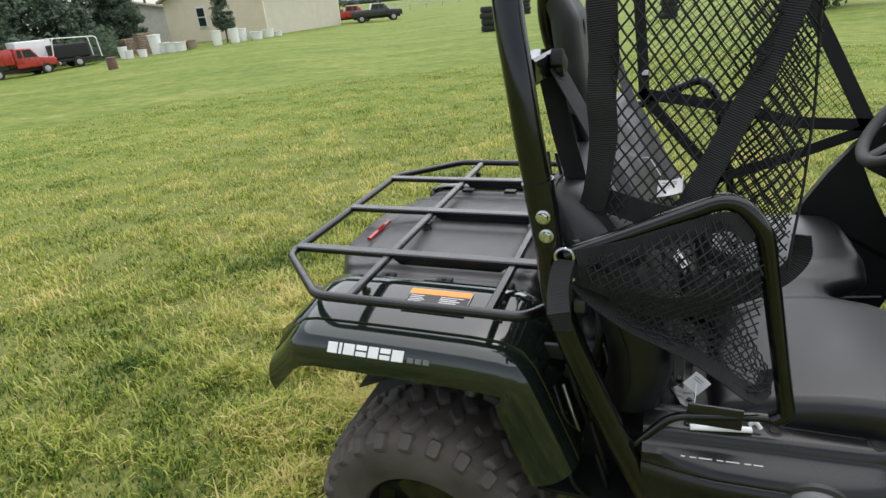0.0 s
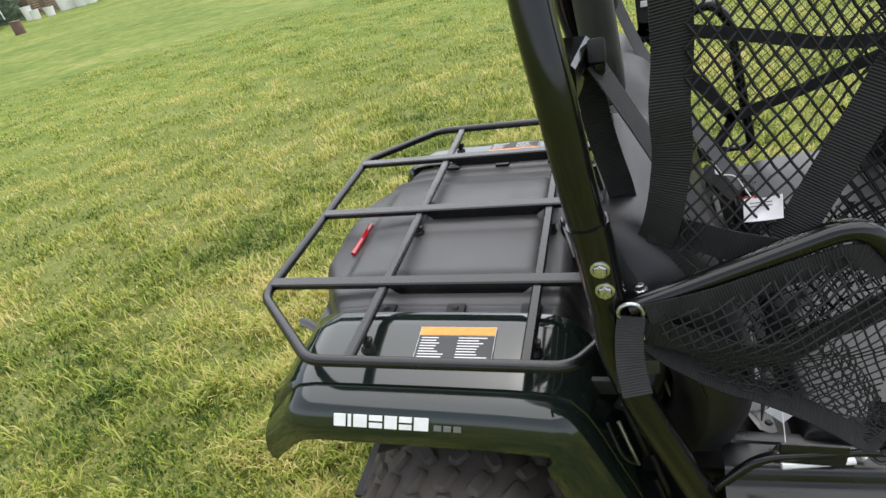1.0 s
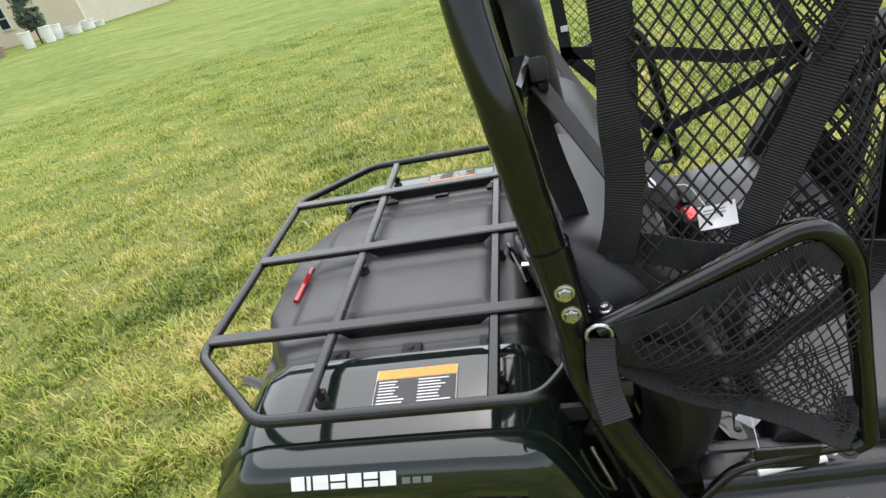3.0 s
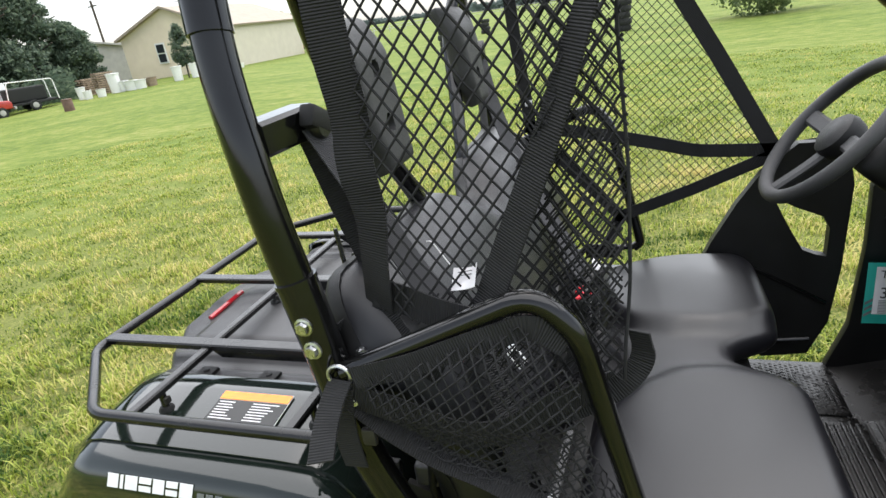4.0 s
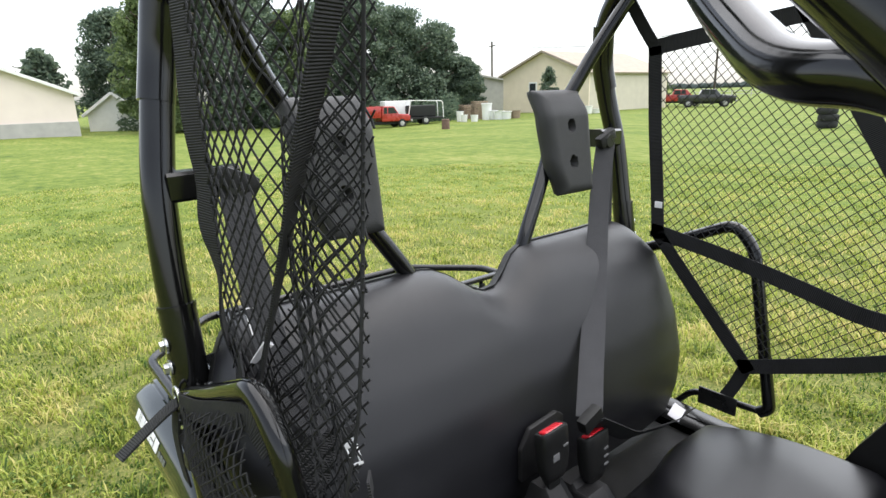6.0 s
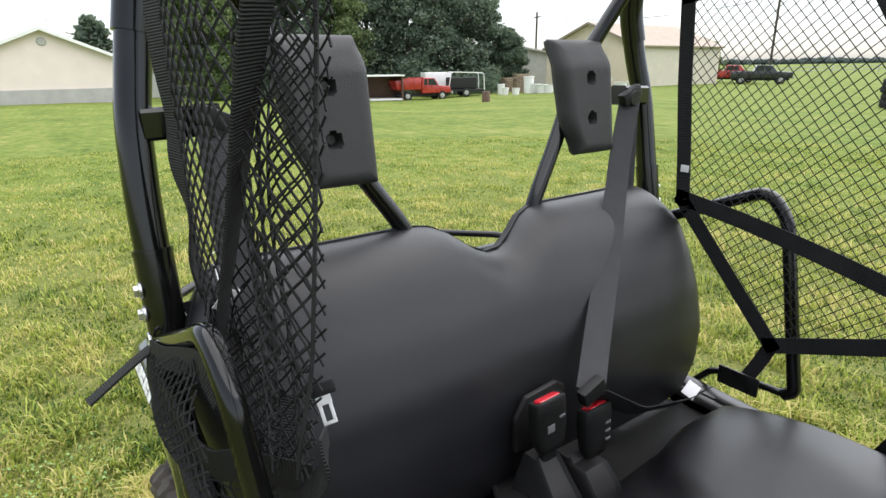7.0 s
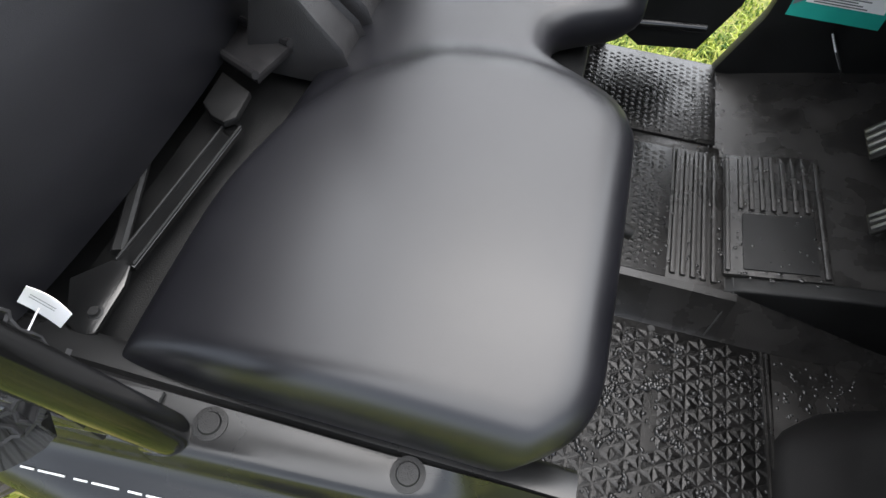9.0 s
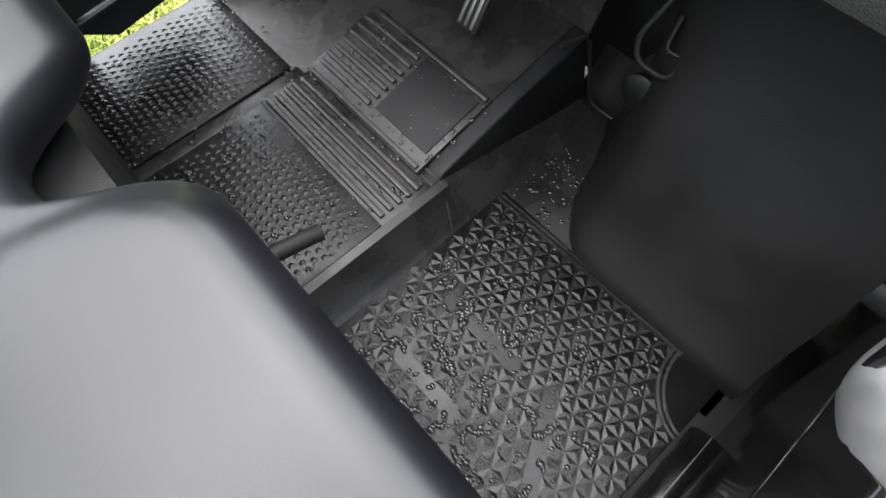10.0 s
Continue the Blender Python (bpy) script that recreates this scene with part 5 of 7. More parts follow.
for k in range(9):
    a = Vector((0.27 + 0.20 * rnd.random(), -0.42 - 0.09 * rnd.random(), 0.50 + 0.34 * rnd.random()))
    part("bay_hose" if k % 3 else "bay_rod", tube([a, a + Vector((0.03, -0.02, -0.08)), a + Vector((0.08 * rnd.random(), 0.03, -0.17))], 0.006 if k % 3 else 0.004, 0.03, 8), BLACK_PLASTIC if k % 3 else ALLOY, utv)
for k in range(5):
    part("bay_bracket", box((0.05, 0.012, 0.035), Matrix.Translation((0.28 + 0.045 * k, -0.455 + 0.01 * (k % 2), 0.78 - 0.06 * k)) @ Matrix.Rotation(radians(25 * k), 4, "Y"), 0.003), DARK_METAL if k % 2 else MOUNT_PLASTIC, utv)
for k, (sx, sz) in enumerate(((-0.03, 0.735), (0.015, 0.715), (0.045, 0.735), (0.10, 0.72), (0.15, 0.725))):
    part("suspension_bracket", box((0.030, 0.03, 0.022 + 0.01 * (k % 2)), Matrix.Translation((sx, -0.47 + 0.01 * (k % 3), sz - 0.02)) @ Matrix.Rotation(radians(17 * k), 4, "Y"), 0.004), (DARK_METAL, ALLOY, MOUNT_PLASTIC)[k % 3], utv)
    part("suspension_bolt", lathe([(0, 0.008), (0.006, 0.008), (0.0075, 0.002), (0.010, 0.0)], Matrix.Translation((sx, -0.488, sz - 0.02)) @ Matrix.Rotation(radians(90), 4, "X"), 12), ZINC, utv)
part("damper_cap", lathe([(0, 0.02), (0.022, 0.018), (0.026, 0.008), (0.026, 0.0)], Matrix.Translation((0.06, -0.40, 0.75)), 18), ALLOY, utv)
for k in range(7):
    bx, bz = 0.37 + 0.03 * (k % 3), 0.60 + 0.05 * k
    part("bay_bolt", lathe([(0, 0.006), (0.006, 0.005), (0.007, 0)], Matrix.Translation((bx, -0.372, bz)) @ Matrix.Rotation(radians(90), 4, "X"), 10), ALLOY, utv)

# side panels under the seat: ridged, open at the foot
for s in (-1, 1):
    secs = [(0.466, 0.690), (0.474, 0.699), (0.493, 0.700), (0.496, 0.696), (0.499, 0.701), (0.528, 0.702), (0.536, 0.699), (0.541, 0.692), (0.5435, 0.683), (0.547, 0.676), (0.556, 0.671), (0.570, 0.664), (0.577, 0.656), (0.581, 0.645), (0.5825, 0.6405), (0.579, 0.637), (0.579, 0.633), (0.5835, 0.629), (0.586, 0.60), (0.586, 0.53), (0.583, 0.47), (0.577, 0.43), (0.565, 0.41)]
    rows = []
    for x in np.linspace(0.470, 0.99, 40):
        e = smooth01((x - 0.84) / 0.10)
        inward = 0.066 * (x - 0.735)
        flare = table(x, [(0.47, -0.017), (0.54, 0.0), (0.60, 0.010), (0.68, 0.013), (0.80, 0.013), (0.92, 0.0)])
        rows.append([(x, s * (y - (inward + 0.012 * e) * smooth01((y - 0.49) / 0.04) + flare * smooth01((y - 0.568) / 0.013)), z - 0.05 * smooth01((x - 0.86) / 0.10) * smooth01((y - 0.50) / 0.02)) for y, z in secs])
    sp = part("side_panel", loft(rows, 0.005), PANEL_BLACK, utv, "ridged black plastic panel beside the seat base", angle=50)
    part("panel_bolt", lathe([(0, 0.004), (0.0085, 0.004), (0.0095, 0.002), (0.014, 0.0015), (0.014, 0)], Matrix.Translation((0.700, s * 0.514, 0.7010)), 18), BLACK_PLASTIC, sp)
    part("panel_bolt", lathe([(0, 0.004), (0.0085, 0.004), (0.0095, 0.002), (0.014, 0.0015), (0.014, 0)], Matrix.Translation((0.862, s * 0.508, 0.7005)), 18), BLACK_PLASTIC, sp)
    for k in range(9):
        xa, xb = 0.540 + 0.0155 * k, 0.5475 + 0.0040 * (k % 3) + 0.0155 * k
        part("dash_mark", bar((xa, s * (0.5680 - 0.066 * (xa - 0.735)), 0.6656), (xb, s * (0.5680 - 0.066 * (xb - 0.735)), 0.6656), 0.0015, 0.0022, bevel=0.0003), BRIGHT_PLATE, sp)
    cap_m = Matrix.Translation((0.765, s * 0.570, 0.612)) @ Matrix.Rotation(radians(90 * s * -1), 4, "X") @ Matrix.Rotation(radians(8), 4, "X")
    cap = part("filler_cap", lathe([(0, 0.040), (0.026, 0.039), (0.038, 0.034), (0.044, 0.026), (0.046, 0.012), (0.046, -0.006)], cap_m, 28), CAP_GREY, sp, "round pale grey filler cap")
    for dx in (-0.012, 0.014):
        part("cap_groove", box((0.004, 0.060, 0.004), cap_m @ Matrix.Translation((dx, 0, 0.0385)) @ Matrix.Rotation(radians(14), 4, "Z"), 0.001), INK, cap)
    # Dark raised ring stands in for the shaded recess round the cap.
    part("recess_shade_ring", lathe([(0.046, 0.022), (0.055, 0.020), (0.056, 0.012)], cap_m, 28), INK, sp)
    part("sill_tube", tube([(0.62, s * 0.53, 0.36), (0.95, s * 0.530, 0.318), (1.27, s * 0.525, 0.318)], 0.024, 0.08, 14), BLACK_PAINT, utv)
    part("sill_plate", box((0.62, 0.085, 0.012), Matrix.Translation((1.19, s * 0.500, 0.288 if s < 0 else 0.372)), 0.004), BLACK_PLASTIC, utv)
# Dark strip on the ledge stands in for the shaded latch opening.
part("well_shade_strip", bar((0.545, -0.524, 0.7045), (0.655, -0.514, 0.7045), 0.026, 0.004, bevel=0.001), INK, utv)
part("latch_bar", bar((0.553, -0.547, 0.709), (0.660, -0.528, 0.709), 0.012, 0.010, bevel=0.003), BRIGHT_PLATE, utv, "bare alloy latch bar")
for k in range(6):
    part("seat_latch_piece", tube([(0.545 + 0.022 * k, -0.525 + 0.004 * (k % 2), 0.712), (0.556 + 0.022 * k, -0.517, 0.722), (0.566 + 0.022 * k, -0.524, 0.711)], 0.0040, 0.006, 8), BRIGHT_PLATE if k % 2 else DARK_METAL, utv)

# cab floor
def grid_floor(x0, x1, y0, y1, z, studs, pitch, parent, name):
    base = part(name, box((x1 - x0, y1 - y0, 0.012), Matrix.Translation(((x0 + x1) / 2, (y0 + y1) / 2, z - 0.006)), 0.003), MAT_RUBBER, parent)
    b = bmesh.new()
    rnd = random.Random(3)
    if studs == "star":
        # triangular facets meeting in stars, with smooth bars left between them
        h = pitch * 0.866
        bars = (((1.19, -0.13), (1.168, -0.173)), ((1.168, -0.173), (1.169, -0.243)), ((1.169, -0.243), (1.158, -0.287)), ((1.184, -0.353), (1.112, -0.396)), ((1.112, -0.396), (1.056, -0.42)), ((1.068, -0.151), (1.058, -0.259)), ((1.058, -0.259), (1.02, -0.312)))
        def clear(px, py):
            if px < x0 + 0.012 or px > x1 - 0.014 or py < y0 + 0.012 or py > y1 - 0.014:
                return False
            if px > 1.25 and py < -0.43 and math.hypot(px - 1.345, py + 0.50) < 0.085:
                return False
            for (ax, ay), (bx, by) in bars:
                t = max(0, min(1, ((px - ax) * (bx - ax) + (py - ay) * (by - ay)) / ((bx - ax) ** 2 + (by - ay) ** 2)))
                if math.hypot(px - ax - t * (bx - ax), py - ay - t * (by - ay)) < 0.011:
                    return False
            return True
        for i in range(int((x1 - x0) / h) + 1):
            for k in range(-1, int((y1 - y0) / pitch) + 2):
                ya = y0 + (k + 0.5 * (i % 2)) * pitch
                yb = y0 + (k + 0.5 * ((i + 1) % 2)) * pitch
                xa, xb = x0 + i * h, x0 + (i + 1) * h
                for tri in (((xa, ya), (xa, ya + pitch), (xb, ya + pitch / 2)), ((xb, yb), (xb, yb + pitch), (xa, yb + pitch / 2))):
                    mx, my = sum(p[0] for p in tri) / 3, sum(p[1] for p in tri) / 3
                    if not clear(mx, my):
                        continue
                    vs = [b.verts.new((mx + (px - mx) * 0.93, my + (py - my) * 0.93, z + 0.0004)) for px, py in tri]
                    jx, jy = rnd.uniform(-0.10, 0.10) * pitch, rnd.uniform(-0.10, 0.10) * pitch
                    top = b.verts.new((mx + jx, my + jy, z + 0.0018))
                    for j in range(3):
                        b.faces.new((vs[j], vs[(j + 1) % 3], top))
    else:
        ny, nx = int((y1 - y0 - 0.02) / pitch), int((x1 - x0 - 0.02) / pitch)
        for i in range(nx):
            for k in range(ny):
                cx = x0 + 0.012 + (i + 0.5) * pitch
                cy = y0 + 0.012 + (k + 0.5 + (0.25 if i % 2 else -0.25)) * pitch
                w = pitch * 0.40
                vs = [b.verts.new((cx + a * w, cy + c * w * 0.8, z + d)) for a, c, d in ((-1, -1, 0.0003), (1, -1, 0.0003), (0.2, 1, 0.0003), (-1, 0.6, 0.0003), (-0.2, -0.1, 0.0014))]
                for j in range(4):
                    b.faces.new((vs[j], vs[(j + 1) % 4], vs[4]))
    tagged(part("tread_pattern", b, MAT_RUBBER, base, smooth=False), kind="stuff")
    return base


FL, FH = 0.296, 0.385
grid_floor(0.90, 1.355, -0.500, -0.080, FL, "star", 0.0245, utv, "passenger_floor_mat")
grid_floor(0.88, 1.148, -0.040, 0.255, FH, "chip", 0.0135, utv, "centre_floor_mat")
grid_floor(0.88, 1.225, 0.285, 0.530, FH, "chip", 0.0135, utv, "driver_floor_mat")
part("floor_groove", box((0.36, 0.030, 0.012), Matrix.Translation((1.055, 0.270, FH - 0.010)), 0.004), FLOOR_PLASTIC, utv)
part("floor_step", loft([[(0.88, -0.040, FH - 0.002), (0.88, -0.052, FH - 0.006), (0.88, -0.072, FL + 0.008), (0.88, -0.082, FL)], [(1.262, -0.040, FH - 0.002), (1.262, -0.052, FH - 0.006), (1.262, -0.072, FL + 0.008), (1.262, -0.082, FL)]], 0.004), FLOOR_PLASTIC, utv)
for k in range(5):
    part("floor_rib", box((0.0095, 0.285, 0.008), Matrix.Translation((1.158 + 0.0165 * k, 0.112, FH - 0.001)), 0.003), FLOOR_PLASTIC, utv)
part("rib_bed", box((0.095, 0.305, 0.01), Matrix.Translation((1.195, 0.110, FH - 0.008)), 0.002), FLOOR_PLASTIC, utv)
# heel pad on the rising toe board: short ribs beside a plain square, with a raised rim
pad_tilt = Matrix.Translation((1.238, 0.124, FH + 0.001)) @ Matrix.Rotation(radians(-14), 4, "Y")
heel = part("heel_pad", box((0.155, 0.270, 0.010), pad_tilt @ Matrix.Translation((0.0775, 0, 0)), 0.003), FLOOR_PLASTIC, utv)
for k in range(7):
    part("pad_rib", box((0.0085, 0.128 - 0.004 * (k == 0), 0.007), pad_tilt @ Matrix.Translation((0.028 + 0.0168 * k, 0.064, 0.0075)), 0.0025), FLOOR_PLASTIC, heel)
part("pad_rim", box((0.009, 0.255, 0.008), pad_tilt @ Matrix.Translation((0.147, -0.004, 0.0078)), 0.003), FLOOR_PLASTIC, heel)
part("pad_rim", box((0.008, 0.262, 0.008), pad_tilt @ Matrix.Translation((0.006, 0, 0.0075)), 0.003), FLOOR_PLASTIC, heel)
part("pad_square", box((0.108, 0.116, 0.003), pad_tilt @ Matrix.Translation((0.083, -0.066, 0.0062)), 0.001), BLACK_PLASTIC, heel)


# toe boards and dash, one rising sheet each
def toe(y0, y1, prof, name, label=""):
    rows = [[(x, y, z) for y in np.linspace(y0, y1, 8)] for x, z in prof]
    return part(name, loft(rows, 0.006), FLOOR_PLASTIC, utv, label, angle=50)


toe(-0.036, 0.535, [(1.225, FH - 0.012), (1.25, FH - 0.010), (1.40, 0.416), (1.56, 0.452), (1.63, 0.60), (1.60, 0.86), (1.50, 0.98)], "centre_toe_board")


def wall_foot(y):
    return table(-y, [(0.02, 1.60), (0.08, 1.60), (0.111, 1.580), (0.148, 1.498), (0.168, 1.429), (0.209, 1.374), (0.233, 1.357), (0.28, 1.352), (0.52, 1.352)])


# the wheel-arch bulge and toe wall before the passenger
rows = []
for d, z in ((0.0, FL - 0.004), (0.003, FL + 0.006), (0.012, FL + 0.016), (0.035, 0.335), (0.06, 0.372), (0.085, 0.43), (0.11, 0.52), (0.13, 0.64), (0.13, 0.78), (0.10, 0.90), (0.06, 0.98)):
    g = smooth01((z - 0.40) / 0.3)
    rows.append([((wall_foot(y) + d) * (1 - g) + (1.43 + d) * g, y, z) for y in np.linspace(-0.52, -0.02, 40)])
part("passenger_toe_wall", loft(rows, 0.006), WALL_BLACK, utv, "black moulded toe wall bulging over the wheel arch", angle=60)
part("foot_floor", box((0.30, 0.49, 0.010), Matrix.Translation((1.45, -0.268, FL - 0.007)), 0.003), FLOOR_PLASTIC, utv)
for k in range(2):
    part("mat_border", bar((1.347 + 0.008 * k, -0.437, FL + 0.002), (1.337 + 0.008 * k, -0.084, FL + 0.002), 0.004, 0.006, bevel=0.001), FLOOR_PLASTIC, utv)
    part("mat_border", sweep(bmesh.new(), [(1.345 + (0.090 + 0.008 * k) * math.cos(a), -0.512 + (0.080 + 0.008 * k) * math.sin(a), FL + 0.002) for a in np.linspace(1.5, 3.0, 14)], [(-0.002, -0.003), (0.002, -0.003), (0.002, 0.003), (-0.002, 0.003)], up=(0, 0, 1)), FLOOR_PLASTIC, utv)
for hx_, hy_ in ((1.158, -0.077), (1.205, -0.108)):
    part("drain_hole", lathe([(0, 0.0012), (0.006, 0.0012), (0.0065, 0.0)], Matrix.Translation((hx_, hy_ - 0.012, FL)), 16), INK, utv)
part("floor_seam", tube([(1.252, 0.0, FH + 0.001), (1.256, -0.040, FH + 0.001), (1.250, -0.062, 0.345), (1.243, -0.079, FL + 0.004)], 0.0016, 0.01, 6), INK, utv)
part("tunnel_side", plate([(1.240, FL), (1.240, 0.378), (1.262, 0.392), (1.40, 0.431), (1.553, 0.462), (1.575, 0.36), (1.59, FL)], lambda u, v, w: (u, -0.040 + w, v), 0.030, 0.006, 3), BLACK_PLASTIC, utv)
part("tunnel_foot", loft([[(x, -0.038, zt), (x, -0.046, zt - 0.001), (x, -0.052, zt - 0.006), (x, yb + 0.006, FL + 0.006), (x, yb, FL)] for x, zt, yb in ((1.262, 0.381, -0.082), (1.34, 0.362, -0.081), (1.42, 0.341, -0.076), (1.50, 0.319, -0.068), (1.575, 0.304, -0.058))], 0.004), FLOOR_PLASTIC, utv, angle=50)
part("wall_edge", tube([(1.500, -0.030, 0.468), (1.553, -0.041, 0.462), (1.570, -0.046, 0.38), (1.572, -0.062, 0.318), (1.580, -0.085, 0.306), (1.582, -0.108, 0.306)], 0.0030, 0.02, 8), FLOOR_PLASTIC, utv)
# Two unseen panels, added to stop green bounce light reaching the toe wall.
part("toe_light_block", box((0.012, 1.06, 0.66), Matrix.Translation((1.655, 0, 0.62)), 0.003), BLACK_PLASTIC, utv)
part("belly_light_block", box((1.15, 1.06, 0.012), Matrix.Translation((1.10, 0, 0.268)), 0.004), BLACK_PLASTIC, utv)
part("handhold", tube([(1.545, -0.146, 0.600), (1.515, -0.131, 0.545), (1.510, -0.144, 0.516), (1.510, -0.193, 0.518), (1.530, -0.199, 0.566)], 0.0045, 0.016, 10), BLACK_PLASTIC, utv)
part("handhold_web", tube([(1.540, -0.165, 0.585), (1.522, -0.168, 0.545), (1.525, -0.190, 0.546)], 0.0035, 0.012, 10), BLACK_PLASTIC, utv)
# Darker raised disc paints in the shade of a hollow in the wall.
part("recess_shade_disc", lathe([(0, 0.004), (0.022, 0.004), (0.028, 0.0), (0.028, -0.01)], Matrix.Translation((1.516, -0.160, 0.462)) @ Matrix.Rotation(radians(-80), 4, "Y"), 20), BLACK_PLASTIC, utv)
part("dash_panel", plate([(-0.50, 0.84), (0.52, 0.84), (0.50, 1.06), (0.30, 1.10), (-0.30, 1.08), (-0.48, 1.04)], lambda u, v, w: (1.34 + w + (1.0 - v) * -0.25, u, v), 0.10, 0.02, 3), BLACK_PLASTIC, utv)
# Out-of-view shelf, added to cast shade on the toe wall below.
part("dash_shade_shelf", box((0.14, 0.96, 0.03), Matrix.Translation((1.47, 0, 0.86)), 0.01), BLACK_PLASTIC, utv)
part("front_cowl", loft([[(1.42 + 0.26 * t, y, 1.06 - 0.10 * t - 0.10 * (abs(y) / 0.5) ** 3) for y in np.linspace(-0.52, 0.52, 16)] for t in np.linspace(0, 1, 6)] + [[(1.70, y, 0.90 - 0.10 * (abs(y) / 0.5) ** 3) for y in np.linspace(-0.52, 0.52, 16)], [(1.72, y, 0.40) for y in np.linspace(-0.50, 0.50, 16)]], 0.008), BLACK_PLASTIC, utv)
part("front_side_wall", plate([(1.15, 0.285), (1.70, 0.285), (1.70, 0.92), (1.45, 1.04), (1.37, 0.98), (1.35, 0.66), (1.33, 0.550), (1.15, 0.550)], lambda u, v, w: (u, -0.545 + w, v), 0.010, 0.002, 1), BLACK_PAINT, utv)
part("front_side_wall", plate([(1.15, 0.5495), (1.312, 0.5495), (1.258, 0.598), (1.21, 0.650), (1.175, 0.705), (1.15, 0.71)], lambda u, v, w: (u, -0.547 + w, v), 0.010, 0.002, 1), BLACK_PAINT, utv)
part("driver_cowl_wall", plate([(1.215, 0.372), (1.262, 0.52), (1.275, 0.76), (1.27, 0.93), (1.30, 1.05), (1.45, 1.04), (1.70, 0.92), (1.70, 0.40)], lambda u, v, w: (u, 0.515 + w, v), 0.03, 0.008), BLACK_PLASTIC, utv, "black plastic cowl beside the driver's feet")
# Pale grey stands in for sky sheen on a glossy dark rim.
part("arch_rim", tube([(1.385, -0.556, 0.600), (1.345, -0.556, 0.548), (1.31, -0.557, 0.552), (1.262, -0.557, 0.596), (1.215, -0.559, 0.646), (1.178, -0.566, 0.704), (1.165, -0.575, 0.75)], 0.023, 0.05, 16), CAP_GREY, utv, "rounded rim of the front side wall, its sheen painted pale grey")
part("rim_seam", tube([(1.285, -0.572, 0.592), (1.262, -0.576, 0.612), (1.225, -0.579, 0.652)], 0.0016, 0.01, 6), INK, utv)
# leg guard with a hole beside the driver
guard = bmesh.new()
outer = [(0.86, 0.70), (0.895, 0.785), (0.955, 0.90), (1.01, 0.985), (1.09, 1.06), (1.20, 1.06), (1.225, 0.945), (1.222, 0.70), (1.208, 0.54), (1.165, 0.432), (1.05, 0.415), (0.98, 0.46), (0.90, 0.55)]
hole = [(1.040, 0.925), (1.046, 0.917), (1.052, 0.912), (1.066, 0.904), (1.10, 0.885), (1.165, 0.858), (1.183, 0.825), (1.183, 0.742), (1.160, 0.747), (1.125, 0.762), (1.095, 0.815), (1.07, 0.862), (1.052, 0.90)]
vo = [[guard.verts.new((x, y, z)) for x, z in outer] for y in (0.503, 0.533)]
vh = [[guard.verts.new((x, y, z)) for x, z in hole] for y in (0.503, 0.533)]
order = [(0, 12), (1, 12), (2, 0), (3, 0), (4, 4), (5, 5), (6, 6), (7, 7), (8, 8), (9, 9), (10, 10), (11, 11), (12, 11)]
for lv in (0, 1):
    for j in range(13):
        a, b2 = order[j], order[(j + 1) % 13]
        if a[1] == b2[1]:
            guard.faces.new((vo[lv][a[0]], vo[lv][b2[0]], vh[lv][a[1]]))
        else:
            seq = [a[1]]
            k = a[1]
            while k != b2[1]:
                k = (k + 1) % 13 if ((b2[1] - a[1]) % 13) <= 6 else (k - 1) % 13
                seq.append(k)
            guard.faces.new([vo[lv][a[0]], vo[lv][b2[0]]] + [vh[lv][q] for q in reversed(seq)])
for ring in (vo, vh):
    for j in range(13):
        guard.faces.new((ring[0][j], ring[0][(j + 1) % 13], ring[1][(j + 1) % 13], ring[1][j]))
bmesh.ops.triangulate(guard, faces=[f for f in guard.faces if len(f.verts) > 4])
part("leg_guard", guard, BLACK_PLASTIC, utv, "black plastic leg guard beside the driver's seat", angle=30)
part("guard_foot_rail", tube([(0.985, 0.502, 0.462), (1.165, 0.502, 0.482)], 0.010, n=10), BLACK_PAINT, utv)
part("guard_rib", tube([(0.955, 0.502, 0.735), (1.109, 0.502, 0.650), (1.195, 0.502, 0.600)], 0.0065, 0.05, 10), BLACK_PAINT, utv)

# steering wheel and column
sw = Matrix.Translation((1.112, 0.345, 1.125)) @ Matrix.Rotation(radians(-50), 4, "Y")
ring = bmesh.new()
R = 0.182
rim_pts = [sw @ Vector((R * math.cos(2 * math.pi * k / 48), R * math.sin(2 * math.pi * k / 48), 0)) for k in range(48)]
sweep(ring, rim_pts, circle(0.0165, 12), closed=True)
wheel_rim = part("steering_wheel", ring, FOAM, utv, "black three-spoke steering wheel")
for a in (90, -90, 180):
    c, sn = math.cos(radians(a)), math.sin(radians(a))
    pts = [sw @ Vector((c * r, sn * r, h)) for r, h in ((0.035, -0.028), (0.09, -0.020), (0.172, -0.002))]
    part("spoke", sweep(bmesh.new(), fillet(pts, 0.03), [(-0.017, -0.006), (0.017, -0.006), (0.020, 0.0), (0.014, 0.006), (-0.014, 0.006), (-0.020, 0.0)], up=sw.to_3x3() @ Vector((0, 0, 1))), FOAM, wheel_rim)
part("hub", lathe([(0, 0.006), (0.035, 0.004), (0.050, -0.006), (0.054, -0.022), (0.050, -0.045), (0.0, -0.045)], sw, 28), BLACK_PLASTIC, wheel_rim)
part("steering_column", tube([sw @ Vector((0, 0, -0.03)), sw @ Vector((0, 0, -0.30))], 0.028, n=14), BLACK_PLASTIC, utv)
part("column_shroud", box((0.11, 0.14, 0.12), sw @ Matrix.Translation((0.02, 0, -0.14)), 0.03, 3), BLACK_PLASTIC, utv)
part("shift_lever", tube([(1.23, 0.26, 1.02), (1.21, 0.20, 1.05), (1.20, 0.17, 1.10)], 0.007, 0.02, 10), BLACK_PAINT, utv)
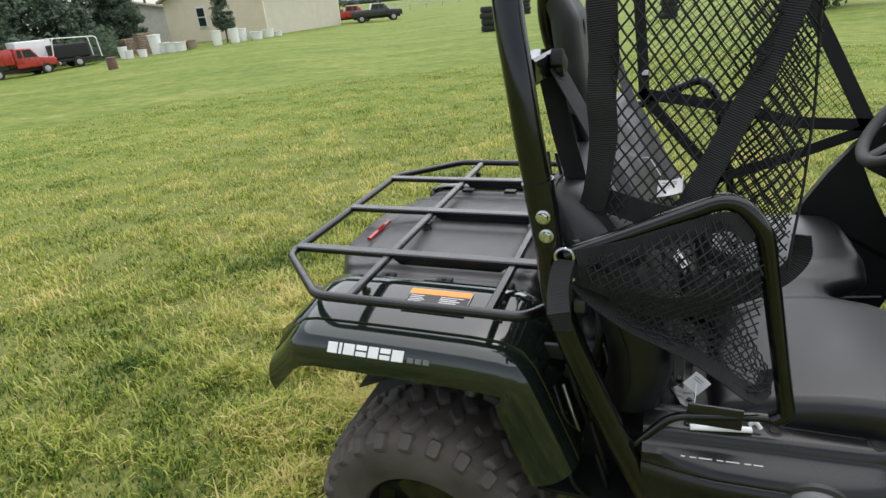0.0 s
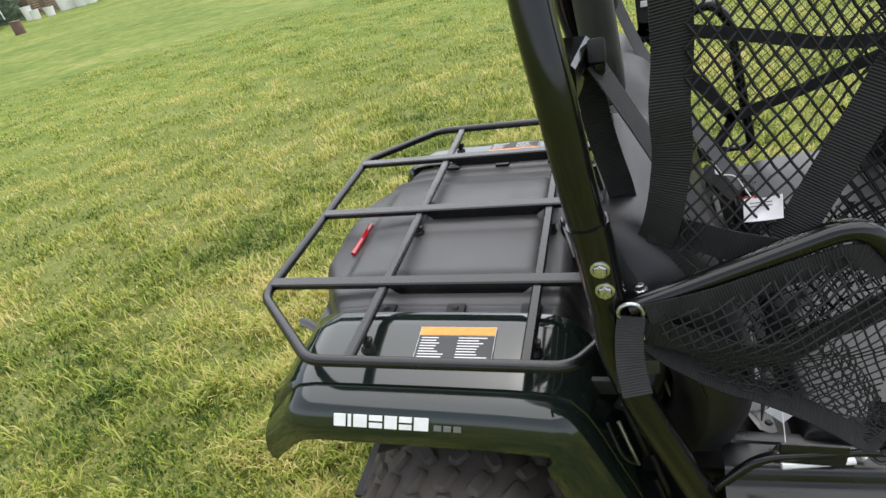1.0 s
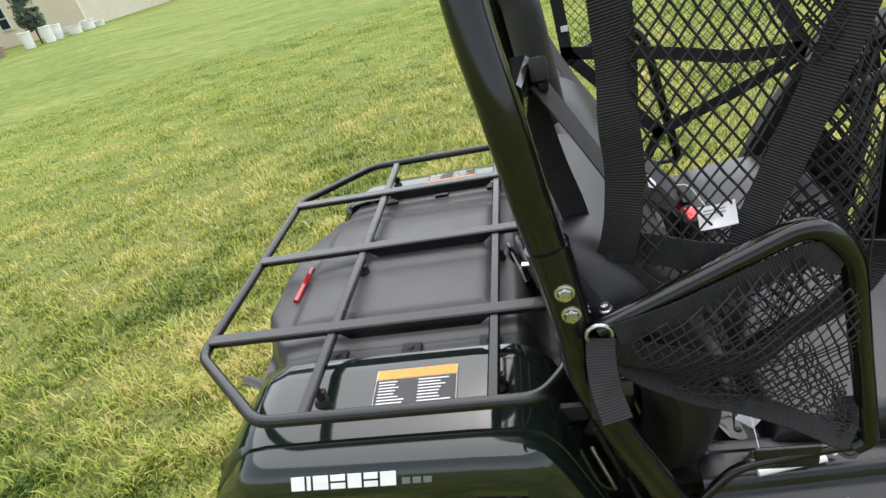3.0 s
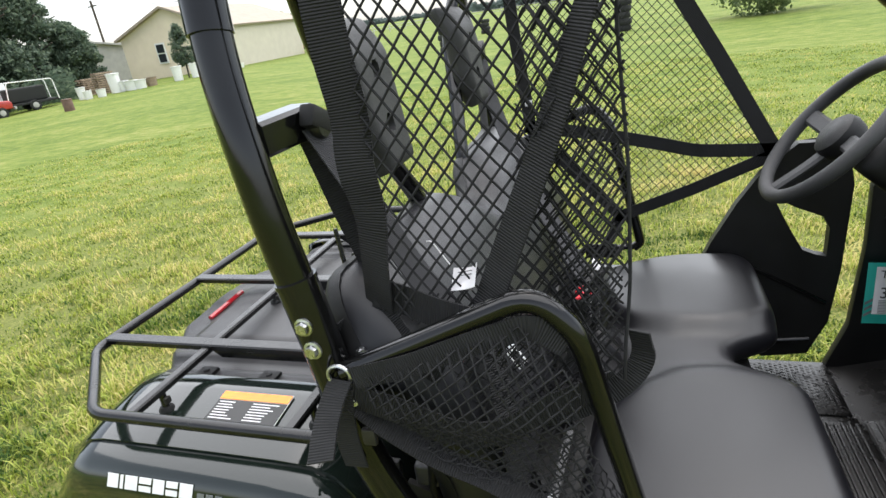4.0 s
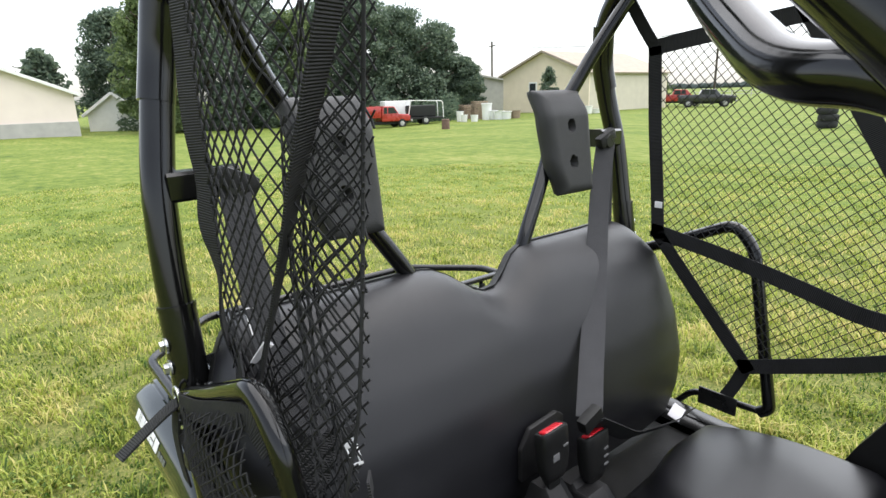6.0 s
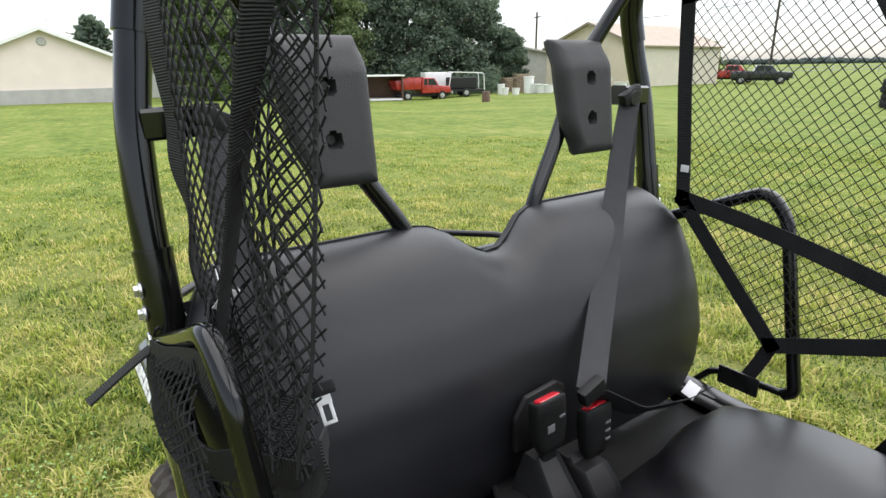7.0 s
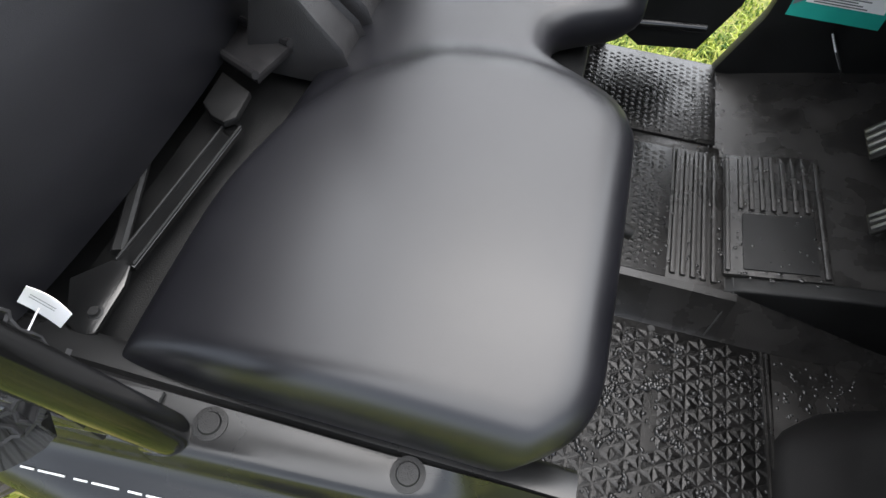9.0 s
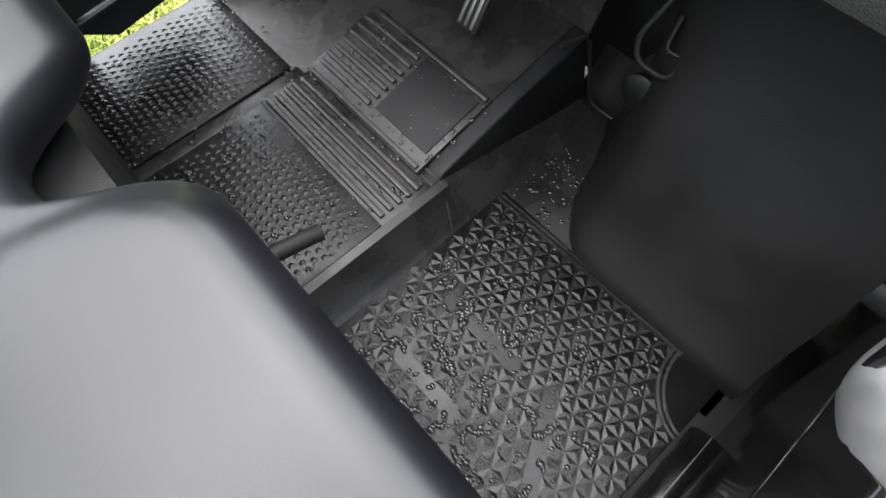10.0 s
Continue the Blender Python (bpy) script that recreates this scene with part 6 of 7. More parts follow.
part("lever_knob", lathe([(0, 0.02), (0.012, 0.017), (0.016, 0.005), (0.012, -0.012), (0, -0.016)], Matrix.Translation((1.20, 0.168, 1.11)), 16), BLACK_PLASTIC, utv)

# pedals
def pedal(x, y, z, w, h, ridges, name):
    m = Matrix.Translation((x, y, z)) @ Matrix.Rotation(radians(-58), 4, "Y")
    p = part(name, box((h, w, 0.008), m, 0.003), DARK_METAL, utv, "worn ribbed steel foot pedal")
    for k in range(ridges):
        part("pedal_rib", box((h * 0.88, 0.006, 0.005), m @ Matrix.Translation((0, -w / 2 + (k + 0.7) * w / (ridges + 0.4), 0.0055)), 0.002), ALLOY, p)
    part("pedal_arm", tube([m @ Vector((0, 0, -0.004)), m @ Vector((0.03, 0, -0.05)), m @ Vector((0.14, 0.01, -0.10))], 0.009, 0.03, 10), DARK_METAL, p)


pedal(1.45, 0.09, 0.50, 0.040, 0.085, 3, "accelerator_pedal")
pedal(1.45, 0.25, 0.51, 0.075, 0.060, 4, "brake_pedal")

# bent brace and glossy cover beside the near cage tube
part("cage_brace", tube([(0.86, -0.262, 1.640), (0.955, -0.335, 1.548), (1.024, -0.398, 1.502), (1.09, -0.430, 1.500), (1.17, -0.470, 1.455)], 0.0175, 0.05, 14), BLACK_PAINT, utv, "bent glossy black brace on the cage tube")


# ---- side nets ----
def cords(lines, r):
    """Thin three-sided cords along polylines, joined in one mesh."""
    b = bmesh.new()
    for pts in lines:
        if len(pts) > 1:
            sweep(b, pts, circle(r, 4))
    return b


def clip_line(poly, p, d):
    """The stretch of the line p + t d that lies in a convex polygon."""
    t0, t1 = -1e9, 1e9
    n = len(poly)
    area = sum(poly[i][0] * poly[(i + 1) % n][1] - poly[(i + 1) % n][0] * poly[i][1] for i in range(n))
    for i in range(n):
        a, b = poly[i], poly[(i + 1) % n]
        nx, ny = -(b[1] - a[1]), b[0] - a[0]
        if area < 0:
            nx, ny = -nx, -ny
        den = nx * d[0] + ny * d[1]
        num = nx * (a[0] - p[0]) + ny * (a[1] - p[1])
        if abs(den) < 1e-9:
            if num > 0:
                return None
        elif den > 0:
            t0 = max(t0, num / den)
        else:
            t1 = min(t1, num / den)
    return (t0, t1) if t1 - t0 > 0.004 else None


def net_lines(poly, angles, pitch, place, step=0.02, wobble=0.0015, seed=1):
    rnd = random.Random(seed)
    out = []
    cx, cy = sum(p[0] for p in poly) / len(poly), sum(p[1] for p in poly) / len(poly)
    for ang in angles:
        d = (math.cos(radians(ang)), math.sin(radians(ang)))
        nrm = (-d[1], d[0])
        for k in range(-80, 81):
            p = (cx + nrm[0] * k * pitch, cy + nrm[1] * k * pitch)
            t = clip_line(poly, p, d)
            if t:
                n = max(1, int((t[1] - t[0]) / step))
                out.append([place(p[0] + d[0] * q + nrm[0] * rnd.uniform(-wobble, wobble), p[1] + d[1] * q + nrm[1] * rnd.uniform(-wobble, wobble)) for q in np.linspace(t[0], t[1], n + 1)])
    return out


far_net = thing("side_net", "black webbing side net fastened taut beside the driver's seat", "safety net", "side nets")
A, B, J, K, L = (0.362, 1.592), (0.690, 1.632), (1.036, 1.042), (0.403, 1.140), (0.650, 0.858)


def fy(x, z):
    return 0.548


for name, poly, seed in (("upper_mesh", [A, B, J, K], 3), ("lower_mesh", [K, J, L], 5)):
    part(name, cords(net_lines(poly, (42, -50), 0.0172, lambda u, v: (u, fy(u, v), v), 0.04, 0.0010, seed), 0.00095), CORD, far_net, smooth=False)


def fstrap(pts, w, name="strap"):
    part(name, ribbon([(x, fy(x, z) - 0.003, z) for x, z in pts], w, side=(pts[0][1] - pts[-1][1], 0, pts[-1][0] - pts[0][0]), thick=0.003), STRAP, far_net, "black ribbed webbing")


fstrap([A, (0.376, 1.4), (0.393, 1.25), K, (0.424, 1.118)], 0.034)
fstrap([(0.347, 1.588), (0.53, 1.613), (0.70, 1.632)], 0.036)
fstrap([(0.676, 1.660), (0.768, 1.508), (0.897, 1.292), (1.052, 1.02)], 0.040)
fstrap([(0.385, 1.146), (0.55, 1.118), (0.66, 1.094), (0.76, 1.070), (0.85, 1.045), (0.93, 1.040), (1.05, 1.036)], 0.036)
fstrap([(0.392, 1.150), (0.52, 1.005), (0.66, 0.848)], 0.034)
fstrap([(0.635, 0.852), (0.85, 0.935), (1.05, 1.025)], 0.034)
part("strap", ribbon([(0.655, 0.547, 0.868), (0.628, 0.556, 0.80), (0.600, 0.560, 0.742)], 0.03, (0.8, 0, -0.4), thick=0.003), STRAP, far_net)
part("strap", ribbon([(0.362, 0.546, 1.59), (0.335, 0.530, 1.64), (0.305, 0.515, 1.70)], 0.030, (1, 0, 0.3), thick=0.003), STRAP, far_net)
part("strap", ribbon([(1.03, 0.546, 1.034), (1.09, 0.545, 1.04), (1.16, 0.54, 1.05)], 0.03, (0, 0, 1), thick=0.003), STRAP, far_net)
part("care_label", box((0.020, 0.003, 0.016), Matrix.Translation((0.402, 0.541, 1.213)), 0.001), PAPER, far_net, "small white care label")

near_net = thing("side_net", "black webbing side net unfastened and hanging slack beside the passenger seat", "safety net", "side nets")


def ny(x, z):
    """Slack curtain: pleats that deepen towards its free edge."""
    t = smooth01((x - 0.40) / 0.27)
    edge = table(z, [(0.85, -0.532), (1.0, -0.516), (1.16, -0.508), (1.30, -0.497), (1.45, -0.478), (1.83, -0.455)])
    return -0.536 * (1 - t) + edge * t + 0.013 * t * math.sin(x * 58 + z * 4 + 1.5 * math.sin(z * 6))


def nx_(x, z):
    return x - 0.008 * math.sin(z * 9) * smooth01((x - 0.4) / 0.25)


def curtain(u, v):
    return (nx_(u, v), ny(u, v), v)


upper = [(0.386, 1.80), (0.683, 1.80), (0.674, 1.16), (0.390, 1.12)]
part("upper_mesh", cords(net_lines(upper, (52, -56), 0.0165, curtain, 0.016, 0.0010, 7), 0.0016), CORD, near_net, smooth=False)
# the free edge is doubled back on itself, and the foot gathers in soft folds
fold = [(0.602, 1.74), (0.674, 1.74), (0.670, 1.06), (0.585, 1.00), (0.585, 1.30)]
part("gathered_mesh", cords(net_lines(fold, (52, -56), 0.0158, lambda u, v: (nx_(u, v) - 0.006, ny(u, v) + 0.016 + 0.006 * math.sin(v * 13), v), 0.012, 0.0008, 9), 0.0014), CORD, near_net, smooth=False)
inner = [(0.590, 1.48), (0.664, 1.48), (0.664, 1.04), (0.58, 0.99), (0.53, 1.08)]
part("gathered_mesh", cords(net_lines(inner, (54, -54), 0.0150, lambda u, v: (nx_(u, v) - 0.010 + 0.004 * math.sin(v * 17), ny(u, v) - 0.012 + 0.008 * math.sin(u * 40 + v * 8), v), 0.012, 0.0008, 12), 0.0013), CORD, near_net, smooth=False)
foot = [(0.40, 1.15), (0.672, 1.17), (0.672, 1.03), (0.61, 0.985), (0.49, 0.97)]
part("gathered_mesh", cords(net_lines(foot, (52, -50), 0.0140, lambda u, v: (u, ny(u, v) + 0.008 + 0.010 * math.sin(u * 40 + v * 18), v), 0.012, 0.0008, 13), 0.0013), CORD, near_net, smooth=False)
part("edge_cord", tube([curtain(0.683, 1.80), curtain(0.680, 1.60), curtain(0.673, 1.45), curtain(0.674, 1.30), curtain(0.674, 1.16), curtain(0.672, 1.08), curtain(0.674, 1.04)], 0.0022, 0.03, 6), CORD, near_net)


def py(u, v):
    """The pocket's outer face bellies outwards between the grab bar and the strap below it."""
    return -0.588 - 0.038 * math.sin(math.pi * min(1.0, max(0.0, (v - 0.97) / 0.17))) * math.sin(math.pi * min(1.0, max(0.0, (u - 0.30) / 0.37)))


pocket = [(0.345, 1.070), (0.56, 1.150), (0.625, 1.09), (0.640, 0.870), (0.546, 0.912), (0.44, 0.955)]
part("pocket_mesh", cords(net_lines(pocket, (38, -66), 0.0128, lambda u, v: (u, py(u, v) + 0.003 * math.sin(v * 90), v), 0.014, 0.0010, 11), 0.0013), CORD, near_net, smooth=False)
def pocket_end(t, w):
    """Net between the strap at the pocket's foot and its inner edge behind the grab bar."""
    outer = Vector((0.40, -0.593, 0.972)).lerp(Vector((0.630, -0.600, 0.850)), t)
    inner = Vector((0.575, -0.505, 1.010)).lerp(Vector((0.668, -0.532, 0.852)), t)
    p = outer.lerp(inner, w) + Vector((0.014, -0.004, -0.016)) * math.sin(math.pi * w)
    return p + Vector((0.0016 * math.sin(37 * w + 61 * t), 0.0022 * math.sin(53 * t + 29 * w), 0.0018 * math.sin(41 * w - 47 * t)))


end_lines = [[pocket_end(t, w) for w in np.linspace(0, 1, 24)] for t in np.linspace(0, 1, 16)]
end_lines += [[pocket_end(t, w) for t in np.linspace(0, 1, 34)] for w in np.linspace(0.0, 1.0, 10)]
part("pocket_end_mesh", cords(end_lines, 0.0014), CORD, near_net, smooth=False)
part("strap", ribbon([(0.505, -0.532, 0.952), (0.560, -0.522, 0.968), (0.626, -0.512, 0.988), (0.676, -0.504, 1.022), (0.698, -0.498, 1.058), (0.690, -0.498, 1.095)], 0.030, (-0.55, 0.25, 0.78), thick=0.003, smooth_by=0.03), STRAP, near_net, "webbing border at the curtain's lower corner")
pts = fillet([(0.366, -0.533, 1.84), (0.366, -0.534, 1.62), (0.370, -0.542, 1.47), (0.376, -0.534, 1.385), (0.372, -0.541, 1.33), (0.379, -0.534, 1.27), (0.372, -0.538, 1.20), (0.364, -0.528, 1.15), (0.352, -0.510, 1.11)], 0.05, 5)
tw = [Vector((0.97, 0.22, 0)).lerp(Vector((0.92, -0.38, 0)), smooth01((1.36 - p.z) / 0.16)) for p in pts]
part("strap", ribbon(pts, 0.046, sides=tw, thick=0.003), STRAP, near_net, "wide black ribbed webbing")
pts = fillet([(0.722, -0.475, 1.72), (0.678, -0.495, 1.58), (0.625, -0.516, 1.43), (0.597, -0.525, 1.35), (0.558, -0.534, 1.255), (0.516, -0.545, 1.155), (0.505, -0.552, 1.12)], 0.08, 5)
tw = [Vector((0.47, -0.88, -0.1)).lerp(Vector((0.80, -0.58, -0.2)), smooth01((1.60 - p.z) / 0.40)) for p in pts]
part("strap", ribbon(pts, 0.042, sides=tw, thick=0.003), STRAP, near_net, "wide black ribbed webbing")
part("strap", ribbon([(0.352, -0.520, 1.155), (0.40, -0.530, 1.150), (0.45, -0.545, 1.138), (0.50, -0.560, 1.135)], 0.042, (0.05, 0.1, 1), thick=0.003), STRAP, near_net)
part("strap", ribbon([(0.352, -0.515, 1.150), (0.375, -0.530, 1.105), (0.41, -0.545, 1.075), (0.45, -0.56, 1.06)], 0.040, (0.6, 0.1, 0.8), thick=0.003), STRAP, near_net)
part("strap", ribbon([(0.300, -0.545, 1.10), (0.335, -0.50, 1.118), (0.36, -0.48, 1.06), (0.40, -0.49, 0.99)], 0.036, (0.3, 0.1, 1), thick=0.003), STRAP, near_net)
part("strap", ribbon([(0.330, -0.603, 1.050), (0.40, -0.602, 1.028), (0.469, -0.588, 0.985), (0.527, -0.578, 0.985), (0.57, -0.560, 1.010), (0.622, -0.530, 1.020), (0.655, -0.500, 1.016)], 0.040, (0.1, 0, 1), thick=0.003), STRAP, near_net)
part("strap", ribbon([(0.335, -0.598, 1.035), (0.37, -0.594, 0.995), (0.437, -0.591, 0.946), (0.496, -0.589, 0.922), (0.546, -0.593, 0.900), (0.590, -0.600, 0.876), (0.628, -0.602, 0.846), (0.655, -0.574, 0.822), (0.668, -0.532, 0.850)], 0.032, (0.15, 0.88, 0.42), thick=0.003, smooth_by=0.03), STRAP, near_net, "wide ribbed webbing along the pocket's foot")
part("strap", ribbon([(0.326, -0.603, 1.07), (0.322, -0.625, 1.055), (0.322, -0.655, 1.035), (0.330, -0.690, 1.015)], 0.036, (1, 0, 0.15), thick=0.003), STRAP, near_net)
part("strap", ribbon([(0.325, -0.606, 1.06), (0.322, -0.612, 1.02), (0.320, -0.610, 0.97), (0.322, -0.606, 0.93)], 0.034, (1, 0, 0.1), thick=0.003), STRAP, near_net)
part("strap", ribbon([(0.345, -0.604, 1.075), (0.42, -0.600, 1.094), (0.50, -0.592, 1.125), (0.575, -0.582, 1.150), (0.612, -0.575, 1.12)], 0.030, (-0.3, 0.1, 1), thick=0.003), STRAP, near_net, "webbing sleeve sewn below the grab bar")
part("strap_ring", tube([(0.325 + 0.016 * math.cos(a), -0.602, 1.075 + 0.016 * math.sin(a)) for a in np.linspace(0, 2 * math.pi, 17)[:-1]], 0.0028, 0.002, 8, closed=True, seg=1), ZINC, near_net, "zinc-plated fastening ring")
for bx, by, bz in ((0.340, -0.560, 1.082), (0.336, -0.600, 1.036)):
    part("ring_bolt", lathe([(0, 0.009), (0.0058, 0.008), (0.0065, 0.002), (0.009, 0.001), (0.009, -0.004)], Matrix.Translation((bx, by, bz)) @ Matrix.Rotation(radians(-12), 4, "Y"), 12), ZINC, near_net)
part("buckle", box((0.020, 0.010, 0.026), Matrix.Translation((0.352, -0.606, 0.985)), 0.004), DARK_METAL, near_net)

# ---- seat belts ----
far_belt = thing("seat_belt", "grey webbing seat belt hanging from the cage down to its buckle", "seat belt", "seat belts")
part("webbing", ribbon([(0.288, 0.470, 1.375), (0.328, 0.398, 1.255), (0.380, 0.325, 1.150), (0.455, 0.222, 1.045), (0.525, 0.122, 0.965), (0.588, 0.036, 0.900)], 0.050, (0.25, 0.9, 0.2), thick=0.002, smooth_by=0.06), BELT, far_belt)
part("guide", box((0.022, 0.062, 0.030), Matrix.Translation((0.292, 0.463, 1.378)) @ Matrix.Rotation(radians(25), 4, "X"), 0.006), BLACK_PLASTIC, far_belt)
part("webbing", ribbon([(0.282, 0.478, 1.37), (0.278, 0.49, 1.25), (0.276, 0.50, 1.02)], 0.048, (0.2, 1, 0), thick=0.002), BELT, far_belt)
part("tongue_cover", box((0.022, 0.054, 0.030), Matrix.Translation((0.592, 0.034, 0.902)) @ Matrix.Rotation(radians(20), 4, "X"), 0.005), BLACK_PLASTIC, far_belt)
part("lap_strap", ribbon([(0.594, 0.044, 0.894), (0.60, 0.16, 0.815), (0.590, 0.34, 0.765), (0.56, 0.47, 0.73)], 0.046, (0.7, 0, 0.7), thick=0.002), STRAP, far_belt)
part("care_label", box((0.028, 0.034, 0.003), Matrix.Translation((0.588, 0.362, 0.783)) @ Matrix.Rotation(radians(35), 4, "X") @ Matrix.Rotation(radians(35), 4, "Y"), 0.001), PAPER, far_belt, "small white care label")
near_belt = thing("seat_belt", "grey webbing seat belt hanging unbuckled with its metal tongue", "seat belt", "seat belts")
part("webbing", ribbon([(0.290, -0.470, 1.372), (0.345, -0.480, 1.28), (0.405, -0.488, 1.17), (0.462, -0.478, 1.075), (0.492, -0.447, 1.040)], 0.046, (0.2, 0.95, 0.2), thick=0.002, smooth_by=0.06), BELT, near_belt)
part("webbing", ribbon([(0.488, -0.452, 1.038), (0.515, -0.505, 0.93), (0.525, -0.515, 0.80)], 0.046, (0.3, 0.9, 0), thick=0.002), STRAP, near_belt)
part("webbing", ribbon([(0.277, -0.460, 1.355), (0.298, -0.450, 1.25), (0.322, -0.445, 1.165), (0.336, -0.440, 1.02)], 0.038, (1, 0.3, 0), thick=0.002), STRAP, near_belt, "black webbing run down to the retractor")
part("guide", box((0.022, 0.062, 0.030), Matrix.Translation((0.294, -0.465, 1.378)) @ Matrix.Rotation(radians(-25), 4, "X"), 0.006), BLACK_PLASTIC, near_belt)
tq = Matrix.Translation((0.500, -0.424, 1.024)) @ Matrix.Rotation(radians(62), 4, "Z") @ Matrix.Rotation(radians(-18), 4, "Y") @ Matrix.Rotation(radians(-28), 4, "X") @ Matrix.Scale(0.82, 4)
part("tongue_grip", box((0.050, 0.010, 0.022), tq, 0.004), BLACK_PLASTIC, near_belt)
b = box((0.026, 0.003, 0.016), tq @ Matrix.Translation((0, 0, -0.018)), 0.001)
for dx in (-0.009, 0.009):
    box((0.006, 0.003, 0.032), tq @ Matrix.Translation((dx, 0, -0.040)), 0.001, bm=b)
box((0.024, 0.003, 0.006), tq @ Matrix.Translation((0, 0, -0.056)), 0.001, bm=b)
part("tongue", b, BRIGHT_PLATE, near_belt, "bright steel belt tongue")


def buckle(x, y, z, tilt, lean, marks):
    t = thing("belt_buckle", "black belt buckle with a red release button", "buckle", "belt buckles")
    m = Matrix.Translation((x, y, z)) @ Matrix.Rotation(radians(lean), 4, "X") @ Matrix.Rotation(radians(tilt), 4, "Y")
    rows = []
    for h, a, b in ((-0.054, 0.006, 0.016), (-0.049, 0.011, 0.024), (-0.032, 0.016, 0.030), (-0.005, 0.0185, 0.0335), (0.030, 0.019, 0.034), (0.046, 0.0185, 0.0335), (0.0495, 0.0165, 0.0315), (0.0500, 0.0120, 0.0270), (0.0465, 0.0110, 0.0260)):
        ring = []
        for k in range(28):
            c, sn = math.cos(2 * math.pi * k / 28), math.sin(2 * math.pi * k / 28)
            ring.append(m @ Vector((a * math.copysign(abs(c) ** 0.55, c), b * math.copysign(abs(sn) ** 0.55, sn), h + (0.006 * c if h > 0.045 else 0.0))))
        rows.append(ring)
    shape = loft(rows, closed_rows=True)
    for ring in (rows[0], rows[-1]):
        shape.faces.new([shape.verts.new(p) for p in ring])
    bmesh.ops.remove_doubles(shape, verts=shape.verts, dist=0.0001)
    bmesh.ops.recalc_face_normals(shape, faces=shape.faces)
    body = part("buckle_body", shape, BLACK_PLASTIC, t, angle=50)
    part("release_button", box((0.021, 0.047, 0.010), m @ Matrix.Translation((0.001, 0, 0.0475)) @ Matrix.Rotation(radians(-18), 4, "Y"), 0.004, 3), RED_LENS, t, "red release button")
    part("buckle_stem", box((0.014, 0.034, 0.060), m @ Matrix.Translation((-0.004, 0, -0.085)), 0.005), BLACK_PLASTIC, t)
    for k in range(marks):
        part("mark", box((0.002, 0.013, 0.0045), m @ Matrix.Translation((0.0188, 0.016, 0.018 - 0.017 * k)), 0.0005), CAP_GREY, body)
    if marks < 3:
        part("mark", box((0.002, 0.016, 0.014), m @ Matrix.Translation((0.0186, -0.010, 0.004)), 0.0005), CAP_GREY, body)
    return t


def mount(y0, y1, lean, rise):
    """Moulded boot at a buckle's foot: a sloping front face with rounded, raised side edges."""
    rows = []
    for v, f, b in ((0.690, 0.660, 0.535), (0.715, 0.662, 0.535), (0.735, 0.655, 0.538), (0.765, 0.625, 0.545), (0.795 + rise, 0.598, 0.552), (0.806 + rise, 0.588, 0.556)):
        q = (v - 0.69) * lean
        cy, hw = (y0 + y1) / 2 + q * 0.3, (y1 - y0) / 2 - q
        rows.append([(f - 0.004, cy - hw, v), (f, cy - hw * 0.88, v + 0.003), (f - 0.006, cy - hw * 0.72, v), (f - 0.007, cy, v), (f - 0.006, cy + hw * 0.72, v), (f, cy + hw * 0.88, v + 0.003), (f - 0.004, cy + hw, v), (b, cy + hw, v), (b, cy - hw, v)])
    shape = loft(rows, closed_rows=True)
    shape.faces.new([shape.verts.new(p) for p in rows[-1]])
    bmesh.ops.remove_doubles(shape, verts=shape.verts, dist=0.0001)
    bmesh.ops.recalc_face_normals(shape, faces=shape.faces)
    return shape


buckle(0.582, -0.061, 0.868, -3, 3, 1)
buckle(0.590, 0.050, 0.816, -2, 2, 3)
part("buckle_mount", mount(-0.102, -0.028, 0.10, 0.0), MOUNT_PLASTIC, utv, "black moulded boot at the buckle's foot", angle=45)
part("buckle_mount", mount(-0.014, 0.058, 0.05, -0.030), MOUNT_PLASTIC, utv, "black moulded boot at the buckle's foot", angle=45)
part("belt_pocket", plate([(-0.088, 0.79), (0.030, 0.79), (0.034, 0.885), (0.015, 0.897), (-0.06, 0.890), (-0.086, 0.855)], lambda u, v, w: (0.522 + w + (v - 0.80) * -0.05, u, v), 0.012, 0.004), MOUNT_PLASTIC, utv, "grey plastic belt guide behind the buckles")


# ---- paper tags ----
def paper_tag(name, label, m, w, h, curl, tail=None):
    t = thing(name, label, "tag", "paper tags")
    rows = [[m @ Vector((w * (i / 8 - 0.5), curl * math.sin(math.pi * i / 8) * (0.4 + 0.6 * k / 6), h * (k / 6 - 0.5))) for k in range(7)] for i in range(9)]
    part("sheet", loft(rows, 0.0006), PAPER, t)
    b = bmesh.new()
    for k in range(2):
        q = [m @ Vector((w * u, curl * math.sin(math.pi * (u + 0.5)) * 0.7 - 0.0012, h * v)) for u, v in ((-0.35, 0.3 - 0.15 * k), (0.2, 0.3 - 0.15 * k), (0.2, 0.26 - 0.15 * k), (-0.35, 0.26 - 0.15 * k))]
        b.faces.new([b.verts.new(p) for p in q])
    part("print_lines", b, GREY_PRINT, t, smooth=False)
    if tail:
        part("string", tube(tail, 0.0007, 0.02, 6), PAPER, t)
    return t


paper_tag("paper_tag", "folded white paper tag tied to the webbing by a string", Matrix.Translation((0.485, -0.528, 1.182)) @ Matrix.Rotation(radians(-30), 4, "Z") @ Matrix.Rotation(radians(-22), 4, "Y") @ Matrix.Rotation(radians(-35), 4, "X"), 0.047, 0.030, 0.010, [(0.438, -0.515, 1.225), (0.45, -0.53, 1.232), (0.470, -0.53, 1.20)])
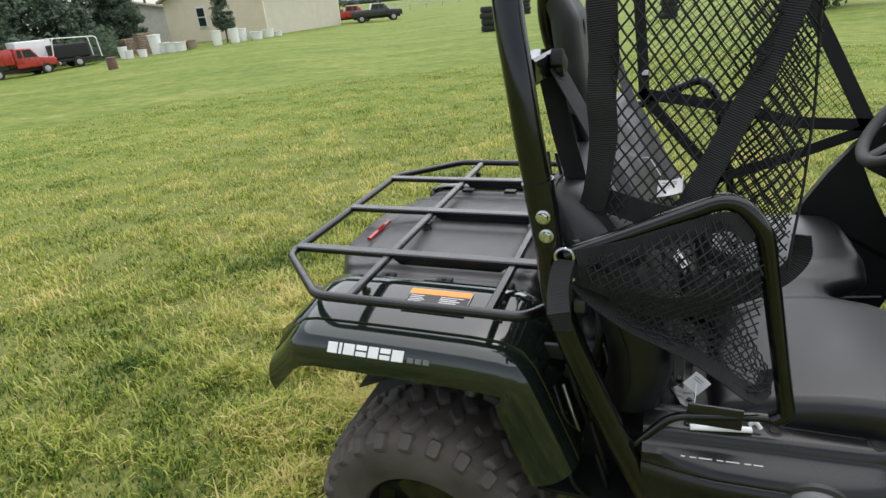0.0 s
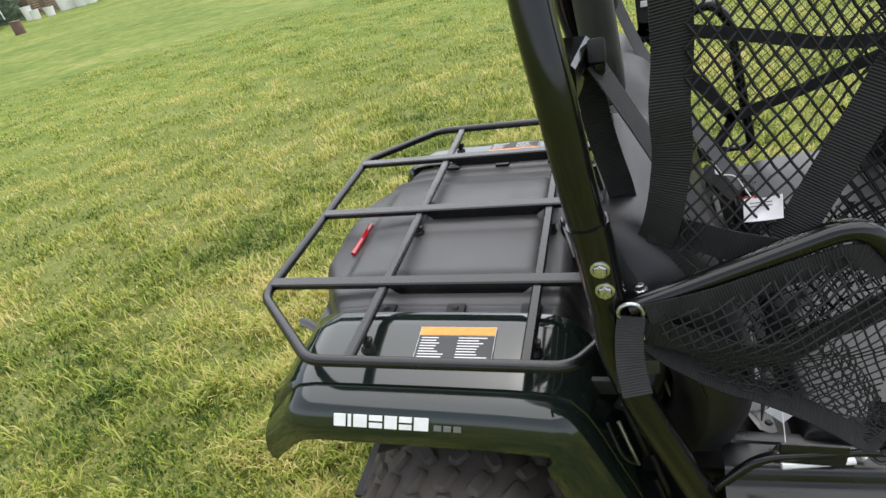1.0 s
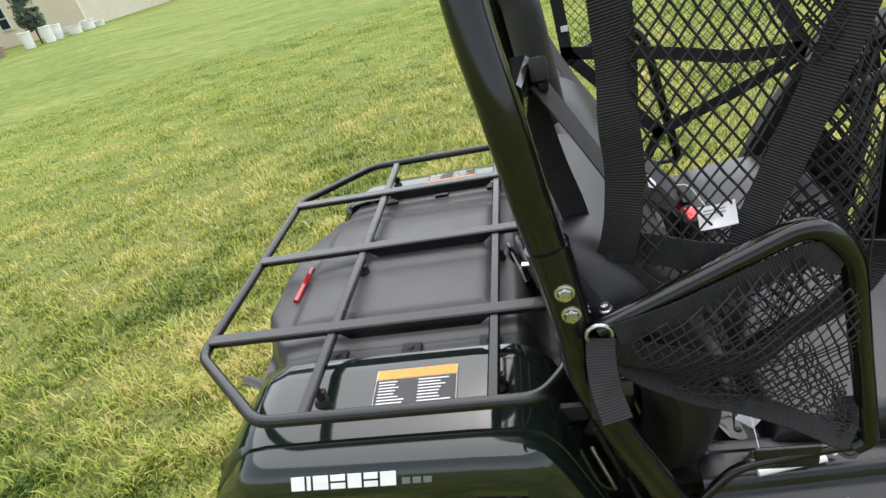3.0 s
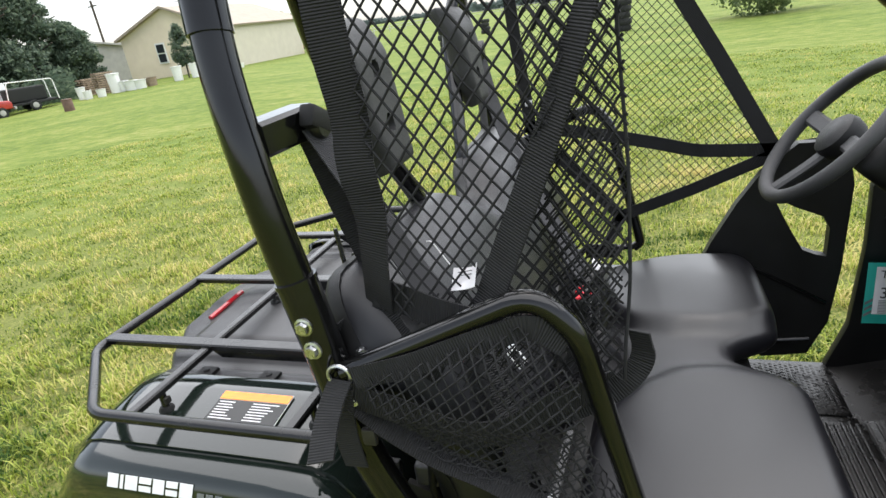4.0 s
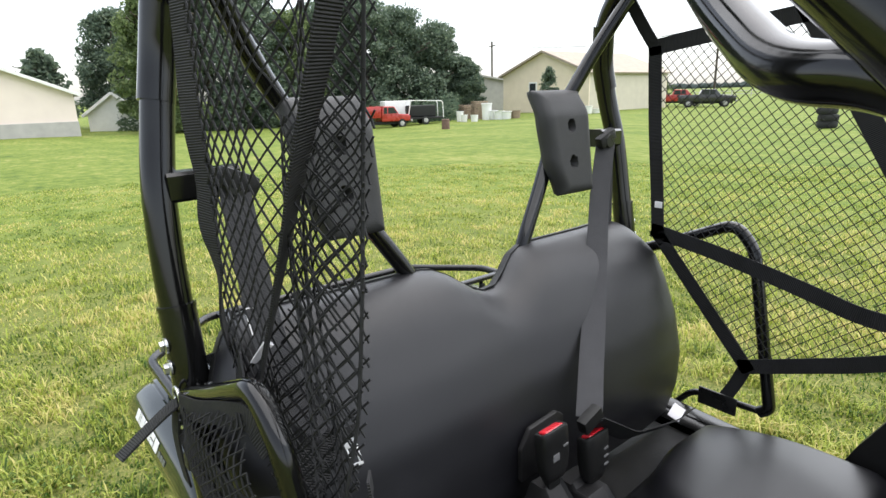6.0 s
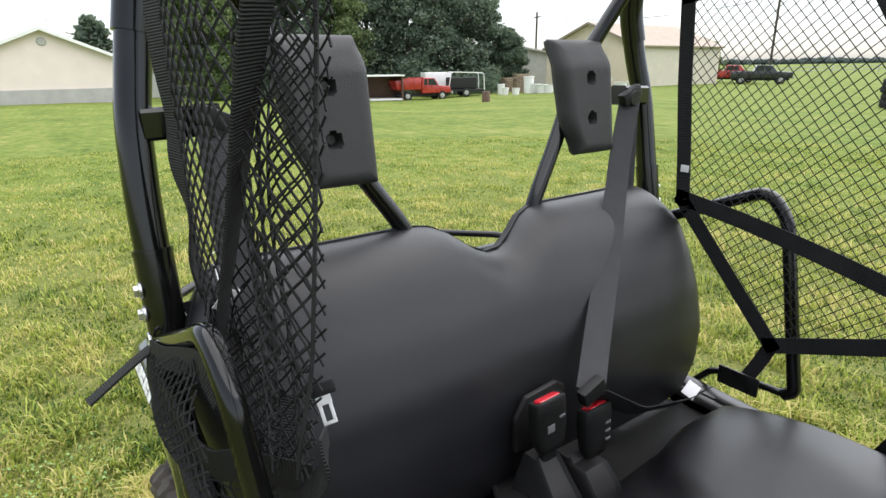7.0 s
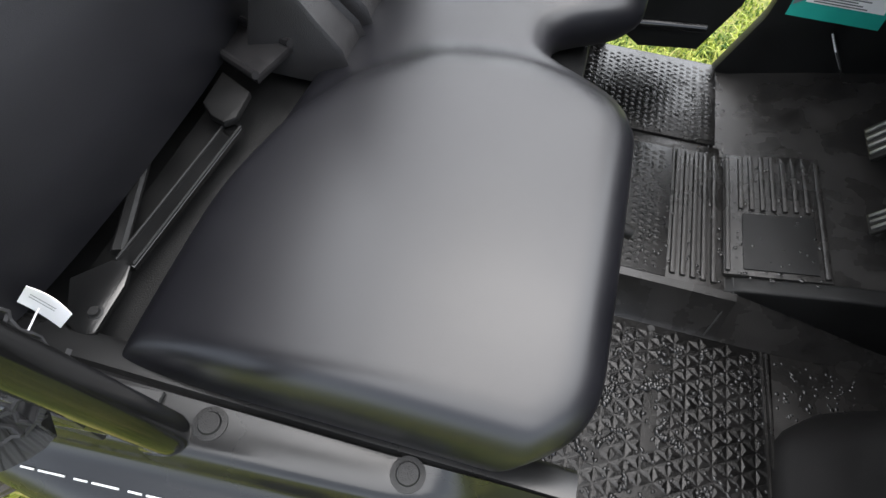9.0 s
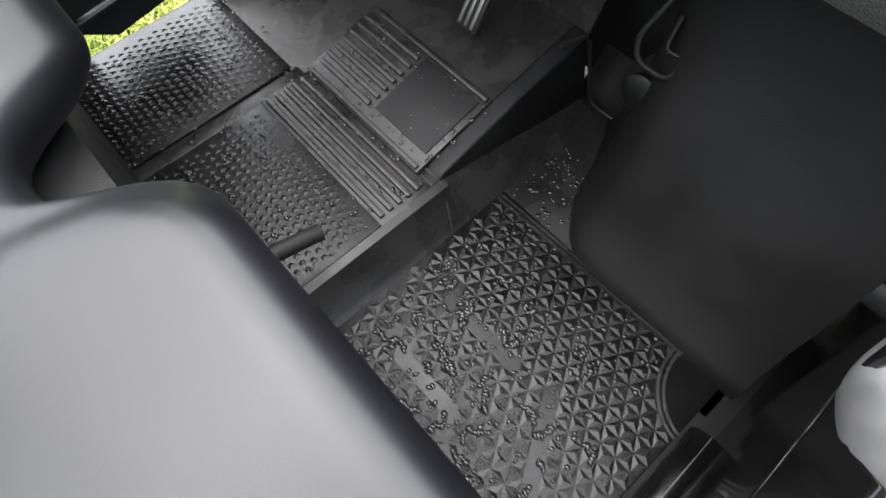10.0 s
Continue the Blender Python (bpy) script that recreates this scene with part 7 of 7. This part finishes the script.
paper_tag("paper_tag", "small square white paper tag tied beside the seat base", Matrix.Translation((0.563, -0.480, 0.762)) @ Matrix.Rotation(radians(-8), 4, "Z") @ Matrix.Rotation(radians(38), 4, "Y") @ Matrix.Rotation(radians(-12), 4, "X"), 0.036, 0.036, 0.003, [(0.562, -0.482, 0.765), (0.560, -0.515, 0.752), (0.556, -0.546, 0.745)])
hang = thing("hang_tag", "white and teal cardboard hang tag with printed figures", "tag", "paper tags")
hx = Vector((1.0, 0.10, -0.05)).normalized()
hz = Vector((0.0, 0.17, 1.0)).normalized()
hy = hz.cross(hx).normalized()
hz = hx.cross(hy)
hm = Matrix(((hx.x, hy.x, hz.x, 0), (hx.y, hy.y, hz.y, 0), (hx.z, hy.z, hz.z, 0), (0, 0, 0, 1)))
hm = Matrix.Translation(Vector((1.255, 0.413, 0.590)) + hx * 0.080 + hz * 0.082) @ hm
part("card", box((0.160, 0.0016, 0.165), hm, 0.0006), TEAL, hang)
part("card_field", box((0.132, 0.0006, 0.128), hm @ Matrix.Translation((0.006, -0.0018, 0.008)), 0), WHITE_PRINT, hang)


def lettering(text, size, m, material, parent):
    c = bpy.data.curves.new("lettering", "FONT")
    c.body, c.size, c.align_x, c.extrude = text, size, "LEFT", 0.0003
    tmp = bpy.data.objects.new("tmp", c)
    scene.collection.objects.link(tmp)
    me = bpy.data.meshes.new_from_object(tmp.evaluated_get(bpy.context.evaluated_depsgraph_get()))
    bpy.data.objects.remove(tmp)
    me.materials.append(material)
    ob = new("lettering", me)
    ob.matrix_world = m
    ob.parent = parent
    return ob


tm = hm @ Matrix.Translation((-0.050, -0.0026, 0.042)) @ Matrix.Rotation(radians(90), 4, "X")
lettering("Tilt", 0.030, tm, INK, hang)
lettering("33", 0.042, hm @ Matrix.Translation((-0.048, -0.0026, -0.012)) @ Matrix.Rotation(radians(90), 4, "X"), INK, hang)
b = bmesh.new()
for k in range(9):
    x0, z0, w = -0.048, -0.018 - 0.0042 * k, 0.07 + 0.02 * ((k * 7) % 3) / 2
    b.faces.new([b.verts.new(hm @ Vector((x, -0.0026, z))) for x, z in ((x0, z0), (x0 + w, z0), (x0 + w, z0 - 0.0022), (x0, z0 - 0.0022))])
for k in range(3):
    z0 = -0.020 - 0.016 * k
    b.faces.new([b.verts.new(hm @ Vector((x, -0.0026, z))) for x, z in ((-0.079, z0 - 0.012), (-0.061, z0), (-0.061, z0 + 0.008), (-0.079, z0 - 0.004))])
part("print_lines", b, GREY_PRINT, hang, smooth=False)
sticker = part("barcode_sticker", box((0.003, 0.060, 0.045), Matrix.Translation((1.40, 0.475, 0.50)) @ Matrix.Rotation(radians(-40), 4, "Y"), 0.0005), INK, utv)
for k in range(7):
    part("barcode_bar", box((0.003, 0.0042, 0.044), Matrix.Translation((1.3975, 0.450 + 0.0083 * k, 0.502)) @ Matrix.Rotation(radians(-40), 4, "Y"), 0), WHITE_PRINT, sticker)

# ---- water on the floor ----
rng = np.random.default_rng(31)
VV, FF = [], []


def drop(x, y, z, r, tx=0.0, squash=0.35):
    i = len(VV)
    el, a0 = rng.uniform(0.7, 1.4), rng.uniform(0, 6.28)
    c, s = math.cos(a0), math.sin(a0)
    for rr, hh in ((1.0, 0.0), (0.75, 0.7)):
        for k in range(7):
            a = 2 * math.pi * k / 7
            u, v = rr * r * math.cos(a) * el, rr * r * math.sin(a) / el
            px = x + u * c - v * s
            VV.append((px, y + u * s + v * c, z + hh * r * squash + tx * (px - x)))
    VV.append((x, y, z + r * squash))
    for k in range(7):
        FF.append((i + k, i + (k + 1) % 7, i + 7 + (k + 1) % 7))
        FF.append((i + k, i + 7 + (k + 1) % 7, i + 7 + k))
        FF.append((i + 7 + k, i + 7 + (k + 1) % 7, i + 14))


for k in range(420):
    drop(rng.uniform(0.92, 1.34), rng.uniform(-0.43, -0.095), FL + 0.0015, rng.uniform(0.0015, 0.0045))
for k in range(46):
    # runs of water that have gathered along the facets
    x, y, a = rng.uniform(0.95, 1.25), rng.uniform(-0.43, -0.12), rng.uniform(0, 6.28)
    for j in range(rng.integers(4, 10)):
        drop(x, y, FL + 0.002, rng.uniform(0.003, 0.006), squash=0.5)
        a += rng.uniform(-0.9, 0.9)
        x, y = x + 0.0045 * math.cos(a), y + 0.0045 * math.sin(a)
for k in range(320):
    drop(rng.uniform(0.92, 1.24), rng.uniform(-0.035, 0.50), FH + 0.0015, rng.uniform(0.0012, 0.0038))
for k in range(150):
    x = rng.uniform(1.25, 1.38)
    drop(x, rng.uniform(-0.02, 0.24), FH + 0.0085 + (x - 1.24) * 0.25, rng.uniform(0.0012, 0.0035), 0.25)
for k in range(90):
    drop(rng.uniform(1.36, 1.50), rng.uniform(-0.19, -0.09), FL - 0.002, rng.uniform(0.0015, 0.004))
depth = [(FL - 0.004, 0.0), (0.312, 0.012), (0.335, 0.035), (0.372, 0.06), (0.43, 0.085), (0.52, 0.11), (0.64, 0.13), (0.78, 0.13)]
for k in range(210):
    # fine spray on the toe wall
    y, z, r = rng.uniform(-0.50, -0.06), 0.32 + 0.42 * rng.uniform(0, 1) ** 0.8, rng.uniform(0.0009, 0.0024)
    g = smooth01((z - 0.40) / 0.3)
    d = table(z, depth)
    x = (wall_foot(y) + d) * (1 - g) + (1.43 + d) * g - 0.0005
    i = len(VV)
    VV += [(x - r, y, z), (x + r, y, z), (x, y - r, z), (x, y + r, z), (x, y, z - r * 1.3), (x, y, z + r)]
    FF += [(i, i + 2, i + 4), (i, i + 4, i + 3), (i, i + 3, i + 5), (i, i + 5, i + 2), (i + 1, i + 4, i + 2), (i + 1, i + 3, i + 4), (i + 1, i + 5, i + 3), (i + 1, i + 2, i + 5)]
tagged(fast_mesh("water_drops", VV, FF, WATER), "clear water drops lying on the wet floor", "water", kind="stuff")
